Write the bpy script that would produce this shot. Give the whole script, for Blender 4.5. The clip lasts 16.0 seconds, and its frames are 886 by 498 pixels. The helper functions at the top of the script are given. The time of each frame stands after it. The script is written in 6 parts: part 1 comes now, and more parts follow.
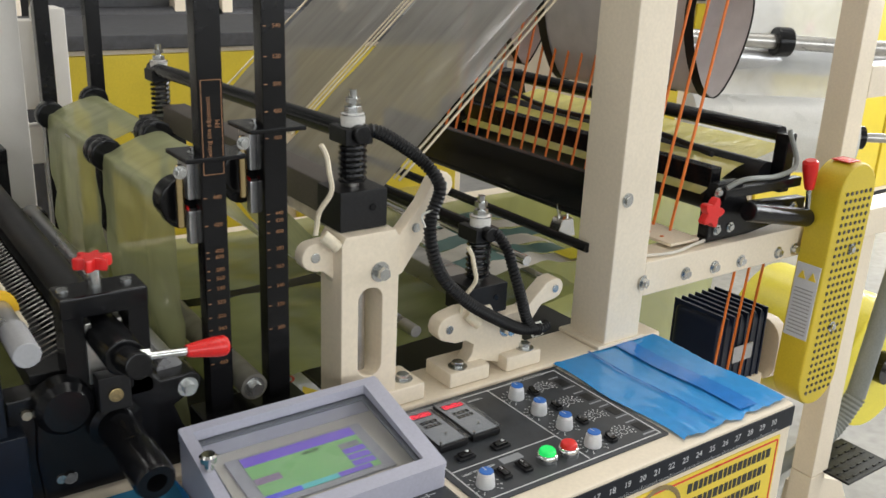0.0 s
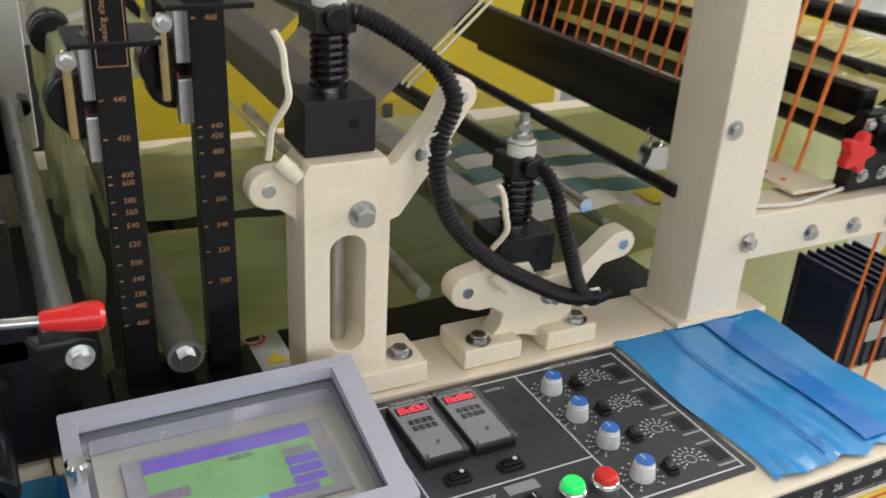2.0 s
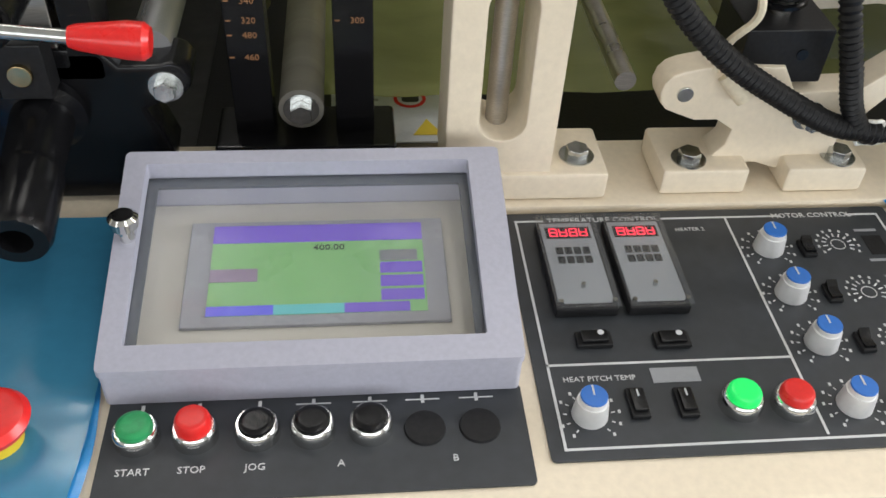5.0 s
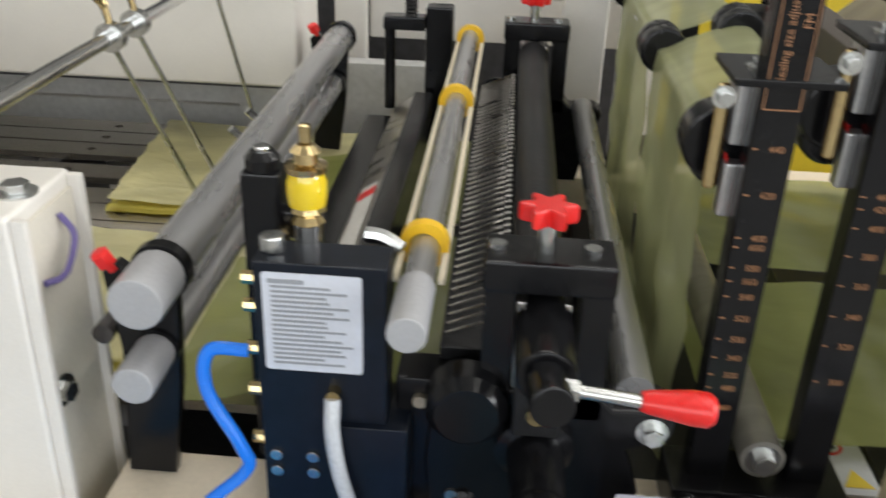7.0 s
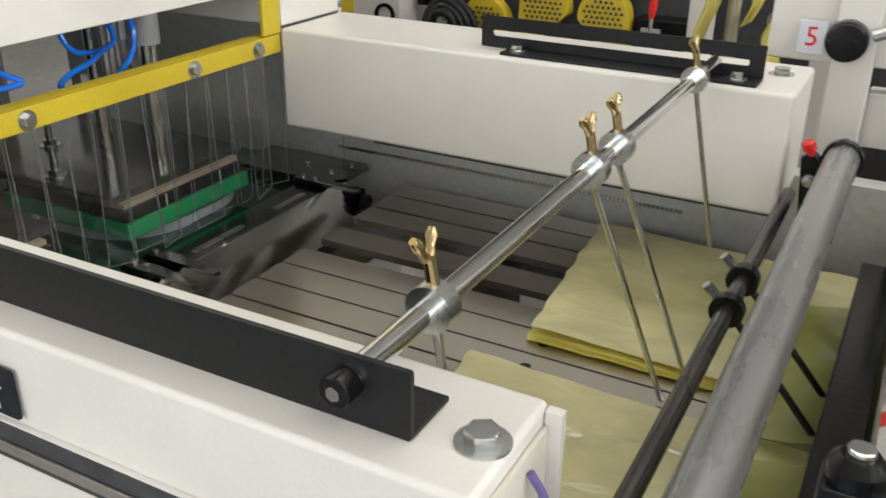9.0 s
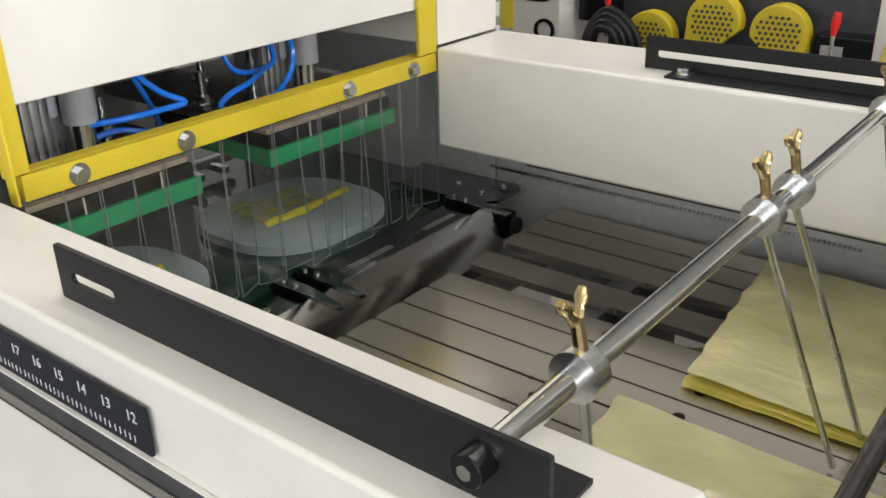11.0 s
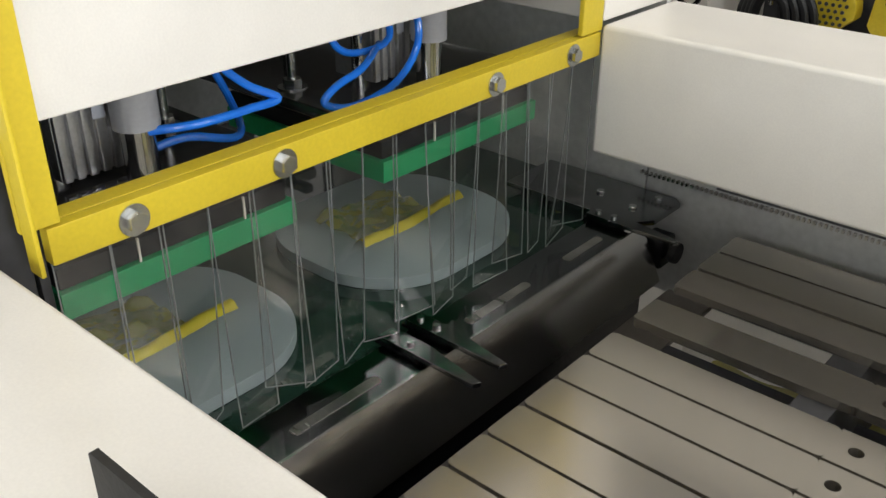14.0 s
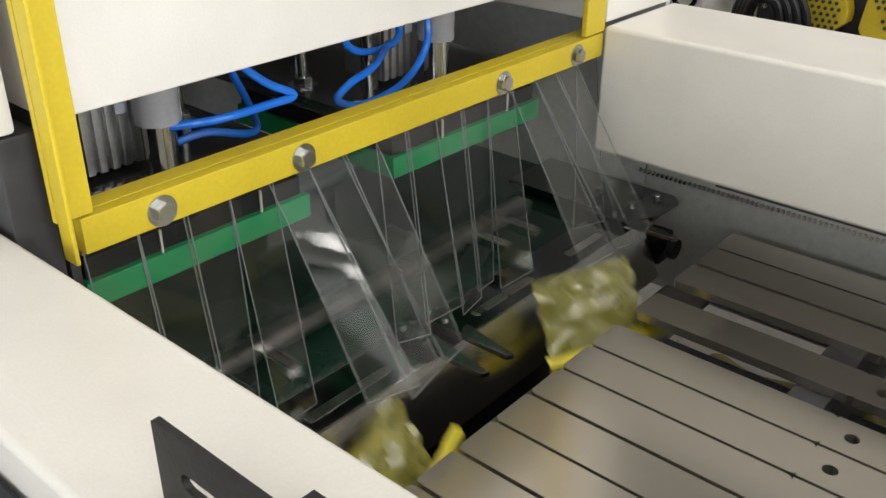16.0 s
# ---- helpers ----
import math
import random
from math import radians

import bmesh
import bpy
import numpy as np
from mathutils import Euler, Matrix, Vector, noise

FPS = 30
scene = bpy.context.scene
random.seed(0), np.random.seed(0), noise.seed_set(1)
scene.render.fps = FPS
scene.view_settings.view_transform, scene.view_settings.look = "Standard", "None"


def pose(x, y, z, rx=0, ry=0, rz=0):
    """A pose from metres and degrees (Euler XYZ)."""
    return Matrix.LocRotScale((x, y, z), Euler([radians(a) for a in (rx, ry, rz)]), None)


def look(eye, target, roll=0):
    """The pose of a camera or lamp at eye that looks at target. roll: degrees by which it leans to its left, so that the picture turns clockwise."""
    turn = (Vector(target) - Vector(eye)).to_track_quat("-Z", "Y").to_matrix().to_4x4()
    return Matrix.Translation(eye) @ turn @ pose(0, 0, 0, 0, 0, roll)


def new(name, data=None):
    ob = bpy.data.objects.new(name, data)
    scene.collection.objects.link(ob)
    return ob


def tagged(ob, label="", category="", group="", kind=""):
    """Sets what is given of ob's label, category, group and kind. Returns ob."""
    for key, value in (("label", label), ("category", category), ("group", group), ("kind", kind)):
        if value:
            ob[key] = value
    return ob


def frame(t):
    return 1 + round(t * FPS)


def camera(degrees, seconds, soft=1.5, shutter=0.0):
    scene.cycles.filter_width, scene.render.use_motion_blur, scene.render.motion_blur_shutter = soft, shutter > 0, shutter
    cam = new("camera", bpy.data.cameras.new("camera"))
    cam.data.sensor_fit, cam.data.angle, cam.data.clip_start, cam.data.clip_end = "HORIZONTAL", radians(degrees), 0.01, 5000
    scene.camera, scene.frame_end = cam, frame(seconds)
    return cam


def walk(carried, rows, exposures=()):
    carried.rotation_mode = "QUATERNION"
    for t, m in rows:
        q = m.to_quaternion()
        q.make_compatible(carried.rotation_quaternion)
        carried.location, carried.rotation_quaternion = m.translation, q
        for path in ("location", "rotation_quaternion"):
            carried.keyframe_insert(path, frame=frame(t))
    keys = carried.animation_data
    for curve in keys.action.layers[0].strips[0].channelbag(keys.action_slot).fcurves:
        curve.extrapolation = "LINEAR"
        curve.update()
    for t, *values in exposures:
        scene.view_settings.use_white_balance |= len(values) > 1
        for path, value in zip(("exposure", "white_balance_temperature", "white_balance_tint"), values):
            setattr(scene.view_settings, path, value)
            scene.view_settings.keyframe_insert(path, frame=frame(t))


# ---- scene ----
cam = camera(52.0, 16.0, shutter=0.35)
PATH = [
    (0, (-0.04, -0.018, 1.63), (1.074, 1.512, 0.984), 2.5),
    (0.5, (0.079, -0.003, 1.62), (1.116, 1.57, 0.949), 2.7),
    (1, (0.139, 0.028, 1.604), (1.123, 1.618, 0.892), 2.5),
    (1.5, (0.207, 0.127, 1.582), (1.159, 1.715, 0.825), 3.1),
    (2, (0.278, 0.217, 1.552), (1.12, 1.814, 0.691), 3.3),
    (2.5, (0.358, 0.28, 1.524), (0.944, 1.914, 0.532), 3.2),
    (3, (0.45, 0.319, 1.487), (0.764, 1.931, 0.346), 2.9),
    (3.2, (0.474, 0.333, 1.468), (0.723, 1.909, 0.262), 2.6),
    (5.3, (0.459, 0.397, 1.463), (0.618, 1.865, 0.114), 3.5),
    (5.5, (0.445, 0.39, 1.477), (0.565, 1.896, 0.165), 3.2),
    (6, (0.399, 0.37, 1.488), (0.402, 2.018, 0.355), 2.2),
    (6.3, (0.352, 0.37, 1.492), (0.328, 2.108, 0.503), 2.1),
    (6.5, (0.303, 0.388, 1.512), (0.273, 2.139, 0.545), 1.9),
    (7, (0.18, 0.407, 1.532), (0.065, 2.192, 0.638), 2.0),
    (7.5, (0.091, 0.425, 1.546), (-0.18, 2.211, 0.69), 1.8),
    (8, (0.027, 0.485, 1.554), (-0.428, 2.24, 0.71), 1.7),
    (8.5, (-0.004, 0.587, 1.554), (-0.674, 2.272, 0.71), 1.2),
    (9, (-0.03, 0.667, 1.554), (-0.88, 2.268, 0.708), 0.7),
    (9.5, (-0.038, 0.7, 1.558), (-0.983, 2.256, 0.729), -0.2),
    (10, (-0.049, 0.708, 1.558), (-1.063, 2.224, 0.738), -0.8),
    (10.2, (-0.051, 0.71, 1.558), (-1.09, 2.208, 0.735), -1.0),
    (12.3, (-0.122, 0.756, 1.567), (-1.331, 2.118, 0.74), -1.1),
    (12.5, (-0.185, 0.771, 1.558), (-1.369, 2.157, 0.736), -0.6),
    (13, (-0.301, 0.841, 1.553), (-1.466, 2.212, 0.68), -0.3),
    (13.5, (-0.361, 0.894, 1.539), (-1.522, 2.239, 0.621), -0.1),
    (14, (-0.395, 0.911, 1.528), (-1.554, 2.239, 0.585), 0.2),
    (14.5, (-0.394, 0.905, 1.531), (-1.542, 2.24, 0.582), 0.5),
    (15, (-0.4, 0.901, 1.53), (-1.544, 2.238, 0.58), 0.5),
    (15.5, (-0.401, 0.893, 1.531), (-1.546, 2.231, 0.582), 0.6),
    (16, (-0.393, 0.875, 1.533), (-1.535, 2.222, 0.593), 0.7),
]
walk(cam, [(t, look(eye, target, roll)) for t, eye, target, roll in PATH],
     [(0, -0.12), (2.5, -0.08), (5.5, 0.1), (6.5, 0.32), (7.0, 0.27), (7.5, 0.2), (8.5, 0.32), (9.3, 0.2), (10, 0.24), (12.5, 0.32), (16, 0.32)])

# ---- light ----
world = bpy.data.worlds.new("hall")
scene.world = world
world.use_nodes = True
world.node_tree.nodes["Background"].inputs["Color"].default_value = (0.9, 0.95, 1.0, 1)
world.node_tree.nodes["Background"].inputs["Strength"].default_value = 0.3
for x, y, w, l, p in ((-2.2, 0.2, 0.5, 3.0, 14), (1.6, 0.4, 0.5, 3.0, 24), (0.3, 3.4, 3.0, 0.5, 40), (-3.4, 3.0, 0.5, 3.0, 45), (4.2, 3.0, 0.5, 3.0, 60)):
    lamp = bpy.data.lights.new("ceiling_lamp", "AREA")
    lamp.shape, lamp.size, lamp.size_y, lamp.energy, lamp.color = "RECTANGLE", w, l, p, (1.0, 0.97, 0.93)
    new("ceiling_lamp", lamp).matrix_world = pose(x, y, 4.6)
# unseen fill lamp behind the camera, added to brighten faces towards -y
day = bpy.data.lights.new("front_fill", "AREA")
day.shape, day.size, day.size_y, day.energy, day.color = "RECTANGLE", 11.0, 2.2, 250, (0.95, 0.98, 1.0)
new("front_fill", day).matrix_world = look((0.5, -4.95, 2.6), (0.5, 0.0, 2.2))
# unseen fill lamp at the east end, added to brighten faces towards +x
side = bpy.data.lights.new("side_fill", "AREA")
side.shape, side.size, side.size_y, side.energy, side.color = "RECTANGLE", 8.0, 2.4, 1020, (0.95, 0.975, 1.0)
new("side_fill", side).matrix_world = look((8.95, 1.5, 2.9), (0.0, 1.5, 1.6))

# ---- helpers of this scene ----
BASE = {}


def mesh_of(bm, name):
    me = bpy.data.meshes.new(name)
    bm.normal_update()
    bm.to_mesh(me)
    bm.free()
    return me


def thing(name, base, label, category, group="", kind=""):
    ob = new(name)
    ob.empty_display_size = 0.05
    ob.location = base
    BASE[ob.name] = Vector(base)
    return tagged(ob, label, category, group, kind)


def part(name, bm, material, parent=None, label="", smooth=True):
    """Links a bmesh in world coordinates as one mesh under a thing or part."""
    off = BASE[parent.name] if parent else Vector((0, 0, 0))
    bmesh.ops.translate(bm, vec=-off, verts=bm.verts)
    if smooth:
        for f in bm.faces:
            f.smooth = True
        for e in bm.edges:
            if len(e.link_faces) == 2 and e.calc_face_angle(0) > 0.6:
                e.smooth = False
    ob = new(name, mesh_of(bm, name))
    ob.data.materials.append(material)
    if parent:
        ob.parent = parent
    BASE[ob.name] = off
    if label:
        ob["label"] = label
    if smooth and len(ob.data.polygons) < 700:
        flat = ob.modifiers.new("flat_faces", "WEIGHTED_NORMAL")
        flat.keep_sharp = True
    return ob


def solo(name, bm, material, label, category, group="", kind=""):
    """A thing of one mesh, with its origin at the middle of its base."""
    lo = Vector([min(v.co[i] for v in bm.verts) for i in range(3)])
    hi = Vector([max(v.co[i] for v in bm.verts) for i in range(3)])
    base = Vector(((lo.x + hi.x) / 2, (lo.y + hi.y) / 2, lo.z))
    bmesh.ops.translate(bm, vec=-base, verts=bm.verts)
    ob = part(name, bm, material)
    ob.location = base
    BASE[ob.name] = base
    return tagged(ob, label, category, group, kind)


def box(x0, x1, y0, y1, z0, z1, bevel=0.002, bm=None, seg=2):
    b = bmesh.new()
    bmesh.ops.create_cube(b, size=1)
    bmesh.ops.scale(b, vec=(x1 - x0, y1 - y0, z1 - z0), verts=b.verts)
    bmesh.ops.translate(b, vec=((x0 + x1) / 2, (y0 + y1) / 2, (z0 + z1) / 2), verts=b.verts)
    if bevel:
        bmesh.ops.bevel(b, geom=b.edges[:], offset=bevel, segments=seg, affect="EDGES", profile=0.5)
    return merge(bm, b)


def merge(bm, b):
    if bm is None:
        return b
    me = bpy.data.meshes.new("tmp")
    b.to_mesh(me)
    b.free()
    bm.from_mesh(me)
    bpy.data.meshes.remove(me)
    return bm


def rod(a, c, r, r2=None, n=20, bm=None, bevel=0.0):
    """A cylinder or cone from a to c."""
    a, c = Vector(a), Vector(c)
    d = c - a
    b = bmesh.new()
    bmesh.ops.create_cone(b, cap_ends=True, segments=n, radius1=r, radius2=r if r2 is None else r2, depth=d.length)
    if bevel:
        rims = [e for e in b.edges if len({round(v.co.z, 5) for v in e.verts}) == 1]
        bmesh.ops.bevel(b, geom=rims, offset=bevel, segments=2, affect="EDGES", profile=0.5)
    m = Matrix.Translation((a + c) / 2) @ d.to_track_quat("Z", "Y").to_matrix().to_4x4()
    bmesh.ops.transform(b, matrix=m, verts=b.verts)
    return merge(bm, b)


def lathe(a, c, prof, n=24, bm=None):
    """A turned body: prof holds (share along a to c, radius)."""
    a, c = Vector(a), Vector(c)
    d = c - a
    m = Matrix.Translation(a) @ d.to_track_quat("Z", "Y").to_matrix().to_4x4()
    b = bmesh.new()
    rings = []
    for s, r in prof:
        rings.append([b.verts.new(m @ Vector((r * math.cos(2 * math.pi * i / n), r * math.sin(2 * math.pi * i / n), s * d.length))) for i in range(n)])
    for p, q in zip(rings, rings[1:]):
        for i in range(n):
            b.faces.new((p[i], p[(i + 1) % n], q[(i + 1) % n], q[i]))
    b.faces.new(rings[0][::-1])
    b.faces.new(rings[-1])
    return merge(bm, b)


def smooth_path(pts, n=8):
    """Catmull-Rom through the points."""
    p = [Vector(q) for q in pts]
    p = [2 * p[0] - p[1]] + p + [2 * p[-1] - p[-2]]
    out = []
    for i in range(1, len(p) - 2):
        for k in range(n):
            t = k / n
            out.append(0.5 * ((2 * p[i]) + (p[i + 1] - p[i - 1]) * t + (2 * p[i - 1] - 5 * p[i] + 4 * p[i + 1] - p[i + 2]) * t * t
                              + (3 * p[i] - p[i - 1] - 3 * p[i + 1] + p[i + 2]) * t ** 3))
    return out + [p[-2]]


def tube(pts, r, n=10, steps=8, ribs=0.0, bm=None, pitch=0.006):
    """A round tube along a smooth path, ribbed like a corrugated hose where ribs > 0."""
    path = smooth_path(pts, steps)
    if ribs:
        total = sum((q - p).length for p, q in zip(path, path[1:]))
        want = int(total / (pitch / 2))
        cum = [0.0]
        for p, q in zip(path, path[1:]):
            cum.append(cum[-1] + (q - p).length)
        fine, j = [], 0
        for k in range(want + 1):
            s = total * k / want
            while j < len(path) - 2 and cum[j + 1] < s:
                j += 1
            fine.append(path[j].lerp(path[j + 1], (s - cum[j]) / max(1e-9, cum[j + 1] - cum[j])))
        path = fine
    b = bmesh.new()
    rings, side = [], None
    for i, p in enumerate(path):
        d = (path[min(i + 1, len(path) - 1)] - path[max(i - 1, 0)]).normalized()
        side = (side or d.orthogonal())
        side = (side - d * side.dot(d)).normalized()
        up = d.cross(side)
        rr = r - (ribs if i % 2 else 0)
        rings.append([b.verts.new(p + rr * (side * math.cos(2 * math.pi * k / n) + up * math.sin(2 * math.pi * k / n))) for k in range(n)])
    for p, q in zip(rings, rings[1:]):
        for k in range(n):
            b.faces.new((p[k], p[(k + 1) % n], q[(k + 1) % n], q[k]))
    b.faces.new(rings[0][::-1])
    b.faces.new(rings[-1])
    return merge(bm, b)


def prism(outline, axis, lo, hi, bevel=0.003, bm=None):
    """An outline in two coordinates, drawn out along an axis ('y': outline in x, z; 'z': x, y; 'x': y, z)."""
    b = bmesh.new()
    put = {"y": lambda u, v: (u, lo, v), "z": lambda u, v: (u, v, lo), "x": lambda u, v: (lo, u, v)}[axis]
    f = b.faces.new([b.verts.new(put(u, v)) for u, v in outline])
    ext = bmesh.ops.extrude_face_region(b, geom=[f])
    way = Vector([(hi - lo) if a == axis else 0 for a in "xyz"])
    bmesh.ops.translate(b, vec=way, verts=[g for g in ext["geom"] if isinstance(g, bmesh.types.BMVert)])
    bmesh.ops.recalc_face_normals(b, faces=b.faces)
    if bevel:
        caps = [e for e in b.edges if abs((e.verts[0].co - e.verts[1].co)["xyz".index(axis)]) < 1e-6]
        bmesh.ops.bevel(b, geom=caps, offset=bevel, segments=2, affect="EDGES", profile=0.5)
    return merge(bm, b)


def arc(cx, cy, r, a0, a1, n=8):
    return [(cx + r * math.cos(radians(a0 + (a1 - a0) * i / n)), cy + r * math.sin(radians(a0 + (a1 - a0) * i / n))) for i in range(n + 1)]


def rounded(x0, x1, y0, y1, r, n=5):
    return arc(x1 - r, y1 - r, r, 0, 90, n) + arc(x0 + r, y1 - r, r, 90, 180, n) + arc(x0 + r, y0 + r, r, 180, 270, n) + arc(x1 - r, y0 + r, r, 270, 360, n)


def ring_prism(outer, inner, axis, lo, hi, bm=None):
    """A plate with one hole; both outlines hold the same number of points."""
    b = bmesh.new()
    put = {"y": lambda u, v, w: (u, w, v), "z": lambda u, v, w: (u, v, w), "x": lambda u, v, w: (w, u, v)}[axis]
    n = len(outer)
    rows = [[b.verts.new(put(u, v, w)) for u, v in o] for o, w in ((outer, lo), (outer, hi), (inner, hi), (inner, lo))]
    for k in range(4):
        p, q = rows[k], rows[(k + 1) % 4]
        for i in range(n):
            b.faces.new((p[i], p[(i + 1) % n], q[(i + 1) % n], q[i]))
    bmesh.ops.recalc_face_normals(b, faces=b.faces)
    return merge(bm, b)


def holed_plate(outer, holes, axis, lo, hi):
    """A plate of any outline with holes through it."""
    b = bmesh.new()
    put = {"y": lambda u, v: (u, lo, v), "z": lambda u, v: (u, v, lo), "x": lambda u, v: (lo, u, v)}[axis]
    edges = []
    for loop in [outer] + holes:
        vs = [b.verts.new(put(u, v)) for u, v in loop]
        edges += [b.edges.new((vs[i], vs[(i + 1) % len(vs)])) for i in range(len(vs))]
    bmesh.ops.triangle_fill(b, use_beauty=True, edges=edges)
    ext = bmesh.ops.extrude_face_region(b, geom=b.faces[:])
    way = Vector([(hi - lo) if a == axis else 0 for a in "xyz"])
    bmesh.ops.translate(b, vec=way, verts=[g for g in ext["geom"] if isinstance(g, bmesh.types.BMVert)])
    bmesh.ops.recalc_face_normals(b, faces=b.faces)
    rim = [e for e in b.edges if len(e.link_faces) == 2 and e.calc_face_angle(0) > 1.2 and abs((e.verts[0].co - e.verts[1].co)["xyz".index(axis)]) < 1e-6]
    bmesh.ops.bevel(b, geom=rim, offset=0.0025, segments=2, affect="EDGES", profile=0.5)
    return b


def hexbolt(p, way, r=0.008, h=0.006, washer=True, bm=None):
    p, way = Vector(p), Vector(way).normalized()
    if washer:
        bm = rod(p, p + way * 0.0015, r * 1.5, n=20, bm=bm)
    return rod(p + way * 0.0015, p + way * (h + 0.0015), r, r * 0.97, n=6, bm=bm, bevel=0.0006)


def sheet(f, nu, nv, bm=None):
    """A sheet of film: f(u, v) gives the place, u and v from 0 to 1."""
    b = bmesh.new()
    g = [[b.verts.new(f(i / nu, j / nv)) for j in range(nv + 1)] for i in range(nu + 1)]
    for i in range(nu):
        for j in range(nv):
            b.faces.new((g[i][j], g[i + 1][j], g[i + 1][j + 1], g[i][j + 1]))
    return merge(bm, b)


def wob(x, y, z=0.0, s=8.0, a=0.004):
    return a * noise.noise(Vector((x * s, y * s, z * s)))


def lettering(name, body, m, size, material, parent, label=""):
    """Raised letters of the built-in font as a mesh."""
    cu = bpy.data.curves.new(name, "FONT")
    cu.body, cu.size, cu.extrude, cu.align_x, cu.align_y, cu.resolution_u = body, size, 0.0002, "CENTER", "CENTER", 2
    tmp = bpy.data.objects.new("tmp", cu)
    me = bpy.data.meshes.new_from_object(tmp)
    bpy.data.objects.remove(tmp)
    me.materials.clear()
    me.transform(Matrix.Translation(-BASE[parent.name]) @ m)
    ob = new(name, me)
    me.materials.append(material)
    ob.parent = parent
    BASE[ob.name] = BASE[parent.name]
    if label:
        ob["label"] = label
    return ob


FRONT = lambda x, y, z, turn=0: pose(x, y, z, 90, 0, 0) @ pose(0, 0, 0, 0, 0, turn)
FLAT = lambda x, y, z, turn=0: pose(x, y, z, 0, 0, turn)

# ---- materials ----


def material(name, color, rough=0.5, metal=0.0, grain=0.12, scale=60.0, bump=0.05, stain=0.1, clear=0.0, emit=0.0, trans=0.0, alpha=1.0, spec=0.5, stretch=(1, 1, 1), rvar=0.12):
    m = bpy.data.materials.new(name)
    m.use_nodes = True
    nt = m.node_tree
    p = nt.nodes["Principled BSDF"]
    tc = nt.nodes.new("ShaderNodeTexCoord")
    mp = nt.nodes.new("ShaderNodeMapping")
    mp.inputs["Scale"].default_value = stretch
    nt.links.new(tc.outputs["Object"], mp.inputs["Vector"])
    fine, wide = nt.nodes.new("ShaderNodeTexNoise"), nt.nodes.new("ShaderNodeTexNoise")
    fine.inputs["Scale"].default_value, wide.inputs["Scale"].default_value = scale * 4, scale * 0.12
    fine.inputs["Detail"].default_value, wide.inputs["Detail"].default_value = 4, 6
    nt.links.new(mp.outputs["Vector"], fine.inputs["Vector"])
    nt.links.new(mp.outputs["Vector"], wide.inputs["Vector"])
    c = Vector(color)
    mixes = []
    for tex, amount in ((fine, grain), (wide, stain)):
        r = nt.nodes.new("ShaderNodeMapRange")
        r.inputs["From Min"].default_value, r.inputs["From Max"].default_value = 0.3, 0.7
        r.inputs["To Min"].default_value, r.inputs["To Max"].default_value = 1 - amount, 1 + amount * 0.6
        nt.links.new(tex.outputs["Fac"], r.inputs["Value"])
        mixes.append(r)
    mul = nt.nodes.new("ShaderNodeMath")
    mul.operation = "MULTIPLY"
    nt.links.new(mixes[0].outputs["Result"], mul.inputs[0])
    nt.links.new(mixes[1].outputs["Result"], mul.inputs[1])
    col = nt.nodes.new("ShaderNodeVectorMath")
    col.operation = "SCALE"
    col.inputs[0].default_value = c
    nt.links.new(mul.outputs["Value"], col.inputs["Scale"])
    nt.links.new(col.outputs["Vector"], p.inputs["Base Color"])
    rr = nt.nodes.new("ShaderNodeMapRange")
    rr.inputs["To Min"].default_value, rr.inputs["To Max"].default_value = max(0.02, rough - rvar), min(1, rough + rvar)
    nt.links.new(wide.outputs["Fac"], rr.inputs["Value"])
    nt.links.new(rr.outputs["Result"], p.inputs["Roughness"])
    bp = nt.nodes.new("ShaderNodeBump")
    bp.inputs["Strength"].default_value, bp.inputs["Distance"].default_value = bump, 0.002
    nt.links.new(fine.outputs["Fac"], bp.inputs["Height"])
    nt.links.new(bp.outputs["Normal"], p.inputs["Normal"])
    p.inputs["Metallic"].default_value = metal
    p.inputs["Coat Weight"].default_value = clear
    p.inputs["Coat Roughness"].default_value = 0.08
    p.inputs["Transmission Weight"].default_value = trans
    p.inputs["Alpha"].default_value = alpha
    p.inputs["Specular IOR Level"].default_value = spec
    if emit:
        p.inputs["Emission Color"].default_value = (*color, 1)
        p.inputs["Emission Strength"].default_value = emit
    return m


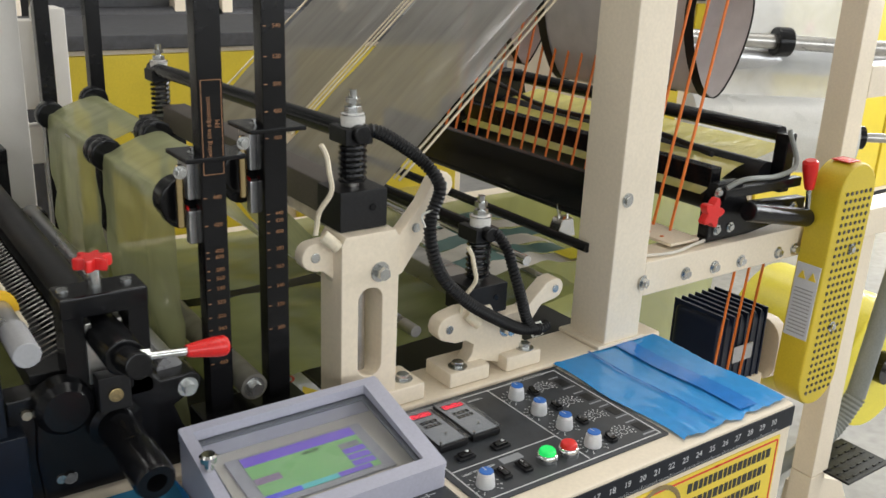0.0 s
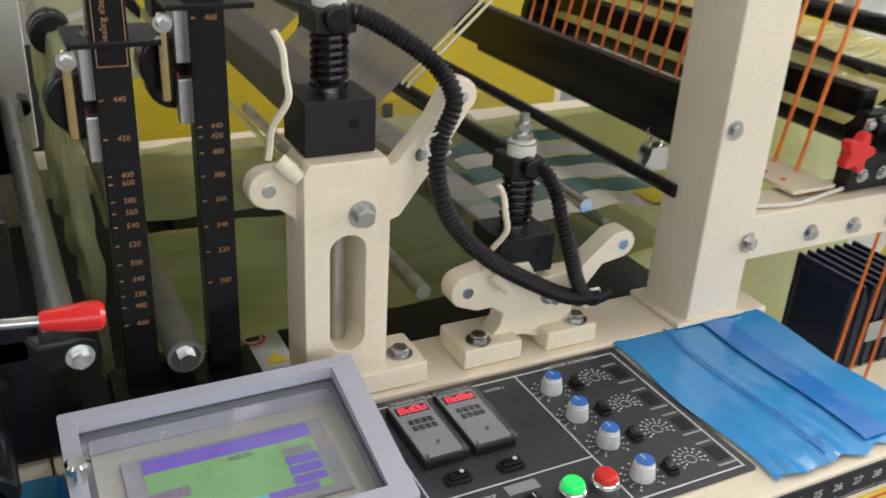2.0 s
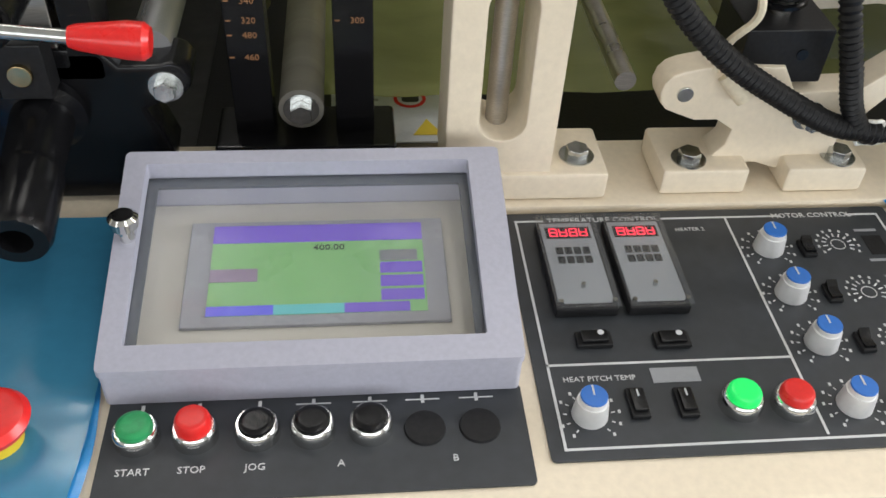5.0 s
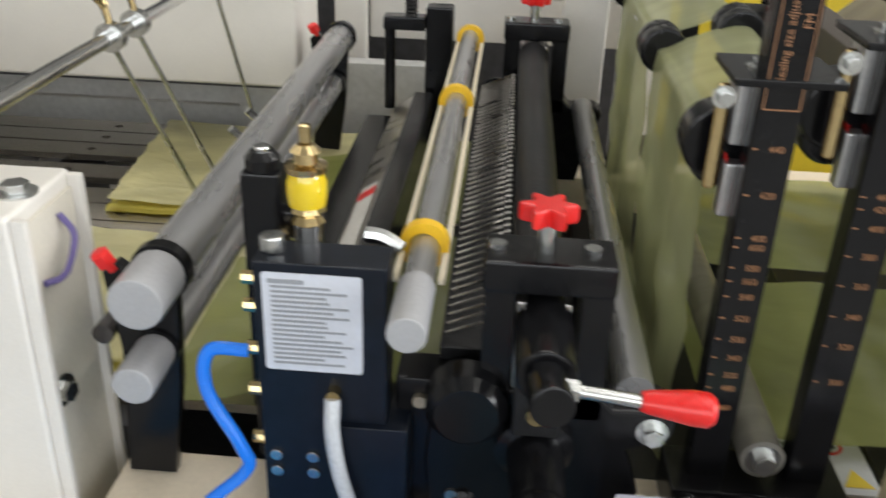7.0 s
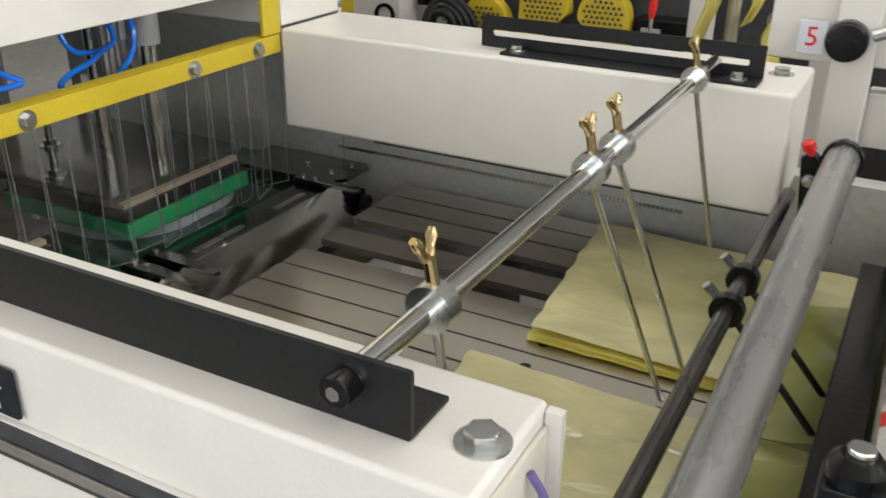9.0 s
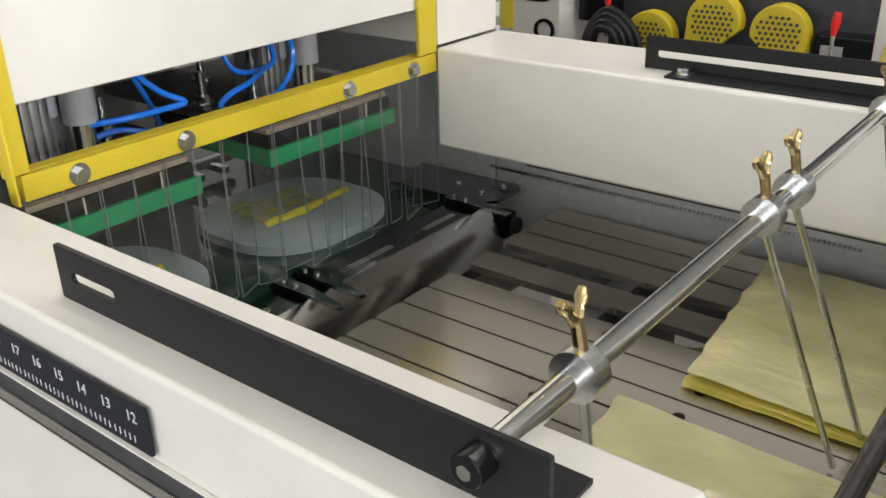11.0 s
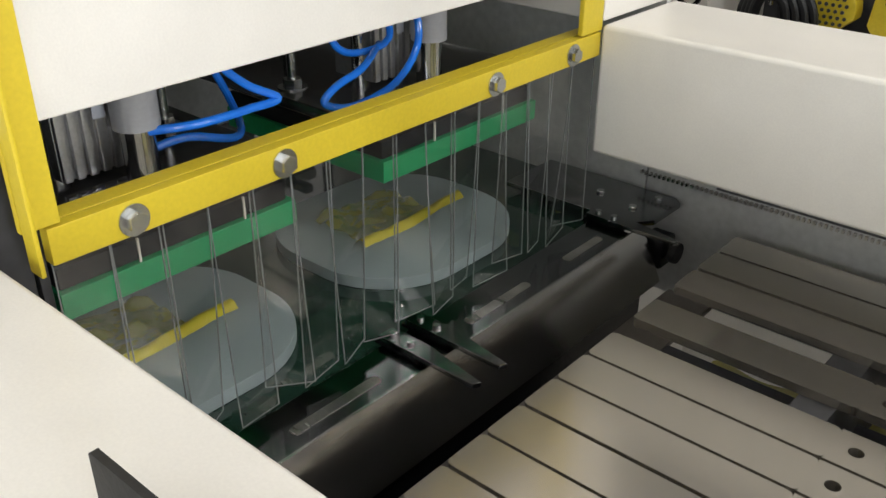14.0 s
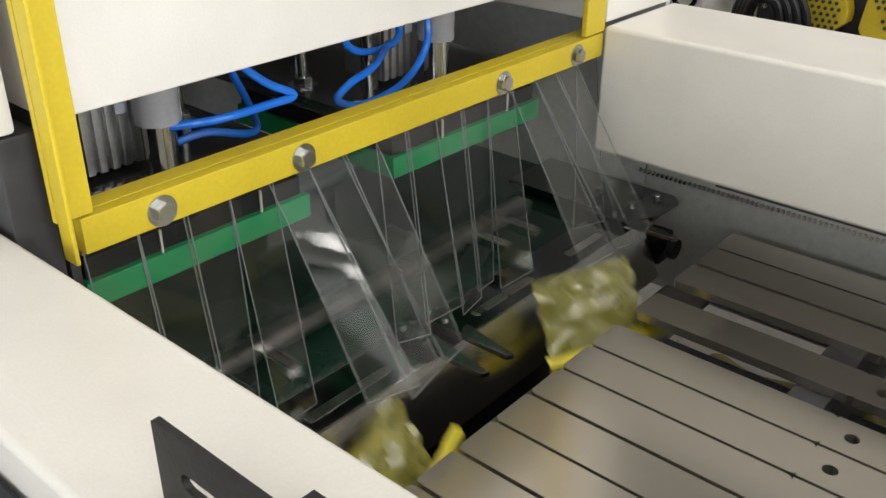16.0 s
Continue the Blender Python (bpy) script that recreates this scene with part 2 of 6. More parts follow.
def film_material(name, color, cover, rough=0.25, wrinkle=0.4, scale=14.0, stretch=(1, 1, 1), gloss=0.4, through_tint=0.5, base_gloss=0.025):
    """Thin plastic film: partly clear, partly white with light passing through, glossy and creased."""
    m = bpy.data.materials.new(name)
    m.use_nodes = True
    nt = m.node_tree
    nt.nodes.remove(nt.nodes["Principled BSDF"])
    out = nt.nodes["Material Output"]
    tc, mp = nt.nodes.new("ShaderNodeTexCoord"), nt.nodes.new("ShaderNodeMapping")
    mp.inputs["Scale"].default_value = stretch
    nt.links.new(tc.outputs["Object"], mp.inputs["Vector"])
    tex = nt.nodes.new("ShaderNodeTexNoise")
    tex.inputs["Scale"].default_value, tex.inputs["Detail"].default_value, tex.inputs["Distortion"].default_value = scale, 5, 0.6
    nt.links.new(mp.outputs["Vector"], tex.inputs["Vector"])
    bp = nt.nodes.new("ShaderNodeBump")
    bp.inputs["Strength"].default_value, bp.inputs["Distance"].default_value = wrinkle, 0.01
    nt.links.new(tex.outputs["Fac"], bp.inputs["Height"])
    clear = nt.nodes.new("ShaderNodeBsdfTransparent")
    clear.inputs["Color"].default_value = (*[1 - (1 - c) * through_tint for c in color], 1)
    dif, trl, glo = nt.nodes.new("ShaderNodeBsdfDiffuse"), nt.nodes.new("ShaderNodeBsdfTranslucent"), nt.nodes.new("ShaderNodeBsdfGlossy")
    var = nt.nodes.new("ShaderNodeMapRange")
    var.inputs["From Min"].default_value, var.inputs["From Max"].default_value = 0.3, 0.7
    var.inputs["To Min"].default_value, var.inputs["To Max"].default_value = 0.86, 1.08
    nt.links.new(tex.outputs["Fac"], var.inputs["Value"])
    col = nt.nodes.new("ShaderNodeVectorMath")
    col.operation = "SCALE"
    col.inputs[0].default_value = color
    nt.links.new(var.outputs["Result"], col.inputs["Scale"])
    for n in (dif, trl):
        nt.links.new(col.outputs["Vector"], n.inputs["Color"])
        nt.links.new(bp.outputs["Normal"], n.inputs["Normal"])
    nt.links.new(bp.outputs["Normal"], glo.inputs["Normal"])
    glo.inputs["Roughness"].default_value = rough
    a, b, g = nt.nodes.new("ShaderNodeMixShader"), nt.nodes.new("ShaderNodeMixShader"), nt.nodes.new("ShaderNodeMixShader")
    a.inputs[0].default_value = 0.4
    nt.links.new(dif.outputs[0], a.inputs[1])
    nt.links.new(trl.outputs[0], a.inputs[2])
    b.inputs[0].default_value = cover
    nt.links.new(clear.outputs[0], b.inputs[1])
    nt.links.new(a.outputs[0], b.inputs[2])
    fr = nt.nodes.new("ShaderNodeLayerWeight")
    fr.inputs["Blend"].default_value = 0.25
    lim = nt.nodes.new("ShaderNodeMapRange")
    lim.inputs["To Min"].default_value, lim.inputs["To Max"].default_value = base_gloss, gloss
    nt.links.new(fr.outputs["Facing"], lim.inputs["Value"])
    nt.links.new(lim.outputs["Result"], g.inputs[0])
    nt.links.new(b.outputs[0], g.inputs[1])
    nt.links.new(glo.outputs[0], g.inputs[2])
    nt.links.new(g.outputs[0], out.inputs["Surface"])
    return m


CREAM = material("cream_paint", (0.80, 0.70, 0.55), 0.42, grain=0.05, stain=0.05, scale=40, bump=0.12)
WHITE = material("white_powder_coat", (0.735, 0.705, 0.655), 0.38, grain=0.03, stain=0.04, scale=120, bump=0.06)
BLACK = material("black_gloss_paint", (0.007, 0.007, 0.008), 0.22, grain=0.3, stain=0.3, spec=0.28, bump=0.15, scale=30)
BLACKMATT = material("black_anodised", (0.011, 0.011, 0.012), 0.45, grain=0.3, spec=0.3, bump=0.1)
NAVY = material("navy_black_paint", (0.005, 0.008, 0.015), 0.35, grain=0.3, spec=0.3, stain=0.3, scale=20)
RUBBER = material("black_rubber", (0.009, 0.009, 0.010), 0.45, grain=0.3, bump=0.2, spec=0.3)
SATIN = material("satin_steel_sheet", (0.66, 0.66, 0.65), 0.42, 0.15, grain=0.1, stain=0.2, scale=20)
PALEBRASS = material("pale_brass", (0.52, 0.45, 0.33), 0.35, 0.8)
STEEL = material("brushed_steel", (0.55, 0.53, 0.50), 0.3, 1.0, grain=0.15, stain=0.2, scale=30, stretch=(1, 8, 8))
SLAT = material("ground_steel_slat", (0.46, 0.425, 0.375), 0.22, 0.8, grain=0.03, stain=0.06, scale=14, bump=0.01, rvar=0.05)
CHROME = material("chrome", (0.75, 0.75, 0.74), 0.1, 1.0, grain=0.04, stain=0.1, bump=0.01)
ZINC = material("zinc_bolt", (0.62, 0.63, 0.62), 0.24, 1.0, grain=0.15, stain=0.2)
POLISHED = material("polished_plate", (0.74, 0.72, 0.69), 0.15, 1.0, grain=0.03, stain=0.05, bump=0.0, rvar=0.03)
BRASS = material("brass", (0.62, 0.48, 0.25), 0.2, 1.0, grain=0.1, stain=0.2)
GREYROLL = material("grey_anodised_roller", (0.40, 0.40, 0.405), 0.28, 0.7, grain=0.05, stain=0.05, stretch=(6, 1, 6))
GREYCAP = material("grey_plastic_cap", (0.36, 0.36, 0.37), 0.35, grain=0.05)
RED = material("red_plastic", (0.72, 0.02, 0.018), 0.3, grain=0.06, stain=0.08)
YELLOW = material("yellow_paint", (0.62, 0.47, 0.025), 0.42, grain=0.06, stain=0.1)
YRING = material("yellow_plastic_ring", (0.86, 0.52, 0.02), 0.35, grain=0.05)
LAVENDER = material("lavender_grey_paint", (0.42, 0.42, 0.50), 0.42, grain=0.05, stain=0.06, bump=0.1)
PANEL = material("charcoal_panel", (0.032, 0.036, 0.042), 0.42, grain=0.15, stain=0.25, scale=20)
INK = material("white_ink", (0.62, 0.63, 0.64), 0.5, grain=0.05)
DARKINK = material("black_ink", (0.03, 0.03, 0.03), 0.6)
COPPER = material("copper_ink", (0.34, 0.16, 0.07), 0.5)
ALU = material("bare_aluminium", (0.62, 0.62, 0.63), 0.32, 0.9, grain=0.1, stain=0.1)
KNOBSILVER = material("satin_knob_silver", (0.82, 0.82, 0.82), 0.35, 0.45, grain=0.04)
BLUECAP = material("blue_cap", (0.03, 0.16, 0.55), 0.35, grain=0.05)
BLUETUBE = material("blue_air_tube", (0.015, 0.20, 0.85), 0.2, grain=0.05, clear=0.3)
GREENBTN = material("green_button", (0.02, 0.30, 0.10), 0.3)
GREENLAMP = material("lit_green_lens", (0.01, 0.55, 0.10), 0.3, emit=0.9)
LED = material("lit_red_digits", (1.0, 0.02, 0.06), 0.4, emit=2.0)
SCREEN_G = material("screen_green", (0.16, 0.34, 0.13), 0.3, emit=0.55, grain=0.03)
SCREEN_P = material("screen_violet", (0.13, 0.07, 0.42), 0.3, emit=0.6, grain=0.03)
SCREEN_B = material("screen_blue", (0.08, 0.08, 0.55), 0.3, emit=0.6, grain=0.03)
SCREEN_C = material("screen_cyan", (0.10, 0.40, 0.42), 0.3, emit=0.5, grain=0.03)
GREYPLATE = material("grey_plate", (0.30, 0.31, 0.33), 0.4, grain=0.05)
OFFWHITE = material("offwhite_plate", (0.66, 0.62, 0.53), 0.45, grain=0.05)
PAPER = material("white_label", (0.62, 0.64, 0.70), 0.4, grain=0.04, clear=0.3)
YLABEL = material("yellow_label", (0.82, 0.62, 0.06), 0.4, grain=0.04)
GREENPAD = material("green_die_foam", (0.015, 0.34, 0.12), 0.5, grain=0.08, stain=0.1)
WOOD = material("plywood_edge", (0.42, 0.34, 0.25), 0.6, grain=0.25, stain=0.2, stretch=(1, 1, 8))
ANVIL = material("grey_cutting_pad", (0.42, 0.50, 0.52), 0.35, grain=0.05, stain=0.12)
DARKBED = material("dark_green_bed", (0.020, 0.050, 0.036), 0.07, grain=0.1, stain=0.2, scale=15, bump=0.0, rvar=0.03, spec=0.8)
FABRIC = material("grey_mesh_cloth", (0.60, 0.56, 0.55), 0.8, grain=0.12, scale=200)
CORD = material("orange_cord", (0.80, 0.20, 0.03), 0.5, grain=0.2, scale=300)
CREAMCORD = material("cream_cord", (0.74, 0.66, 0.50), 0.6, grain=0.1)
CONCRETE = material("concrete_floor", (0.30, 0.29, 0.27), 0.6, grain=0.15, stain=0.25, scale=6, bump=0.1)
# the far hall's dimness is put into this wall colour
DIMWALL = material("dim_wall_paint", (0.20, 0.196, 0.184), 0.7, grain=0.08, stain=0.15, scale=4)
# unseen walls and ceiling, painted paler to bounce fill light
BOUNCEWALL = material("pale_bounce_paint", (0.50, 0.49, 0.46), 0.7, grain=0.06, stain=0.12, scale=4)
MACHGREY = material("dark_machine_metal", (0.05, 0.05, 0.055), 0.5, grain=0.3, stain=0.3, scale=12)
GREYHOSE = material("grey_conduit", (0.22, 0.23, 0.21), 0.5)
TEAL = material("teal_print", (0.10, 0.20, 0.18), 0.35, grain=0.1)
WHITEPLASTIC = material("white_plastic_sheet", (0.72, 0.68, 0.60), 0.35, grain=0.06)
YROLL = material("yellow_film_roll", (0.82, 0.70, 0.05), 0.35, grain=0.08, stain=0.1)
WROLL = material("white_film_roll", (0.72, 0.71, 0.68), 0.3, grain=0.08, stain=0.1)
FILMV = film_material("pale_hanging_film", (0.56, 0.58, 0.32), 0.66, 0.2, 0.22, 7, (1, 3, 0.5))
FILM = film_material("pale_green_film", (0.50, 0.54, 0.19), 0.64, 0.2, 0.3, 8, (1, 2, 0.6))
FILMTOP = film_material("milky_film", (0.27, 0.255, 0.225), 0.8, 0.25, 0.22, 10, (0.5, 4, 0.5))
FILMP = film_material("pale_yellow_film", (0.84, 0.80, 0.48), 0.8, 0.2, 0.6, 12, (1, 2, 1))
FILMY = film_material("yellow_film", (0.86, 0.77, 0.20), 0.82, 0.22, 0.5, 14, (1, 2, 1))
FILMW = film_material("white_film", (0.74, 0.75, 0.75), 0.8, 0.25, 0.4, 8)
BLUEFILM = material("blue_protective_film", (0.035, 0.30, 0.70), 0.18, grain=0.06, stain=0.22, scale=18, bump=0.12, clear=0.4)
TEALFILM = material("teal_film", (0.05, 0.24, 0.40), 0.2, grain=0.06, stain=0.2, scale=18, clear=0.4)
BLUEDARK = material("blue_film_overlap", (0.018, 0.20, 0.62), 0.18, grain=0.06, stain=0.2, scale=18, clear=0.4)
PVCEDGE = material("pvc_edge", (0.20, 0.21, 0.21), 0.3, clear=0.3)
PLATEBROWN = material("anodised_name_plate", (0.35, 0.22, 0.15), 0.35, 0.6, grain=0.1)
PVC = film_material("clear_pvc_strip", (0.60, 0.62, 0.62), 0.02, 0.04, 0.05, 6, gloss=0.35, through_tint=0.06, base_gloss=0.05)
CLEARFILM = film_material("clear_crinkled_film", (0.84, 0.78, 0.16), 0.42, 0.15, 0.45, 22, gloss=0.6, through_tint=0.2, base_gloss=0.08)
BLACKCHROME = material("black_chrome", (0.27, 0.275, 0.28), 0.16, 1.0, grain=0.03, stain=0.1, bump=0.0, rvar=0.03)
DIEPLATE = material("dark_die_plate", (0.20, 0.20, 0.205), 0.13, 0.8, grain=0.1, stain=0.3, scale=12, bump=0.02)
GLASS = film_material("clear_acrylic", (0.8, 0.82, 0.85), 0.05, 0.12, 0.0, 4, gloss=0.10, through_tint=0.2)
OILGLASS = material("yellow_oil_glass", (0.75, 0.55, 0.02), 0.1, grain=0.03, clear=0.5)
# ---- the hall ----
solo("floor", box(-7, 9, -5, 9, -0.1, 0, 0), CONCRETE, "worn grey concrete factory floor", "floor", kind="structure")
# north wall's dark tone stands in for the dim hall
solo("wall_north", box(-7, 9, 9, 9.2, 0, 5.2, 0), DIMWALL, "factory wall, the hall's light level put into its tone", "wall", kind="structure")
# unseen wall; its opening and frame are added for the south fill lamp
solo("wall_south", box(-7, 9, -5.2, -5, 3.75, 5.2, 0, box(-7, 9, -5.2, -5, 0, 1.45, 0, box(-7, -5.1, -5.2, -5, 1.45, 3.75, 0, box(6.1, 9, -5.2, -5, 1.45, 3.75, 0)))), BOUNCEWALL, "unseen pale factory wall with an opening added for a fill lamp", "wall", kind="structure")
win = solo("fill_frame_1", ring_prism([(-5.1, 1.45), (6.1, 1.45), (6.1, 3.75), (-5.1, 3.75)], [(-5.04, 1.51), (6.04, 1.51), (6.04, 3.69), (-5.04, 3.69)], "y", -5.15, -5.05), STEEL, "unseen steel frame added around a fill lamp", "window", kind="structure")
solo("wall_west", box(-7.2, -7, -5, 9, 0, 5.2, 0), BOUNCEWALL, "factory wall, the hall's light level put into its tone", "wall", kind="structure")
# opening added for the east fill lamp
solo("wall_east", box(9, 9.2, -5, 9, 4.2, 5.2, 0, box(9, 9.2, -5, 9, 0, 1.6, 0, box(9, 9.2, -5, -2.6, 1.6, 4.2, 0, box(9, 9.2, 5.6, 9, 1.6, 4.2, 0)))), BOUNCEWALL, "factory wall, the hall's light level put into its tone", "wall", kind="structure")
solo("ceiling", box(-7, 9, -5, 9, 5.2, 5.3, 0), BOUNCEWALL, "unseen factory ceiling, pale to bounce light", "ceiling", kind="structure")

# frame added around the east fill lamp
solo("fill_frame_2", ring_prism([(-2.6, 1.6), (5.6, 1.6), (5.6, 4.2), (-2.6, 4.2)], [(-2.54, 1.66), (5.54, 1.66), (5.54, 4.14), (-2.54, 4.14)], "x", 9.05, 9.15), STEEL, "unseen steel frame added around a fill lamp", "window", kind="structure")

# ---- machine bed ----
bed = thing("machine_bed", (0.4, 1.45, 0), "cream and black bed of a bag making machine", "machine bed")
part("near_beam", box(0.28, 1.21, 1.0, 1.10, 0.55, 0.955, 0.004), CREAM, bed)
part("far_beam", box(0.0, 2.2, 1.86, 1.96, 0.55, 0.955, 0.004), CREAM, bed)
part("left_beam", box(-0.16, 0.278, 1.0, 1.09, 0.55, 0.952, 0.004), CREAM, bed)
part("deck", box(0.3, 1.2, 1.102, 1.858, 0.86, 0.90, 0.003), BLACKMATT, bed, "black deck plate")
part("lower_case", box(-0.85, 1.2, 1.104, 1.856, 0.0, 0.855, 0.003), MACHGREY, bed)
part("cross_bar", box(0.50, 0.56, 1.102, 1.858, 0.93, 0.965, 0.003), BLACK, bed, "black cross bar")
for i, (x, y) in enumerate([(0.72, 1.13), (0.76, 1.13), (0.98, 1.13), (1.03, 1.13)]):
    part("screw", hexbolt((x, y, 0.90), (0, 0, 1), 0.004, 0.003, False), ZINC, bed)

WX, WY, WZ = 0.497, 1.135, 0.966
ws = thing("warning_sheet", (0.50, 1.13, 0.90), "white warning sheet with black and yellow signs", "warning label")
part("sheet", box(WX - 0.055, WX + 0.055, WY - 0.05, WY + 0.05, WZ - 0.002, WZ, 0.0004), PAPER, ws)
part("stand_off", box(WX - 0.02, WX + 0.02, WY - 0.02, WY + 0.02, 0.90, WZ - 0.002, 0.001), BLACK, ws)
part("hand_sign", ring_prism(arc(WX + 0.022, WY + 0.022, 0.016, 0, 345, 23), arc(WX + 0.022, WY + 0.022, 0.0125, 0, 345, 23), "z", WZ, WZ + 0.0006), RED, ws)
part("hand_mark", prism(rounded(WX + 0.014, WX + 0.031, WY + 0.016, WY + 0.028, 0.004), "z", WZ, WZ + 0.0004, 0), DARKINK, ws)
part("triangle_sign", prism([(WX + 0.022, WY - 0.040), (WX + 0.050, WY - 0.040), (WX + 0.036, WY - 0.014)], "z", WZ, WZ + 0.0006, 0), YLABEL, ws)
for k in range(5):
    part("print_line", box(WX - 0.048, WX - 0.005 - 0.004 * (k % 3), WY + 0.030 - k * 0.012, WY + 0.034 - k * 0.012, WZ, WZ + 0.0004, 0), GREYPLATE, ws)

# ---- control console ----
con = thing("control_console", (0.55, 0.85, 0), "cream steel control console with charcoal instrument panel", "control console")
part("cabinet", box(-0.17, 1.195, 0.70, 0.998, 0.42, 0.950, 0.006), CREAM, con)
part("instrument_panel", prism(rounded(0.590, 0.940, 0.738, 0.994, 0.004), "z", 0.9502, 0.9525, 0.0006), PANEL, con, "charcoal printed instrument panel")
part("button_panel", prism(rounded(0.292, 0.578, 0.722, 0.806, 0.004), "z", 0.9502, 0.9525, 0.0006), PANEL, con, "charcoal push button panel")
for x0, x1, y0, y1 in [(0.600, 0.602, 0.748, 0.982), (0.928, 0.930, 0.748, 0.982), (0.787, 0.789, 0.750, 0.982), (0.600, 0.787, 0.820, 0.822), (0.600, 0.930, 0.746, 0.748), (0.600, 0.625, 0.982, 0.984),
                       (0.73, 0.84, 0.982, 0.984), (0.90, 0.930, 0.982, 0.984)]:
    part("printed_line", box(x0, x1, y0, y1, 0.9524, 0.9528, 0), INK, con)
lettering("print", "TEMPERATURE CONTROL", FLAT(0.678, 0.983, 0.9527), 0.0085, INK, con)
lettering("print", "HEATER 2", FLAT(0.752, 0.968, 0.9527), 0.006, INK, con)
lettering("print", "HEAT PITCH TEMP", FLAT(0.637, 0.807, 0.9527), 0.0066, INK, con)
lettering("print", "MOTOR CONTROL", FLAT(0.868, 0.983, 0.9527), 0.0085, INK, con)
for x, w in ((0.3155, "START"), (0.353, "STOP"), (0.394, "JOG"), (0.450, "A"), (0.526, "B")):
    lettering("print", w, FLAT(x, 0.745, 0.9527), 0.0075, INK, con)
for i, x in enumerate((0.315, 0.353, 0.394, 0.431, 0.470, 0.507, 0.545)):
    mark = box(x - 0.0012, x + 0.0012, 0.792, 0.799, 0.9524, 0.9528, 0)
    if i > 2:
        mark = box(x - 0.012, x + 0.012, 0.7945, 0.7955, 0.9524, 0.9528, 0, mark)
    part("printed_symbol", mark, INK, con)
# dials printed beside the knobs
for x, y in ((0.877, 0.944), (0.879, 0.886), (0.883, 0.833), (0.883, 0.777)):
    d = ring_prism(arc(x, y, 0.0065, 0, 345, 20), arc(x, y, 0.0058, 0, 345, 20), "z", 0.9524, 0.9528)
    for a in range(-30, 211, 24):
        u, v = math.cos(radians(a)), math.sin(radians(a))
        d = rod((x + 0.010 * u, y + 0.010 * v, 0.9525), (x + 0.014 * u, y + 0.014 * v, 0.9525), 0.0007, n=4, bm=d)
        d = box(x + 0.018 * u - 0.001, x + 0.018 * u + 0.001, y + 0.018 * v - 0.0014, y + 0.018 * v + 0.0014, 0.9524, 0.9527, 0, d)
    part("printed_dial", d, INK, con)
    part("label_print", box(x + 0.022, x + 0.042, y + 0.016, y + 0.019, 0.9524, 0.9527, 0), GREYPLATE, con)
    part("label_print", box(x + 0.02, x + 0.045, y - 0.022, y - 0.019, 0.9524, 0.9527, 0), GREYPLATE, con)
    part("blanking_plate", box(x + 0.025, x + 0.042, y - 0.014, y + 0.010, 0.9525, 0.9529, 0), BLACKMATT, con)


def knob(x, y):
    k = part("rotary_knob", lathe((x, y, 0.9525), (x, y, 0.9735), [(0, 0.0125), (0.05, 0.013), (0.55, 0.0118), (0.8, 0.011), (0.8, 0.0098), (0.97, 0.0095), (1, 0.009)], 28), KNOBSILVER, con, "aluminium rotary knob with blue cap")
    part("cap", rod((x, y, 0.9735), (x, y, 0.9752), 0.0098, 0.0094, bevel=0.0005), BLUECAP, k, "blue cap")
    part("pointer", box(x - 0.0006, x + 0.0006, y, y + 0.0085, 0.9752, 0.9757, 0), INK, k)
    d = None
    for a in range(-50, 231, 28):
        u, v = math.cos(radians(a)), math.sin(radians(a))
        d = rod((x + 0.016 * u, y + 0.016 * v, 0.9525), (x + 0.0185 * u, y + 0.0185 * v, 0.9525), 0.0006, n=4, bm=d)
        d = box(x + 0.022 * u - 0.001, x + 0.022 * u + 0.001, y + 0.022 * v - 0.0014, y + 0.022 * v + 0.0014, 0.9524, 0.9527, 0, d)
    part("knob_scale", d, INK, con)


for x, y in ((0.813, 0.941), (0.812, 0.886), (0.816, 0.833), (0.817, 0.774), (0.623, 0.775)):
    knob(x, y)
for x, y in ((0.846, 0.938), (0.846, 0.884), (0.850, 0.831), (0.851, 0.772)):
    s = part("rocker_switch", box(x - 0.006, x + 0.006, y - 0.010, y + 0.010, 0.9525, 0.957, 0.0015), BLACKMATT, con)
    part("rocker", prism([(y - 0.008, 0.957), (y + 0.008, 0.957), (y + 0.008, 0.9625), (y, 0.9585), (y - 0.008, 0.9595)], "x", x - 0.0045, x + 0.0045, 0.0005), BLACK, s)
for x, y, w, h in ((0.640, 0.843, 0.014, 0.0075), (0.700, 0.840, 0.014, 0.0075), (0.659, 0.782, 0.007, 0.013), (0.694, 0.781, 0.007, 0.013)):
    s = part("rocker_switch", box(x - w, x + w, y - h, y + h, 0.9525, 0.957, 0.0015), BLACKMATT, con)
    part("rocker", box(x - w * 0.75, x + w * 0.75, y - h * 0.75, y + h * 0.75, 0.957, 0.9605, 0.0015), BLACK, s)
    part("mark", rod((x + w * 0.35, y + h * 0.3, 0.9605), (x + w * 0.35, y + h * 0.3, 0.9608), 0.0025, n=12) if w > h else box(x - 0.0006, x + 0.0006, y + 0.002, y + 0.008, 0.9604, 0.9608, 0), INK, s)
part("name_strip", box(0.676, 0.712, 0.801, 0.815, 0.9525, 0.9531, 0.0003), GREYPLATE, con, "grey name strip")

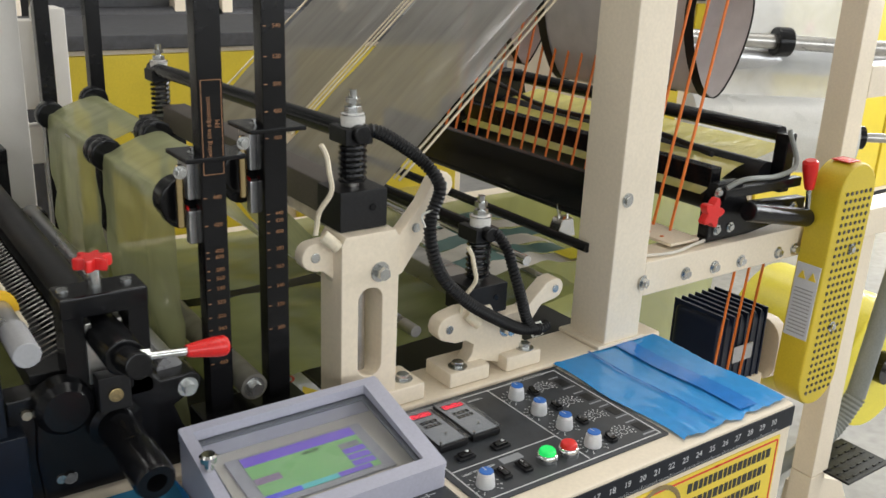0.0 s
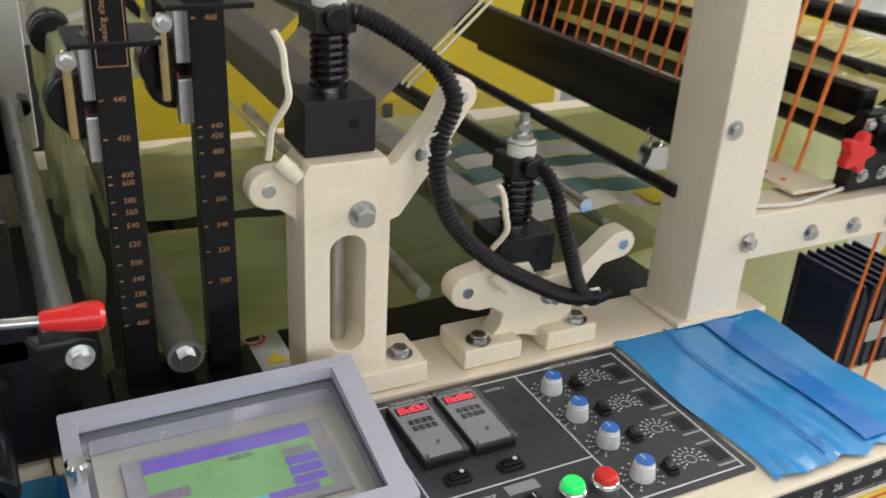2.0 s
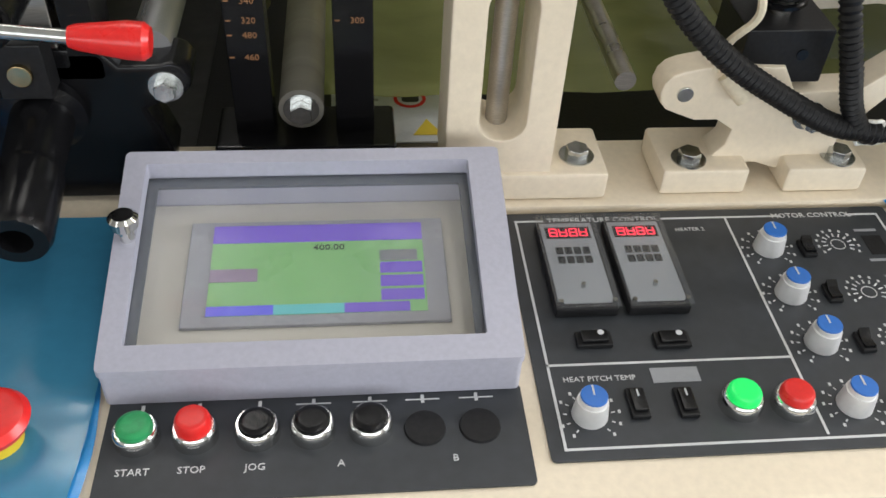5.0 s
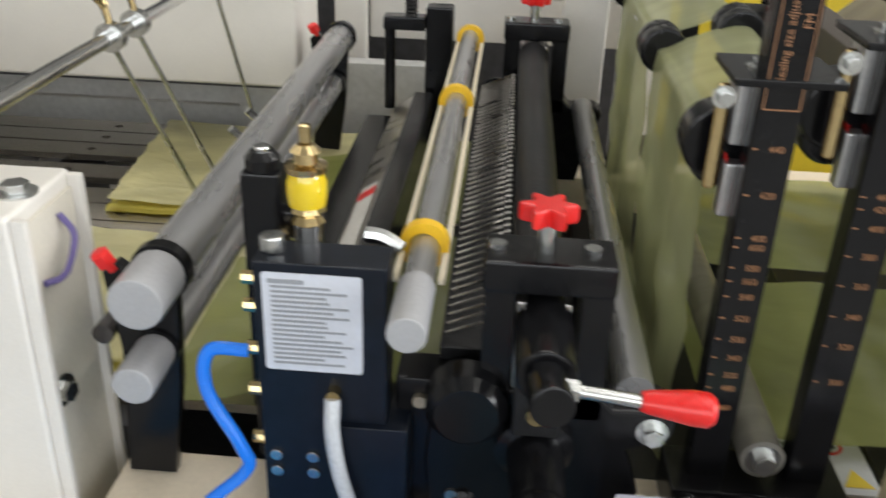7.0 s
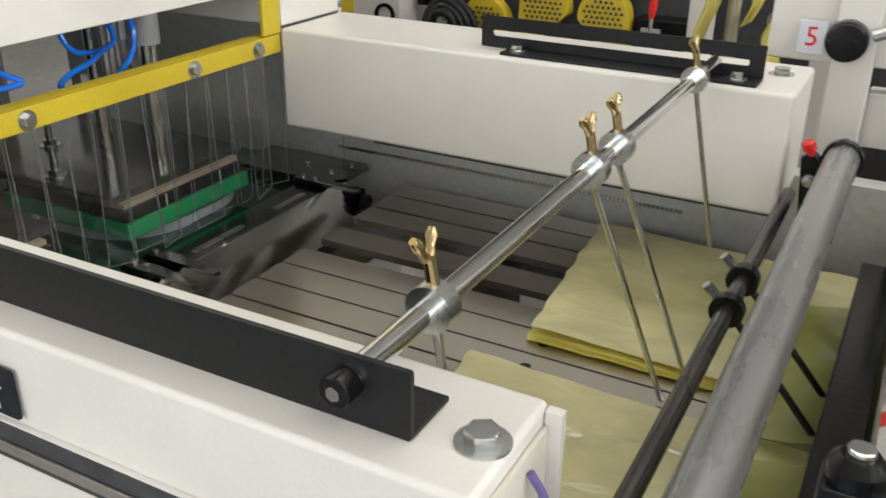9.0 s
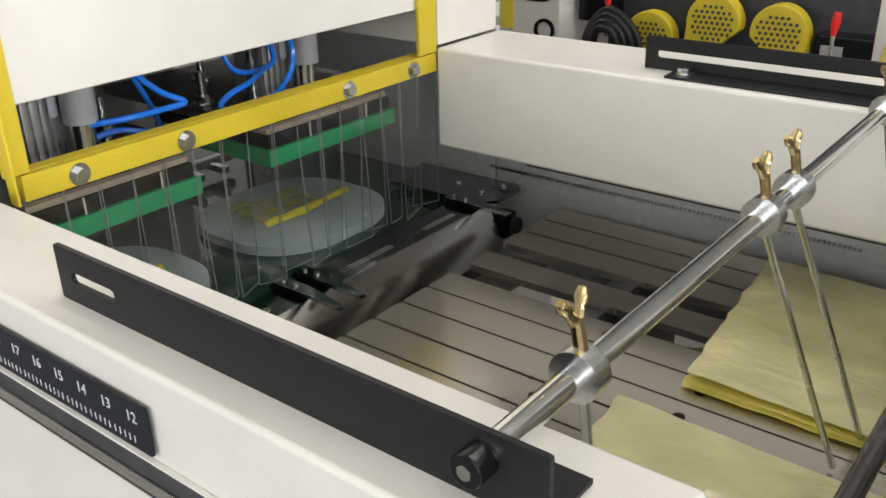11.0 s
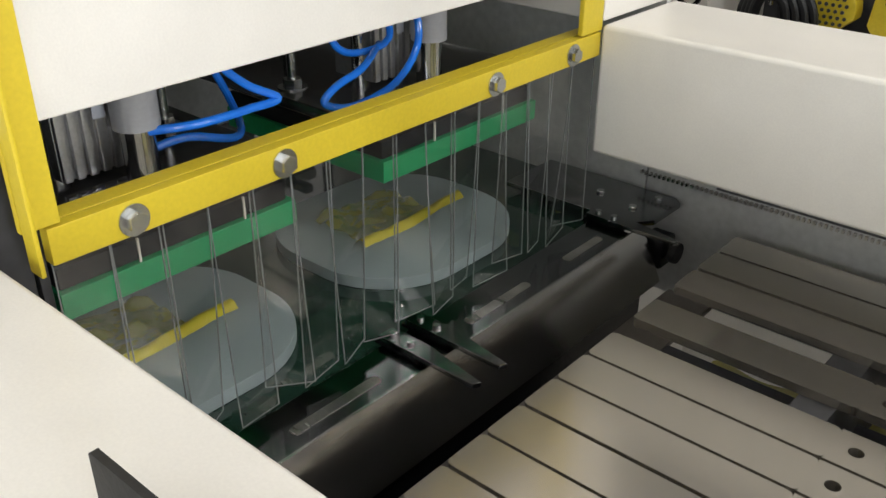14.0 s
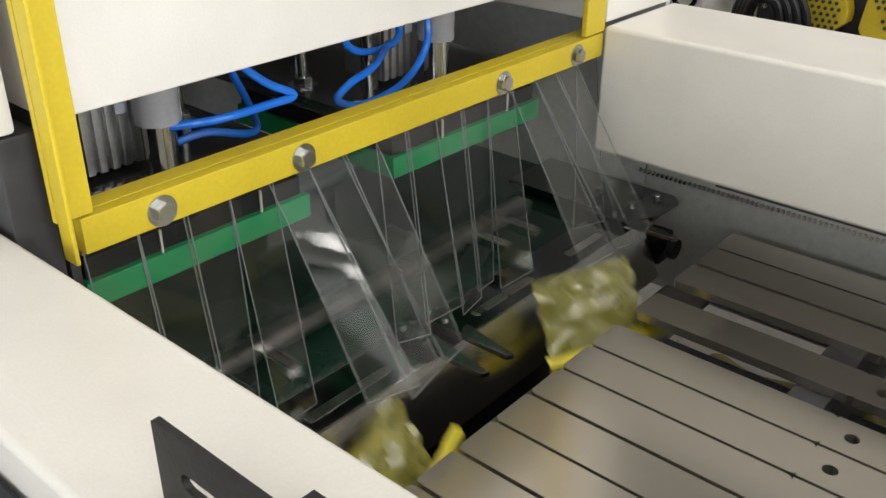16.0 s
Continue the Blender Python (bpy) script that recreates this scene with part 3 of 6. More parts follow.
# temperature controllers under clear covers
for x in (0.640, 0.698):
    c = part("temperature_controller", box(x - 0.025, x + 0.025, 0.868, 0.972, 0.9525, 0.962, 0.002), BLACKMATT, con, "temperature controller with red digits under a clear cover")
    part("face", box(x - 0.022, x + 0.022, 0.874, 0.968, 0.962, 0.9632, 0.0005), GREYPLATE, c, "grey face")
    part("display", box(x - 0.019, x + 0.019, 0.948, 0.962, 0.9632, 0.9640, 0.0003), BLACK, c)
    seg = None
    for i in range(4):
        sx = x - 0.0125 + i * 0.0085
        for a, b, p, q in ((-0.003, 0.003, 0.004, 0.0048), (-0.003, 0.003, -0.0004, 0.0004), (-0.003, 0.003, -0.0048, -0.004), (-0.0034, -0.0026, -0.0045, 0.0045), (0.0026, 0.0034, -0.0045, 0.0045))[i % 2:]:
            seg = box(sx + a, sx + b, 0.955 + p, 0.955 + q, 0.9640, 0.9643, 0, seg)
    part("digits", seg, LED, c, "lit red digits")
    for i in range(8):
        part("key", box(x - 0.014 + (i % 4) * 0.0075, x - 0.008 + (i % 4) * 0.0075, 0.918 + (i // 4) * 0.011, 0.926 + (i // 4) * 0.011, 0.9632, 0.9642, 0.0004), BLACK, c)
    cov = part("cover", box(x - 0.0255, x + 0.0255, 0.866, 0.974, 0.966, 0.9676, 0.0006), GLASS, c, "clear plastic cover")
    cov.visible_shadow = False
    for u, v in ((-0.021, 0.872), (0.021, 0.872), (0.0, 0.890)):
        part("screw", rod((x + u, v, 0.9645), (x + u, v, 0.9683), 0.002, n=10), ZINC, c)


def push_button(x, y, cap, ring=True, dome=0.012, label=""):
    b = part("push_button", lathe((x, y, 0.9525), (x, y, 0.9645), [(0, 0.0155), (0.5, 0.0155), (0.85, 0.0148), (1, 0.0132)], 32), CHROME, con, label)
    part("button_cap", lathe((x, y, 0.9645), (x, y, 0.9645 + dome), [(0, 0.0122), (0.6, 0.0118), (0.9, 0.0102), (1, 0.0075)], 28), cap, b)
    return b


push_button(0.733, 0.778, GREENLAMP, label="lit green push button in a chrome bezel", dome=0.007)
push_button(0.771, 0.776, RED, label="red push button in a chrome bezel", dome=0.007)
push_button(0.315, 0.772, GREENBTN, label="green start button in a chrome bezel", dome=0.005)
push_button(0.353, 0.772, RED, label="red stop button in a chrome bezel", dome=0.010)
for x in (0.394, 0.431, 0.470):
    push_button(x, 0.772, BLACK, label="black push button in a chrome bezel", dome=0.003)
for x in (0.507, 0.545):
    part("hole_plug", rod((x, 0.770, 0.9525), (x, 0.770, 0.9545), 0.0145, 0.0138, n=28), BLACKMATT, con, "flat black hole plug")
# emergency stop
part("stop_plate", rod((0.226, 0.772, 0.9505), (0.226, 0.772, 0.9535), 0.036, n=36), material("yellow_green_plate", (0.35, 0.42, 0.03), 0.4), con, "yellow-green round stop plate")
es = part("emergency_stop", lathe((0.226, 0.772, 0.9535), (0.226, 0.772, 0.972), [(0, 0.018), (0.5, 0.0165), (1, 0.0150)], 30), YELLOW, con, "red mushroom emergency stop")
part("mushroom", lathe((0.226, 0.772, 0.972), (0.226, 0.772, 0.986), [(0, 0.014), (0.1, 0.024), (0.5, 0.0265), (0.85, 0.023), (1, 0.016)], 36), RED, es, "red mushroom head")
lettering("print", "STOP", FLAT(0.226, 0.746, 0.9537), 0.010, DARKINK, con)

# inch ruler along the console's front
part("ruler", box(0.62, 1.192, 0.6975, 0.7, 0.911, 0.9455, 0.0005), NAVY, con, "dark ruler strip with white numbers")
ticks = None
for n in range(14, 31):
    x = 1.140 - (30 - n) * 0.0298
    lettering("ruler_number", str(n), FRONT(x, 0.6974, 0.931), 0.014, INK, con)
    for k in range(8):
        tx = x - 0.0149 + k * 0.003725
        ticks = box(tx - 0.0003, tx + 0.0003, 0.6971, 0.6976, 0.913, 0.919 if k == 4 else 0.9165, 0, ticks)
part("ruler_ticks", ticks, INK, con)
# yellow notice: its lines of address become bars
note = part("notice", box(0.78, 1.165, 0.6972, 0.70, 0.70, 0.902, 0.001), YLABEL, con, "yellow notice with dark lines of print")
part("notice_border", ring_prism(rounded(0.785, 1.160, 0.705, 0.897, 0.004), rounded(0.788, 1.157, 0.708, 0.894, 0.003), "y", 0.6966, 0.6973), RED, note)
bars = None
for k, (x0, x1) in enumerate(((0.945, 1.145), (0.945, 1.14), (0.965, 1.13), (0.80, 1.13), (0.80, 1.10))):
    z = 0.877 - k * 0.028
    x = x0
    while x < x1:
        w = random.uniform(0.006, 0.011)
        bars = box(x, min(x + w, x1), 0.6966, 0.6972, z - 0.008, z + 0.008, 0, bars)
        x += w + 0.003
part("notice_print", bars, DARKINK, note)
part("emblem", ring_prism(arc(0.88, 0.85, 0.055, 0, 345, 23), arc(0.88, 0.85, 0.047, 0, 345, 23), "y", 0.6964, 0.6972), BRASS, note)

# blue protective film on the console
def blue_sheet(x0, x1, y0, y1, name, ends):
    t = thing(name, ((x0 + x1) / 2, (y0 + y1) / 2, 0.951), "blue protective film stuck on the console top", "protective film", "blue film sheets")
    part("sheet", sheet(lambda u, v: Vector((x0 + (x1 - x0) * u + 0.004 * math.sin(9 * v), y0 + (y1 - y0) * v + (wob(u * 3, 0, 1, 3, 0.012) if v < 0.05 else 0), 0.9535 + abs(wob(u * 4, v * 4, 0, 3, 0.002)) + (0.006 * abs(noise.noise(Vector((u * 14, 3, 0)))) if v < 0.12 else 0))), 40, 30), BLUEFILM, t)
    for a, b in ends:
        part("overlap", sheet(lambda u, v: Vector((a + (b - a) * u + 0.003 * math.sin(7 * v), y0 + 0.012 + (y1 - y0 - 0.014) * v, 0.9572 + abs(wob(u, v * 4, 4, 3, 0.0015)))), 6, 30), TEALFILM if b - a > 0.1 else BLUEDARK, t, "darker doubled film")


blue_sheet(0.942, 1.190, 0.712, 1.003, "protective_film", ((1.085, 1.125), (1.022, 1.026)))
blue_sheet(-0.165, 0.284, 0.712, 0.998, "protective_film", ((0.085, 0.125), (0.0, 0.03), (0.155, 0.280)))

# ---- touch panel box ----
hmi = thing("touch_panel_box", (0.435, 0.89, 0.9525), "lavender-grey steel touch panel box with a clear window", "control panel")


def slope(b):
    for v in b.verts:
        if v.co.z > 0.97:
            v.co.z -= 0.045 * max(0.0, (0.985 - v.co.y) / 0.185) * (v.co.z - 0.9525) / 0.08
    return b


outer, inner = rounded(0.288, 0.578, 0.800, 0.983, 0.004), rounded(0.304, 0.553, 0.819, 0.971, 0.002)
part("lid_frame", slope(ring_prism(outer, inner, "z", 1.020, 1.034)), LAVENDER, hmi)
part("side_case", slope(ring_prism(rounded(0.289, 0.577, 0.801, 0.982, 0.004), rounded(0.293, 0.573, 0.805, 0.978, 0.003), "z", 0.953, 1.0195)), LAVENDER, hmi)
w = part("window_pane", slope(box(0.303, 0.563, 0.813, 0.975, 1.0165, 1.0192, 0)), GLASS, hmi, "clear window pane")
w.visible_shadow = False
part("backing", slope(box(0.294, 0.572, 0.806, 0.977, 0.982, 0.984, 0)), WHITEPLASTIC, hmi, "off-white inner plate")
part("gasket", slope(ring_prism(rounded(0.301, 0.556, 0.816, 0.974, 0.002), rounded(0.311, 0.546, 0.825, 0.965, 0.002), "z", 1.0135, 1.0160)), material("grey_gasket", (0.10, 0.11, 0.13), 0.5), hmi, "dark grey window gasket")
bez = part("bezel", slope(box(0.335, 0.532, 0.850, 0.952, 0.9845, 0.990, 0.001)), material("pale_bezel", (0.42, 0.42, 0.46), 0.45), hmi, "grey screen bezel")
SX0, SX1, SY0, SY1 = 0.353, 0.515, 0.859, 0.946


def pane(name, u0, u1, v0, v1, z, m):
    part(name, slope(box(SX0 + (SX1 - SX0) * u0, SX0 + (SX1 - SX0) * u1, SY0 + (SY1 - SY0) * v0, SY0 + (SY1 - SY0) * v1, z, z + 0.0006, 0)), m, bez)


pane("screen", 0, 1, 0, 1, 0.9902, SCREEN_G)
pane("screen_header", 0, 1, 0.80, 1, 0.991, SCREEN_P)
for v in (0.42, 0.27, 0.12):
    pane("screen_key", 0.79, 0.99, v, v + 0.12, 0.991, SCREEN_P)
pane("screen_key", 0.79, 0.97, 0.56, 0.68, 0.991, GREYPLATE)
pane("screen_key", 0.0, 0.22, 0.36, 0.50, 0.991, material("screen_mauve", (0.22, 0.16, 0.24), 0.3, emit=0.4))
pane("screen_key", 0.0, 0.30, 0.0, 0.10, 0.991, SCREEN_B)
pane("screen_key", 0.30, 0.62, 0.0, 0.10, 0.991, SCREEN_C)
pane("screen_key", 0.62, 0.92, 0.0, 0.10, 0.991, SCREEN_P)
zz = 0.991 - 0.045 * (0.985 - 0.922) / 0.185 * 0.48
lettering("screen_number", "400.00", FLAT(0.442, 0.922, zz + 0.0004), 0.009, DARKINK, bez)
part("latch_knob", lathe((0.298, 0.905, 1.010), (0.298, 0.905, 1.036), [(0, 0.0055), (0.55, 0.0055), (0.6, 0.010), (0.9, 0.011), (1, 0.008)], 20), CHROME, hmi, "chrome latch knob")

# ---- tall clamp column ----
col = thing("clamp_column", (0.58, 1.04, 0.955), "cream cast clamp column with chrome guide rod", "machine bracket")
body_out = [(0.539, 0.982), (0.539, 1.226), (0.546, 1.238), (0.627, 1.238), (0.634, 1.226), (0.633, 0.982)]
part("casting", holed_plate(body_out, [rounded(0.567, 0.606, 1.018, 1.156, 0.018, 6)], "y", 1.012, 1.075), CREAM, col)
part("left_arm", prism([(0.542, 1.155), (0.537, 1.172), (0.522, 1.184), (0.508, 1.186)] + arc(0.511, 1.207, 0.0205, 260, 95, 7) + [(0.530, 1.229), (0.545, 1.232)], "y", 1.036, 1.062, 0.004), CREAM, col)
part("right_arm", prism([(0.628, 1.150), (0.655, 1.158), (0.690, 1.205), (0.728, 1.262)] + arc(0.722, 1.286, 0.0195, -60, 150, 7) + [(0.686, 1.262), (0.650, 1.222), (0.628, 1.216)], "y", 1.036, 1.062, 0.004), CREAM, col)
part("base_flange", box(0.541, 0.685, 1.008, 1.080, 0.9555, 0.984, 0.004), CREAM, col)
part("guide_rod", rod((0.586, 1.045, 0.984), (0.586, 1.045, 1.225), 0.0095), STEEL, col, "steel guide rod")
for x, z in ((0.511, 1.207), (0.676, 1.227), (0.722, 1.286)):
    part("socket_screw", rod((x, 1.034, z), (x, 1.038, z), 0.0072, n=18, bevel=0.001), ZINC, col)
part("side_bolt", hexbolt((0.601, 1.012, 1.179), (0, -1, 0), 0.010, 0.014, True), ZINC, col)
part("base_bolt", hexbolt((0.660, 1.035, 0.984), (0, 0, 1), 0.0105, 0.008, True), ZINC, col)


def spring_set(x, y, zb, zt, tall, nm):
    """A black block with spring, white collar and stud."""
    s = thing("sprung_slide_block", (x, y, zb), nm, "slide block", "sprung slide blocks")
    part("block", box(x - 0.038, x + 0.038, y - 0.034, y + 0.034, zb, zb + tall, 0.002), BLACKMATT, s)
    part("set_screw", rod((x + 0.014, y - 0.0355, zb + tall * 0.55), (x + 0.014, y - 0.034, zb + tall * 0.55), 0.005, n=14), BLACK, s)
    part("stem", rod((x, y, zb - 0.075), (x, y, zt), 0.010), STEEL, s)
    turns, pts = 7, []
    for k in range(turns * 10 + 1):
        a = 2 * math.pi * k / 10
        pts.append((x + 0.0175 * math.cos(a), y + 0.0175 * math.sin(a), zb + tall + 0.004 + (zt - zb - tall - 0.012) * k / (turns * 10)))
    part("spring", tube(pts, 0.0032, 6, 1), BLACK, s, "black coil spring")
    part("top_plate", box(x - 0.022, x + 0.022, y - 0.02, y + 0.03, zt - 0.006, zt + 0.018, 0.003), BLACKMATT, s)
    part("collar", rod((x, y, zt + 0.018), (x, y, zt + 0.036), 0.0170, bevel=0.002), material("white_nylon", (0.72, 0.70, 0.66), 0.4), s, "white nylon collar")
    part("nut", hexbolt((x, y, zt + 0.034), (0, 0, 1), 0.0125, 0.010), ZINC, s)
    part("stud", rod((x, y, zt + 0.044), (x, y, zt + 0.068), 0.006, n=12), ZINC, s)
    part("lock_nut", rod((x, y, zt + 0.050), (x, y, zt + 0.058), 0.0105, n=6), ZINC, s)
    return s


HIGH_HEAD, LOW_HEAD = [], []
HIGH_HEAD.append(spring_set(0.585, 1.065, 1.2385, 1.362, 0.057, "black sprung slide block on the clamp column"))
LOW_HEAD.append(spring_set(0.825, 1.072, 1.056, 1.180, 0.050, "black sprung slide block on the low bracket"))
HIGH_HEAD.append(spring_set(0.580, 1.85, 1.19, 1.335, 0.066, "black sprung slide block at the far end of the bar"))
HIGH_HEAD.append(solo("heater_bar", rod((0.585, 1.035, 1.372), (0.575, 1.88, 1.352), 0.0135, bevel=0.003), BLACK, "long black heater bar tube across the machine", "bar"))
LOW_HEAD.append(solo("heater_bar", rod((0.825, 1.04, 1.190), (0.82, 1.86, 1.180), 0.012, bevel=0.003), BLACK, "low black heater bar tube across the machine", "bar"))
HIGH_HEAD.append(solo("sealing_beam", box(0.572, 0.622, 1.09, 1.82, 1.235, 1.285, 0.004), material("brown_beam", (0.08, 0.066, 0.055), 0.45, grain=0.2), "dark brown sealing beam under the heater bar", "beam"))
LOW_HEAD.append(solo("sealing_beam", box(0.80, 0.85, 1.11, 1.82, 1.065, 1.10, 0.004), STEEL, "steel sealing beam under the low heater bar", "beam"))

# ---- low bracket ----
low = thing("low_bracket", (0.82, 1.04, 0.955), "cream cast low bracket with two feet", "machine bracket")
far_by = lambda pts: [(0.207 + (x - 0.207) * 1.046, 1.582 - (1.582 - z) * 1.046) for x, z in pts]
part("casting", prism(far_by([(0.752, 1.000), (0.768, 1.02), (0.770, 1.035), (0.755, 1.045), (0.735, 1.045)] + arc(0.721, 1.072, 0.0205, 260, 100, 6) + [(0.745, 1.098), (0.80, 1.096), (0.815, 1.072), (0.87, 1.074), (0.915, 1.112)]
     + arc(0.932, 1.098, 0.018, 110, -80, 6) + [(0.905, 1.075), (0.885, 1.05), (0.870, 1.03), (0.865, 1.000), (0.84, 1.000), (0.82, 0.993), (0.80, 1.000)]), "y", 1.034, 1.064, 0.003), CREAM, low)
part("left_foot", box(0.735, 0.815, 1.012, 1.082, 0.9555, 0.982, 0.004), CREAM, low)
part("right_foot", box(0.850, 0.925, 1.012, 1.082, 0.9555, 0.982, 0.004), CREAM, low)
for x in (0.762, 0.902):
    part("foot_bolt", hexbolt((x, 1.03, 0.982), (0, 0, 1), 0.0105, 0.008), ZINC, low)
part("side_bolt", hexbolt((0.862, 1.034, 1.025), (0, -1, 0), 0.0095, 0.014), ZINC, low)
for x, z in ((0.745, 1.048), (0.965, 1.076)):
    part("socket_screw", rod((x, 1.032, z), (x, 1.036, z), 0.0072, n=18, bevel=0.001), ZINC, low)
solo("film_guide_roller", rod((0.70, 1.06, 1.045), (0.70, 1.83, 1.045), 0.0095), STEEL, "slim steel guide roller between the frames", "roller", "slim rollers")
solo("film_guide_roller", rod((0.99, 1.06, 1.07), (0.99, 1.83, 1.07), 0.008), CHROME, "slim steel guide roller between the frames", "roller", "slim rollers")

# ---- corrugated cable hose ----
hose = thing("corrugated_hose", (0.75, 1.03, 1.0), "black corrugated cable hose with white ties", "cable hose")
part("long_loop", tube([(0.585, 1.05, 1.372), (0.607, 1.045, 1.375), (0.649, 1.045, 1.353), (0.690, 1.04, 1.322), (0.702, 1.015, 1.290), (0.684, 1.01, 1.245), (0.683, 1.0, 1.199), (0.706, 1.0, 1.152), (0.753, 1.0, 1.105), (0.815, 1.005, 1.063), (0.873, 1.01, 1.031), (0.917, 1.012, 1.022)], 0.0105, 12, 10, 0.0022), RUBBER, hose)
part("short_loop", tube([(0.825, 1.05, 1.192), (0.838, 1.045, 1.190), (0.850, 1.03, 1.165), (0.853, 1.015, 1.135), (0.868, 1.01, 1.09), (0.886, 1.012, 1.045), (0.908, 1.012, 1.020), (0.940, 1.02, 1.020)], 0.0098, 12, 10, 0.0022), RUBBER, hose)
for p in ((0.684, 1.01, 1.245), (0.910, 1.012, 1.021)):
    part("cable_tie", tube([(p[0] + 0.014 * math.cos(a), p[1] + 0.004 * math.sin(3 * a), p[2] + 0.014 * math.sin(a)) for a in [k * math.pi / 6 for k in range(12)]], 0.0018, 6, 2), material("white_tie", (0.7, 0.68, 0.62), 0.5), hose, "white cable tie")
for x, z, zt in ((0.520, 1.365, 0.125), (0.775, 1.18, 0.11)):
    wr = thing("hanging_wire", (x, 1.03, z - zt), "white coiled wire hanging from the heater bar", "wire", "hanging wires")
    pts = [(x + 0.010 * math.sin(k * 0.33) + 0.002 * math.sin(k * 1.1), 1.03 + 0.006 * math.cos(k * 0.5), z - zt * k / 14) for k in range(15)]
    part("wire", tube(pts, 0.0036, 6, 4), CREAMCORD, wr)
    (HIGH_HEAD if x < 0.6 else LOW_HEAD).append(wr)
    part("plug", rod((x, 1.03, z - zt), (x + 0.018, 1.02, z - zt - 0.018), 0.009), CREAMCORD, wr)

# ---- scale posts ----
def scale_post(x, nums, title, label):
    p = thing("scale_post", (x, 1.07, 0.995), label, "scale post", "scale posts")
    part("bar", box(x - 0.0165, x + 0.0165, 1.058, 1.084, 0.99, 1.80, 0.002), BLACK, p)
    for n, z in nums:
        lettering("scale_number", str(n), FRONT(x + 0.0035, 1.0575, z), 0.0078, COPPER, p)
        part("scale_tick", box(x - 0.0145, x - 0.0105, 1.0574, 1.058, z - 0.0006, z + 0.0006, 0), COPPER, p)
    if title:
        lettering("scale_title", "Sealing size adjustment", FRONT(x - 0.004, 1.0575, 1.395, 90), 0.0085, COPPER, p)
        lettering("scale_title", "FM", FRONT(x + 0.008, 1.0575, 1.40, 90), 0.009, COPPER, p)
        part("scale_border", ring_prism(rounded(x - 0.013, x + 0.014, 1.335, 1.455, 0.001, 2), rounded(x - 0.0122, x + 0.0132, 1.3358, 1.4542, 0.001, 2), "y", 1.0573, 1.058), COPPER, p)
    return p


scale_post(0.379, [(440, 1.305), (420, 1.268), (400, 1.232), (600, 1.224), (580, 1.206), (560, 1.194), (540, 1.180), (520, 1.160), (500, 1.140), (340, 1.122), (320, 1.105), (480, 1.092), (460, 1.072)], True, "black scale post with copper numbers and a size title")
scale_post(0.465, [(620, 1.67), (600, 1.63), (580, 1.592), (560, 1.555), (540, 1.518), (520, 1.480), (500, 1.445), (480, 1.410), (460, 1.375), (440, 1.272), (420, 1.262), (400, 1.246), (380, 1.222), (360, 1.196), (340, 1.168), (320, 1.140), (300, 1.105)], False, "black scale post with a column of copper numbers")
foot = thing("post_foot", (0.42, 1.06, 0.955), "black post foot bolted to the beam", "bracket")
part("foot_plate", box(0.345, 0.50, 1.035, 1.10, 0.9555, 0.998, 0.004), BLACK, foot)
for x in (0.36, 0.412, 0.462):
    part("bolt", hexbolt((x, 1.035, 1.005 - 0.02), (0, -1, 0.5), 0.008, 0.008), ZINC, foot)
for x, z in ((0.388, 1.292), (0.474, 1.322)):
    s = thing("roller_slide", (x, 1.11, z - 0.06), "aluminium slide with brass lever on the scale post", "slide", "post slides")
    part("carriage", box(x - 0.034, x - 0.012, 1.085, 1.12, z + 0.005, z + 0.06, 0.002), ALU, s)
    part("clamp_plate", box(x - 0.045, x + 0.035, 1.055, 1.13, z + 0.06, z + 0.066, 0.001), BLACK, s)
    part("lower_carriage", box(x - 0.034, x + 0.012, 1.085, 1.10, z - 0.055, z - 0.010, 0.002), ALU, s)
    part("brass_lever", box(x - 0.050, x - 0.040, 1.08, 1.085, z - 0.03, z + 0.055, 0.003), BRASS, s, "brass lever")
    part("lever_screw", hexbolt((x - 0.045, 1.08, z + 0.045), (0, -1, 0), 0.006, 0.006), ZINC, s)
    part("end_disc", rod((x - 0.035, 1.10, z), (x - 0.035, 1.135, z), 0.031, bevel=0.004), BLACK, s, "black end disc")
    part("clamp_bolt", hexbolt((x - 0.02, 1.09, z + 0.066), (0, 0, 1), 0.007, 0.006), ZINC, s)
    part("arrow_label", box(x - 0.0325, x - 0.0318, 1.09, 1.115, z - 0.03, z - 0.005, 0), RED, s)
# ---- film webs ----
def web(name, f, m, label, nu=40, nv=30, group="film webs"):
    return solo(name, sheet(f, nu, nv), m, label, "plastic film", group)


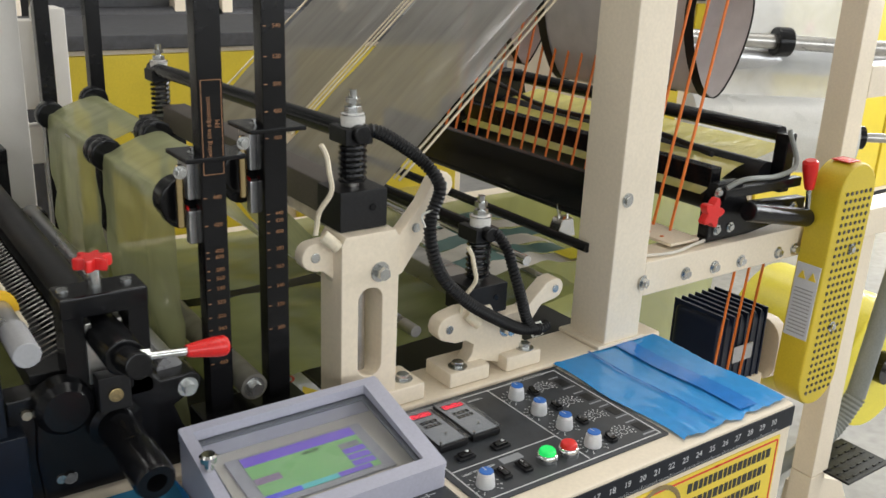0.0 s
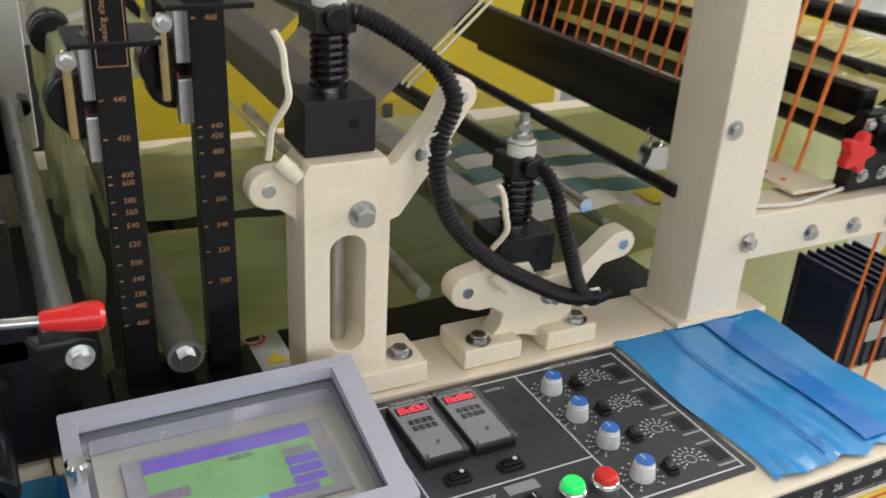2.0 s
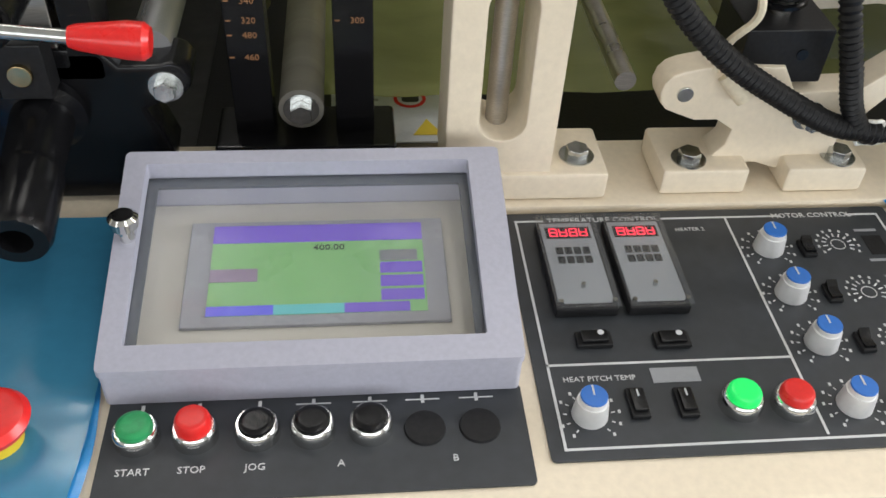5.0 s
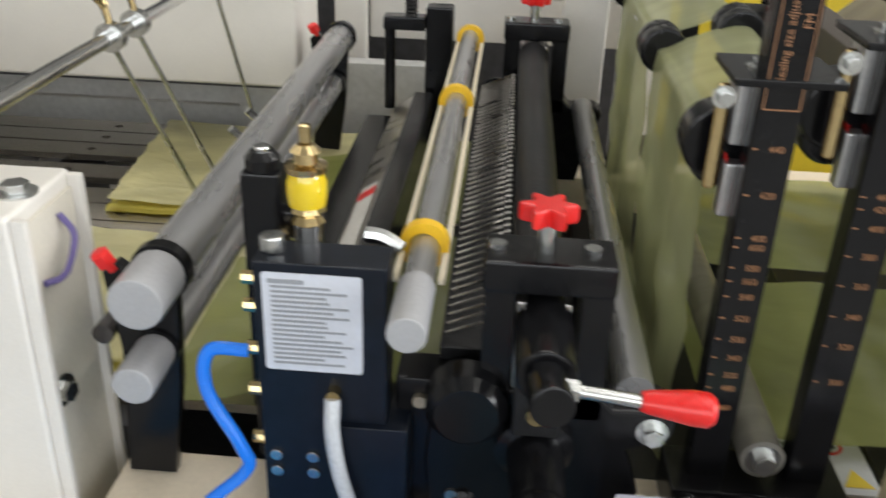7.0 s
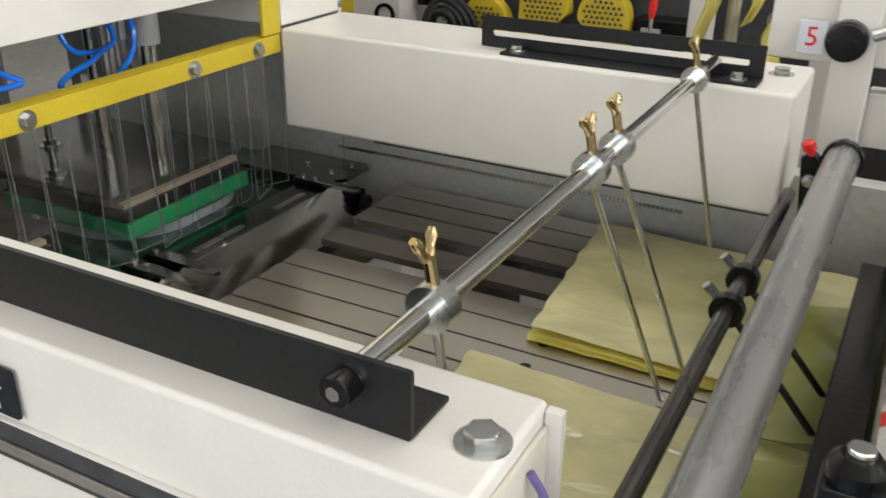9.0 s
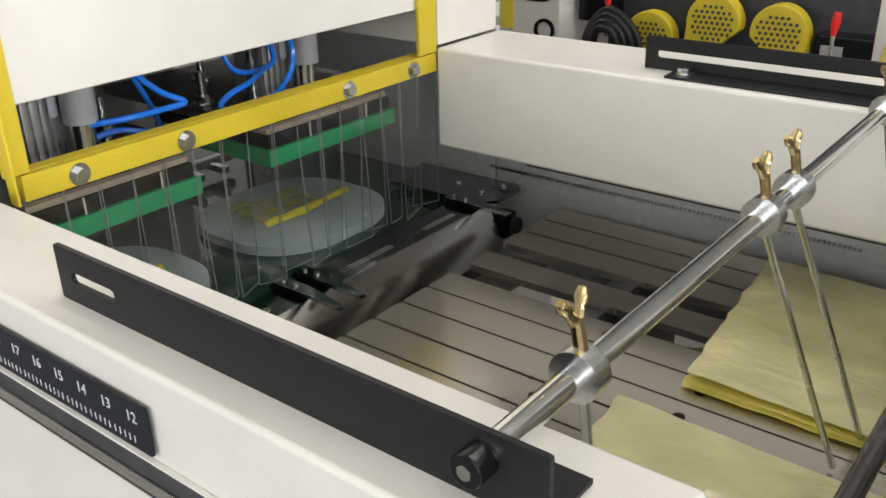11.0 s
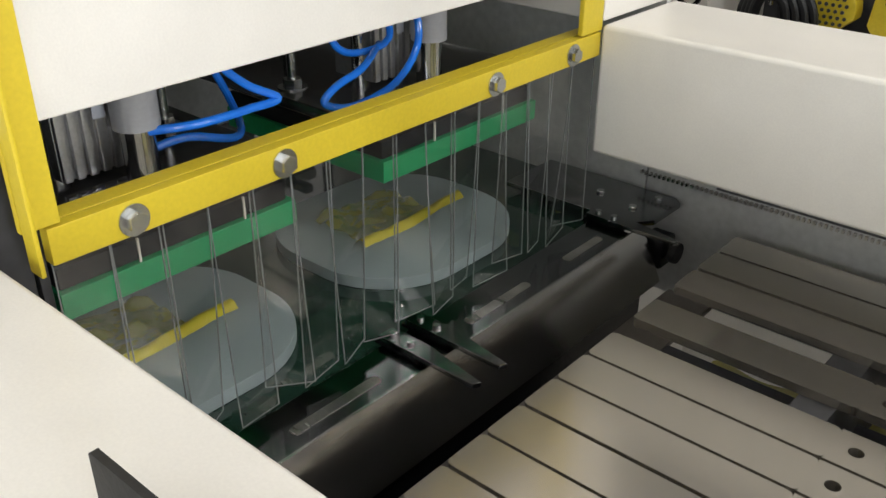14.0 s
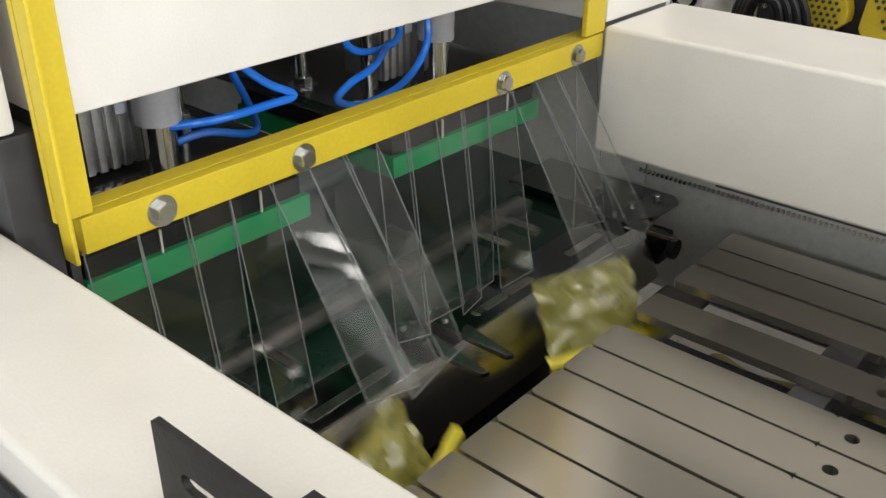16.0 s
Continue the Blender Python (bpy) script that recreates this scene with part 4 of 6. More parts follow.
def lane(y0, y1, tag):
    path = smooth_path([(0.64, 0, 1.085), (0.56, 0, 1.20), (0.470, 0, 1.290), (0.442, 0, 1.310), (0.40, 0, 1.298), (0.365, 0, 1.283), (0.350, 0, 1.262), (0.351, 0, 1.14), (0.356, 0, 0.93)], 8)

    def down(u, v):
        y = y0 + (y1 - y0) * v
        k = min(len(path) - 2, int(u * (len(path) - 1)))
        p = path[k].lerp(path[k + 1], u * (len(path) - 1) - k)
        hang = max(0.0, (u - 0.7) / 0.3)
        return Vector((p.x + (0.008 * math.sin(14 * v + 2 * hang) + wob(hang * 2, y * 5, 2, 4, 0.012)) * hang + wob(u * 6, y * 4, 0, 3, 0.003), y + 0.01 * math.sin(3 * hang) * hang, p.z))
    web("film_web", down, FILMV, "pale green film folding over rollers and hanging down", 72, 60)
    for x, z in ((0.364, 1.266), (0.448, 1.290)):
        roll = thing("fold_roller", (x, (y0 + y1) / 2, z - 0.02), "steel fold roller with black end discs", "roller", "fold rollers")
        part("core", rod((x, y0 + 0.005, z), (x, y1 - 0.005, z), 0.012), STEEL, roll)
        for y in (y0 - 0.006, y1 + 0.006):
            part("end_disc", rod((x - 0.005, y - 0.013, z + 0.010), (x - 0.005, y + 0.013, z + 0.010), 0.027, bevel=0.005), BLACK, roll, "black end disc")
    web("film_web", lambda u, v: Vector((0.40 + 0.75 * u, y0 + (y1 - y0) * v, 0.985 + wob(u * 5, v * 3, 5, 2, 0.006) + 0.03 * max(0, u - 0.4))), FILM, "pale green film running flat through the machine", 40, 20)
    web("film_web", lambda u, v: Vector((0.655 + 0.80 * u, y0 + (y1 - y0) * v, 1.242 + 0.74 * u + wob(u * 5, v * 6, 9, 2, 0.006))), FILMTOP, "milky film climbing steeply to the upper rollers", 40, 20)


lane(1.135, 1.465, "near")
lane(1.505, 1.835, "far")
solo("film_roller", rod((0.305, 1.05, 1.085), (0.305, 1.84, 1.085), 0.017), GREYROLL, "grey steel roller beside the hanging film", "roller", "plain rollers")
solo("film_roller", rod((0.420, 1.045, 1.03), (0.420, 1.84, 1.03), 0.019), FILMTOP, "roller wrapped in glossy clear film", "roller", "plain rollers")
part("nut", hexbolt((0.420, 1.045, 1.03), (0, -1, 0), 0.010, 0.01), ZINC, bpy.data.objects["film_roller.001"])
for y in (1.105, 1.12, 1.472, 1.485, 1.498, 1.85):
    solo("guide_wire_rod", rod((0.69, y, 1.28), (1.46, y, 1.985), 0.0022, n=8), PALEBRASS, "thin brass guide rod beside the climbing film", "rod", "guide rods")

# ---- bearing stand with star knob and red lever ----
def bearing_stand(y, s, lever):
    """s is -1 for the operator's side and 1 for the far one."""
    f = lambda d: y + s * d
    lo, hi = sorted((f(0.0), f(-0.045)))
    st = thing("bearing_stand", (0.22, y, 0.955), "black cast bearing stand with red star knob", "bearing stand", "bearing stands")
    part("upper_frame", ring_prism(rounded(0.174, 0.274, 1.075, 1.210, 0.004), rounded(0.198, 0.250, 1.085, 1.190, 0.003), "y", lo, hi), BLACK, st)
    part("cap_bar", box(0.172, 0.275, lo - 0.004, hi + 0.004, 1.190, 1.218, 0.004), BLACK, st)
    part("slide_block", box(0.199, 0.243, lo + 0.004, hi - 0.004, 1.09, 1.180, 0.002), STEEL, st, "steel slide block")
    part("shaft_end", rod((0.222, f(0.075), 1.163), (0.222, f(-0.05), 1.163), 0.023, bevel=0.004), BLACK, st)
    part("lower_casting", prism([(0.135, 0.957), (0.305, 0.957), (0.315, 1.0), (0.30, 1.045), (0.325, 1.058)] + arc(0.322, 1.072, 0.016, -60, 120, 5) + [(0.285, 1.085), (0.272, 1.10), (0.165, 1.10)] + arc(0.162, 1.075, 0.030, 90, 200, 6) + [(0.13, 1.02)], "y", lo, hi, 0.005), BLACK, st)
    part("screw_stem", rod((0.219, (lo + hi) / 2, 1.218), (0.219, (lo + hi) / 2, 1.244), 0.008, n=14), ZINC, st)
    star = [(0.219 + (0.018 + 0.005 * math.cos(6 * a)) * math.cos(a), (lo + hi) / 2 + (0.018 + 0.005 * math.cos(6 * a)) * math.sin(a)) for a in [2 * math.pi * k / 48 for k in range(48)]]
    part("star_knob", prism(star, "z", 1.242, 1.258, 0.003), RED, st, "red star knob")
    for x in (0.182, 0.256):
        part("cap_screw", rod((x, (lo + hi) / 2, 1.218), (x, (lo + hi) / 2, 1.222), 0.007, n=14), ZINC, st)
    part("adjuster_block", box(0.202, 0.240, f(0.012) - 0.012, f(0.012) + 0.012, 1.072, 1.118, 0.002), BLACKMATT, st)
    part("adjuster_screw", rod((0.221, f(0.022), 1.094), (0.221, f(0.028), 1.094), 0.009, n=18, bevel=0.001), BRASS, st)
    part("side_screw", hexbolt((0.318, f(0.0), 1.068), (0, s, 0), 0.009, 0.010), ZINC, st)
    part("drive_boss", lathe((0.222, f(0.0), 1.048), (0.226, f(0.07), 1.040), [(0, 0.032), (0.15, 0.033), (0.2, 0.024), (1, 0.022)], 30), BLACK, st)
    part("drive_socket", lathe((0.226, f(0.07), 1.040), (0.229, f(0.138), 1.031), [(0, 0.022), (0.1, 0.0245), (0.9, 0.0245), (1, 0.022), (1, 0.012), (0.6, 0.011)], 30), BLACK, st)
    part("jaw", lathe((0.165, f(0.0), 1.085), (0.165, f(0.02), 1.085), [(0, 0.03), (0.6, 0.028), (1, 0.02)], 26), BLACK, st)
    part("bottom_bolt", hexbolt((0.165, f(0.0), 0.985), (0, s, 0.4), 0.006, 0.004), BLACK, st)
    if lever:
        part("lever_hub", rod((0.225, f(0.118), 1.170), (0.222, f(0.075), 1.163), 0.016, bevel=0.003), BLACK, st)
        part("lever_nut", rod((0.233, f(0.094), 1.170), (0.243, f(0.094), 1.169), 0.0085, n=6), ZINC, st)
        part("lever_rod", rod((0.240, f(0.094), 1.169), (0.292, f(0.095), 1.164), 0.005), ZINC, st)
        part("lever_grip", lathe((0.286, f(0.095), 1.165), (0.336, f(0.095), 1.161), [(0, 0.007), (0.1, 0.0085), (0.7, 0.0125), (0.92, 0.0125), (1, 0.0095)], 24), RED, st, "red lever grip")
    return st


for y0, y1 in ((1.14, 1.465), (1.505, 1.835)):
    web("film_web", lambda u, v: Vector((0.20 - 0.36 * u, y0 + (y1 - y0) * v, 1.035 - 0.065 * u + wob(u * 4, v * 5, y0, 2, 0.005))), FILM, "pale green film running out under the knife", 24, 20)


bearing_stand(1.022, -1, True)
bearing_stand(1.885, 1, False)
solo("nip_roller", rod((0.219, 1.05, 1.168), (0.219, 1.835, 1.168), 0.022), RUBBER, "black rubber nip roller between the bearing stands", "roller", "nip rollers")
solo("nip_roller", rod((0.219, 1.05, 1.10), (0.219, 1.835, 1.10), 0.026), RUBBER, "black rubber lower nip roller", "roller", "nip rollers")
comb = thing("needle_comb", (0.165, 1.45, 1.09), "black comb strip with rows of wire needles", "comb")
part("strip", box(0.186, 0.200, 1.06, 1.83, 1.10, 1.14, 0.002), BLACK, comb)
part("back_strip", box(0.138, 0.186, 1.06, 1.83, 1.085, 1.112, 0.002), BLACKMATT, comb)
bmn = bmesh.new()
for k in range(50):
    y = 1.07 + k * 0.0152
    rod((0.194, y, 1.142), (0.142, y + 0.004, 1.118), 0.0013, n=5, bm=bmn)
nd = part("needles", bmn, STEEL, comb, "row of steel needles")
nd["kind"] = "stuff"

# roller with yellow rings and cords
rr = thing("ringed_roller", (0.119, 1.4, 1.17), "grey roller with yellow rings and cream cords", "roller")
part("tube", rod((0.121, 1.02, 1.19), (0.119, 1.85, 1.194), 0.0125), GREYROLL, rr)
part("end_cap", rod((0.121, 0.950, 1.189), (0.121, 1.022, 1.19), 0.0150, bevel=0.002), GREYCAP, rr, "light grey end cap")
for y in (1.095, 1.50, 1.83):
    part("ring", ring_prism(arc(0.120, 1.191, 0.0215, 0, 345, 23), arc(0.120, 1.191, 0.0125, 0, 345, 23), "y", y - 0.006, y + 0.006), YRING, rr, "yellow plastic ring")
for dx in (-0.0185, 0.0185):
    part("cord", box(0.120 + dx - 0.003, 0.120 + dx + 0.003, 1.04, 1.85, 1.182, 1.187, 0.0015), CREAMCORD, rr, "cream flat cord")
part("holder_arm", tube([(0.075, 1.06, 1.214), (0.09, 1.06, 1.212), (0.105, 1.055, 1.205)], 0.007, 8, 4), ZINC, rr)

# ---- valve plate with label ----
vp = thing("valve_plate", (0.055, 1.02, 0.955), "navy-black upright plate with a printed label", "machine plate")
part("plate", box(-0.004, 0.100, 1.005, 1.045, 0.957, 1.212, 0.002), NAVY, vp)
part("shoulder", box(0.060, 0.118, 0.998, 1.05, 0.957, 1.068, 0.002), NAVY, vp)
lb = part("label", prism(rounded(0.003, 0.081, 1.116, 1.204, 0.003), "y", 1.0042, 1.0052, 0), PAPER, vp, "white printed label with grey lines")
bars = box(0.008, 0.036, 1.0035, 1.0043, 1.195, 1.1985, 0)
for k in range(17):
    z = 1.192 - k * 0.0043
    bars = box(0.010, 0.010 + random.uniform(0.04, 0.066), 1.0035, 1.0043, z - 0.0009, z + 0.0009, 0, bars)
part("label_print", bars, GREYPLATE, lb)
for x in (0.007, 0.038):
    for z in (1.030, 1.013):
        part("screw", rod((x, 1.002, z), (x, 1.006, z), 0.0055, n=16, bevel=0.001), ZINC, vp)
part("fitting", rod((0.058, 0.995, 1.098), (0.058, 1.006, 1.098), 0.006, n=8), BRASS, vp)
part("clear_tube", tube([(0.058, 0.994, 1.098), (0.059, 0.985, 1.07), (0.064, 0.985, 1.03), (0.075, 0.985, 0.985), (0.082, 0.97, 0.957)], 0.0065, 10, 8), material("milky_tube", (0.55, 0.57, 0.60), 0.25, clear=0.4), vp, "milky plastic tube")
for z in (1.19, 1.165, 1.125, 1.085, 1.035):
    part("brass_fitting", rod((-0.016, 1.02, z), (-0.003, 1.02, z), 0.006, n=8), BRASS, vp)
part("blue_tube", tube([(-0.014, 1.015, 1.125), (-0.045, 1.01, 1.125), (-0.048, 1.005, 1.09), (-0.022, 1.0, 1.04), (-0.018, 1.0, 1.015), (-0.05, 0.99, 0.985)], 0.0058, 10, 8), BLUETUBE, vp, "blue air tube")
part("top_bolt", rod((0.008, 1.025, 1.212), (0.008, 1.025, 1.226), 0.010, n=18, bevel=0.002), ZINC, vp)
blk = thing("gear_case", (0.14, 1.04, 0.955), "black gear case between plate and bearing stand", "gear case")
part("case", box(0.104, 0.178, 1.028, 1.07, 0.957, 1.10, 0.004), BLACK, blk)
part("round_boss", lathe((0.165, 1.03, 1.085), (0.165, 1.0, 1.085), [(0, 0.036), (0.7, 0.034), (1, 0.026)], 28), BLACK, blk)
part("plug", rod((0.125, 1.028, 1.08), (0.125, 1.022, 1.08), 0.006, n=8), PALEBRASS, blk)
part("plug", rod((0.155, 1.028, 0.985), (0.155, 1.020, 0.985), 0.006, n=8), ZINC, blk)
np_ = thing("name_plate", (0.09, 0.84, 0.957), "brown metal name plate with rows of print", "name plate")
part("plate", box(-0.005, 0.160, 0.785, 0.878, 0.9575, 0.9600, 0.0008), PLATEBROWN, np_)
part("dark_field", box(0.004, 0.150, 0.795, 0.852, 0.9600, 0.9604, 0), PANEL, np_)
prt = None
for k in range(5):
    y = 0.845 - k * 0.010
    x = 0.010
    while x < 0.135:
        w = random.uniform(0.004, 0.009)
        prt = box(x, x + w, y - 0.0028, y + 0.0028, 0.9603, 0.9606, 0, prt)
        x += w + 0.0025
part("print_rows", prt, INK, np_)
head = None
for k in range(11):
    head = box(0.006 + k * 0.0125, 0.015 + k * 0.0125, 0.859, 0.869, 0.9599, 0.9603, 0, head)
part("heading_print", head, RED, np_)
for x in (0.001, 0.154):
    part("rivet", rod((x, 0.874, 0.96), (x, 0.874, 0.9612), 0.0025, n=10), ZINC, np_)
oil = thing("oiler", (0.031, 1.05, 1.212), "brass oiler with yellow glass on a tall steel post", "oiler")
part("post", rod((0.031, 1.05, 1.205), (0.031, 1.05, 1.296), 0.0115), CHROME, oil)
part("lower_fitting", lathe((0.031, 1.05, 1.294), (0.031, 1.05, 1.312), [(0, 0.009), (0.2, 0.014), (0.5, 0.010), (0.75, 0.015), (1, 0.013)], 8), BRASS, oil)
part("glass", lathe((0.031, 1.05, 1.312), (0.031, 1.05, 1.340), [(0, 0.0145), (0.3, 0.016), (0.7, 0.016), (1, 0.013)], 20), OILGLASS, oil, "yellow glass")
part("upper_fitting", lathe((0.031, 1.05, 1.340), (0.031, 1.05, 1.362), [(0, 0.016), (0.25, 0.017), (0.35, 0.010), (0.7, 0.009), (0.75, 0.0125), (1, 0.007)], 12), BRASS, oil)
part("flap", box(0.0265, 0.0355, 1.046, 1.054, 1.362, 1.378, 0.002), BRASS, oil)
vb = thing("lubricator", (-0.017, 1.10, 0.955), "black upright lubricator with a chrome cap", "lubricator")
part("body", box(-0.034, 0.000, 1.085, 1.118, 0.957, 1.250, 0.004), BLACK, vb)
part("cap", lathe((-0.017, 1.10, 1.250), (-0.017, 1.10, 1.266), [(0, 0.015), (0.6, 0.015), (1, 0.010)], 22), BLACK, vb)
part("cap_screw", rod((-0.017, 1.10, 1.264), (-0.017, 1.10, 1.270), 0.0075, n=16, bevel=0.0015), CHROME, vb, "chrome cap screw")
part("side_arm", box(-0.001, 0.030, 1.090, 1.110, 1.19, 1.215, 0.003), BLACK, vb)
part("brass_fitting", rod((0.004, 1.07, 1.20), (0.004, 1.086, 1.20), 0.006, n=8), BRASS, vb)
knife = thing("knife_bar", (0.03, 1.45, 1.02), "black knife bar across the machine with paper tag", "bar")
part("bar", box(0.032, 0.062, 1.06, 1.85, 1.055, 1.165, 0.003), BLACK, knife)
part("steel_edge", prism([(-0.002, 1.135), (0.031, 1.158), (0.031, 1.148), (-0.002, 1.125)], "y", 1.12, 1.85, 0.0008), STEEL, knife, "sloping steel knife edge", smooth=False)
TAG = [(0.002, 1.1386), (0.024, 1.1540), (0.024, 1.1546), (0.002, 1.1392)]
part("tag", prism(TAG, "y", 1.27, 1.485, 0), material("paper_tag", (0.66, 0.64, 0.60), 0.5), knife, "paper tag with red mark", smooth=False)
part("tag_mark", prism([(x, z + 0.0008) for x, z in TAG], "y", 1.445, 1.470, 0), RED, knife, smooth=False)
solo("support_beam", box(-0.048, -0.006, 1.125, 1.85, 0.985, 1.052, 0.003), BLACK, "black support beam beside the knife bar", "beam")
far_cyl = thing("air_cylinder", (0.06, 1.88, 1.0), "black air cylinder stand with threaded post", "air cylinder")
part("stand", box(0.046, 0.090, 1.862, 1.900, 0.957, 1.23, 0.004), BLACK, far_cyl)
part("arm", box(-0.022, 0.0455, 1.856, 1.890, 1.192, 1.214, 0.003), BLACK, far_cyl)
part("side_screw", rod((-0.012, 1.87, 1.06), (-0.012, 1.87, 1.192), 0.009, n=14), BLACK, far_cyl)
part("post", tube([(0.022, 1.872, 1.214), (0.022, 1.872, 1.25), (0.022, 1.872, 1.285)], 0.011, 12, 8, 0.002), BLACK, far_cyl)
part("brass_top", lathe((0.022, 1.872, 1.285), (0.022, 1.872, 1.34), [(0, 0.01), (0.3, 0.015), (0.7, 0.015), (1, 0.006)], 14), BRASS, far_cyl)

# ---- grey guide rollers ----
for x, z, r, y0, y1 in ((-0.098, 1.168, 0.0215, 1.0, 1.92), (-0.107, 1.094, 0.0165, 0.995, 1.9)):
    g = thing("guide_roller", (x, 1.45, z), "grey steel guide tube with light grey end cap", "roller", "grey guide tubes")
    part("tube", rod((x, y0 + 0.055, z), (x, y1, z), r), GREYROLL, g)
    part("end_cap", rod((x, y0, z), (x, y0 + 0.056, z), r * 1.07, bevel=0.003), GREYCAP, g, "light grey end cap")
    for y in (y0 + 0.06, y1 - 0.03):
        part("collar", ring_prism(arc(x, z, r * 1.2, 0, 345, 23), arc(x, z, r * 1.0, 0, 345, 23), "y", y - 0.004, y + 0.008), BLACK, g)
for y in (1.06, 1.89):
    h = thing("tube_holder", (-0.12, y, 0.95), "black tube holder arm with red lock screw", "bracket", "tube holders")
    part("arm", prism([(-0.150, 0.955), (-0.105, 0.955), (-0.090, 1.06), (-0.085, 1.145), (-0.105, 1.152), (-0.135, 1.175), (-0.148, 1.165), (-0.140, 1.09)], "y", y - 0.006, y + 0.010, 0.003), BLACK, h)
    part("lock_screw", lathe((-0.134, y - 0.012, 1.172), (-0.142, y - 0.018, 1.192), [(0, 0.004), (0.3, 0.004), (0.35, 0.0085), (0.9, 0.0085), (1, 0.005)], 6), RED, h, "red lock screw")
    part("bolt", hexbolt((-0.133, y - 0.006, 1.135), (0, -1, 0), 0.006, 0.006), ZINC, h)

# ---- side covers of the press ----
near = thing("side_cover", (-0.7, 1.05, 0.2), "white steel side cover with ruler strip", "machine cover", "side covers")
part("shell", box(-1.9, -0.190, 1.003, 1.112, 0.25, 1.235, 0.005, seg=3), WHITE, near)
part("end_flange", box(-0.1895, -0.178, 1.005, 1.012, 0.25, 1.232, 0.001), WHITE, near)
part("end_flange", box(-0.1895, -0.178, 1.102, 1.110, 0.25, 1.232, 0.001), WHITE, near)
part("end_web", box(-0.1895, -0.186, 1.0125, 1.1015, 0.25, 1.222, 0.0005), OFFWHITE, near)
part("top_bolt", hexbolt((-0.207, 1.052, 1.235), (0, 0, 1), 0.0115, 0.008), ZINC, near)
part("end_bolt", hexbolt((-0.186, 1.03, 1.06), (1, -0.2, 0), 0.010, 0.008), ZINC, near)
part("violet_wire", tube([(-0.184, 1.03, 1.165), (-0.176, 1.05, 1.165), (-0.174, 1.07, 1.19), (-0.184, 1.07, 1.21)], 0.003, 6, 6), material("violet_wire", (0.15, 0.12, 0.30), 0.4), near)
slot = part("slot_rim", ring_prism(rounded(-1.10, -0.352, 1.120, 1.158, 0.018), rounded(-1.098, -0.354, 1.122, 1.156, 0.0168), "y", 0.999, 1.0025), WHITE, near)
# shell isn't cut: a flat dark plate paints the slot's inner shade
part("slot_shade", prism(rounded(-1.098, -0.354, 1.122, 1.156, 0.0168), "y", 0.9995, 1.0025, 0), MACHGREY, near, "flat dark plate for the shade inside the slot")
part("ruler", prism(rounded(-1.1, -0.545, 1.165, 1.206, 0.003), "y", 0.998, 1.0, 0), NAVY, near, "dark ruler strip with white numbers")
ticks = None
for n in range(12, 28):
    x = -0.565 - (n - 12) * 0.0312
    lettering("ruler_number", str(n), FRONT(x, 0.9978, 1.192), 0.013, INK, near)
    for k in range(5):
        ticks = box(x - 0.0003 - 0.006 * k, x + 0.0003 - 0.006 * k, 0.9975, 0.998, 1.170, 1.176, 0, ticks)
part("ruler_ticks", ticks, INK, near)
part("slot_rail", box(-1.09, -0.365, 0.9965, 0.9993, 1.129, 1.139, 0.001), STEEL, near, "polished rail in the slot")
far = thing("side_cover", (-0.56, 1.95, 0.6), "white steel side cover opposite the operator", "machine cover", "side covers")
part("shell", box(-0.972, -0.165, 1.862, 2.04, 1.085, 1.250, 0.006, seg=3), WHITE, far)
part("top_bolt", hexbolt((-0.20, 1.97, 1.25), (0, 0, 1), 0.0115, 0.008), ZINC, far)
part("under_rail", box(-0.990, 0.1, 2.060, 2.10, 0.80, 1.08, 0.002), SATIN, far, "bare steel inner wall")
part("drip_edge", box(-0.80, -0.17, 1.87, 2.0, 1.080, 1.0845, 0.001), MACHGREY, far)
rack = None
for k in range(90):
    rack = box(-1.0 + k * 0.0075, -0.9965 + k * 0.0075, 2.054, 2.060, 0.985, 0.990, 0, rack)
part("rack_teeth", rack, STEEL, far)


def angle_rail(x0, x1, y, s, label):
    z = 1.235 if s < 0 else 1.250
    r = thing("slotted_angle", ((x0 + x1) / 2, y, z), label, "angle rail", "slotted angles")
    part("foot", box(x0 + 0.05, x1, min(y, y - s * 0.045), max(y, y - s * 0.045), z, z + 0.004, 0.0008), BLACKMATT, r)
    part("web", ring_prism(rounded(x0, x1, z, z + 0.046, 0.002, 5), rounded(x0 + 0.018, x0 + 0.075 if s < 0 else x1 - 0.02, z + 0.017, z + 0.027, 0.0045, 5), "y", y - 0.002, y + 0.002), BLACKMATT, r)
    part("foot_bolt", hexbolt((x0 + 0.07, y - s * 0.024, z + 0.004), (0, 0, 1), 0.009, 0.007), ZINC, r)
    part("foot_bolt", hexbolt((x1 - 0.03, y - s * 0.024, z + 0.004), (0, 0, 1), 0.009, 0.007), ZINC, r)
    return r


angle_rail(-0.692, -0.243, 1.034, -1, "black slotted angle bolted on the near side cover")
angle_rail(-0.632, -0.216, 1.92, 1, "black slotted angle bolted on the far side cover")

# ---- cross rods with feeler wires ----
XR, ZR = -0.281, 1.268
cr = thing("cross_rod", (XR, 1.45, ZR), "chrome cross rod held by two slotted angles", "rod")
part("rod", rod((XR, 1.03, ZR), (XR, 1.92, ZR), 0.0085), CHROME, cr)
part("end_screw", rod((XR - 0.002, 1.014, ZR - 0.003), (XR - 0.002, 1.032, ZR - 0.003), 0.0105, n=24, bevel=0.002), BLACK, cr, "black socket screw")
part("end_hex", rod((XR - 0.002, 1.0135, ZR - 0.003), (XR - 0.002, 1.0145, ZR - 0.003), 0.005, n=6), STEEL, cr)
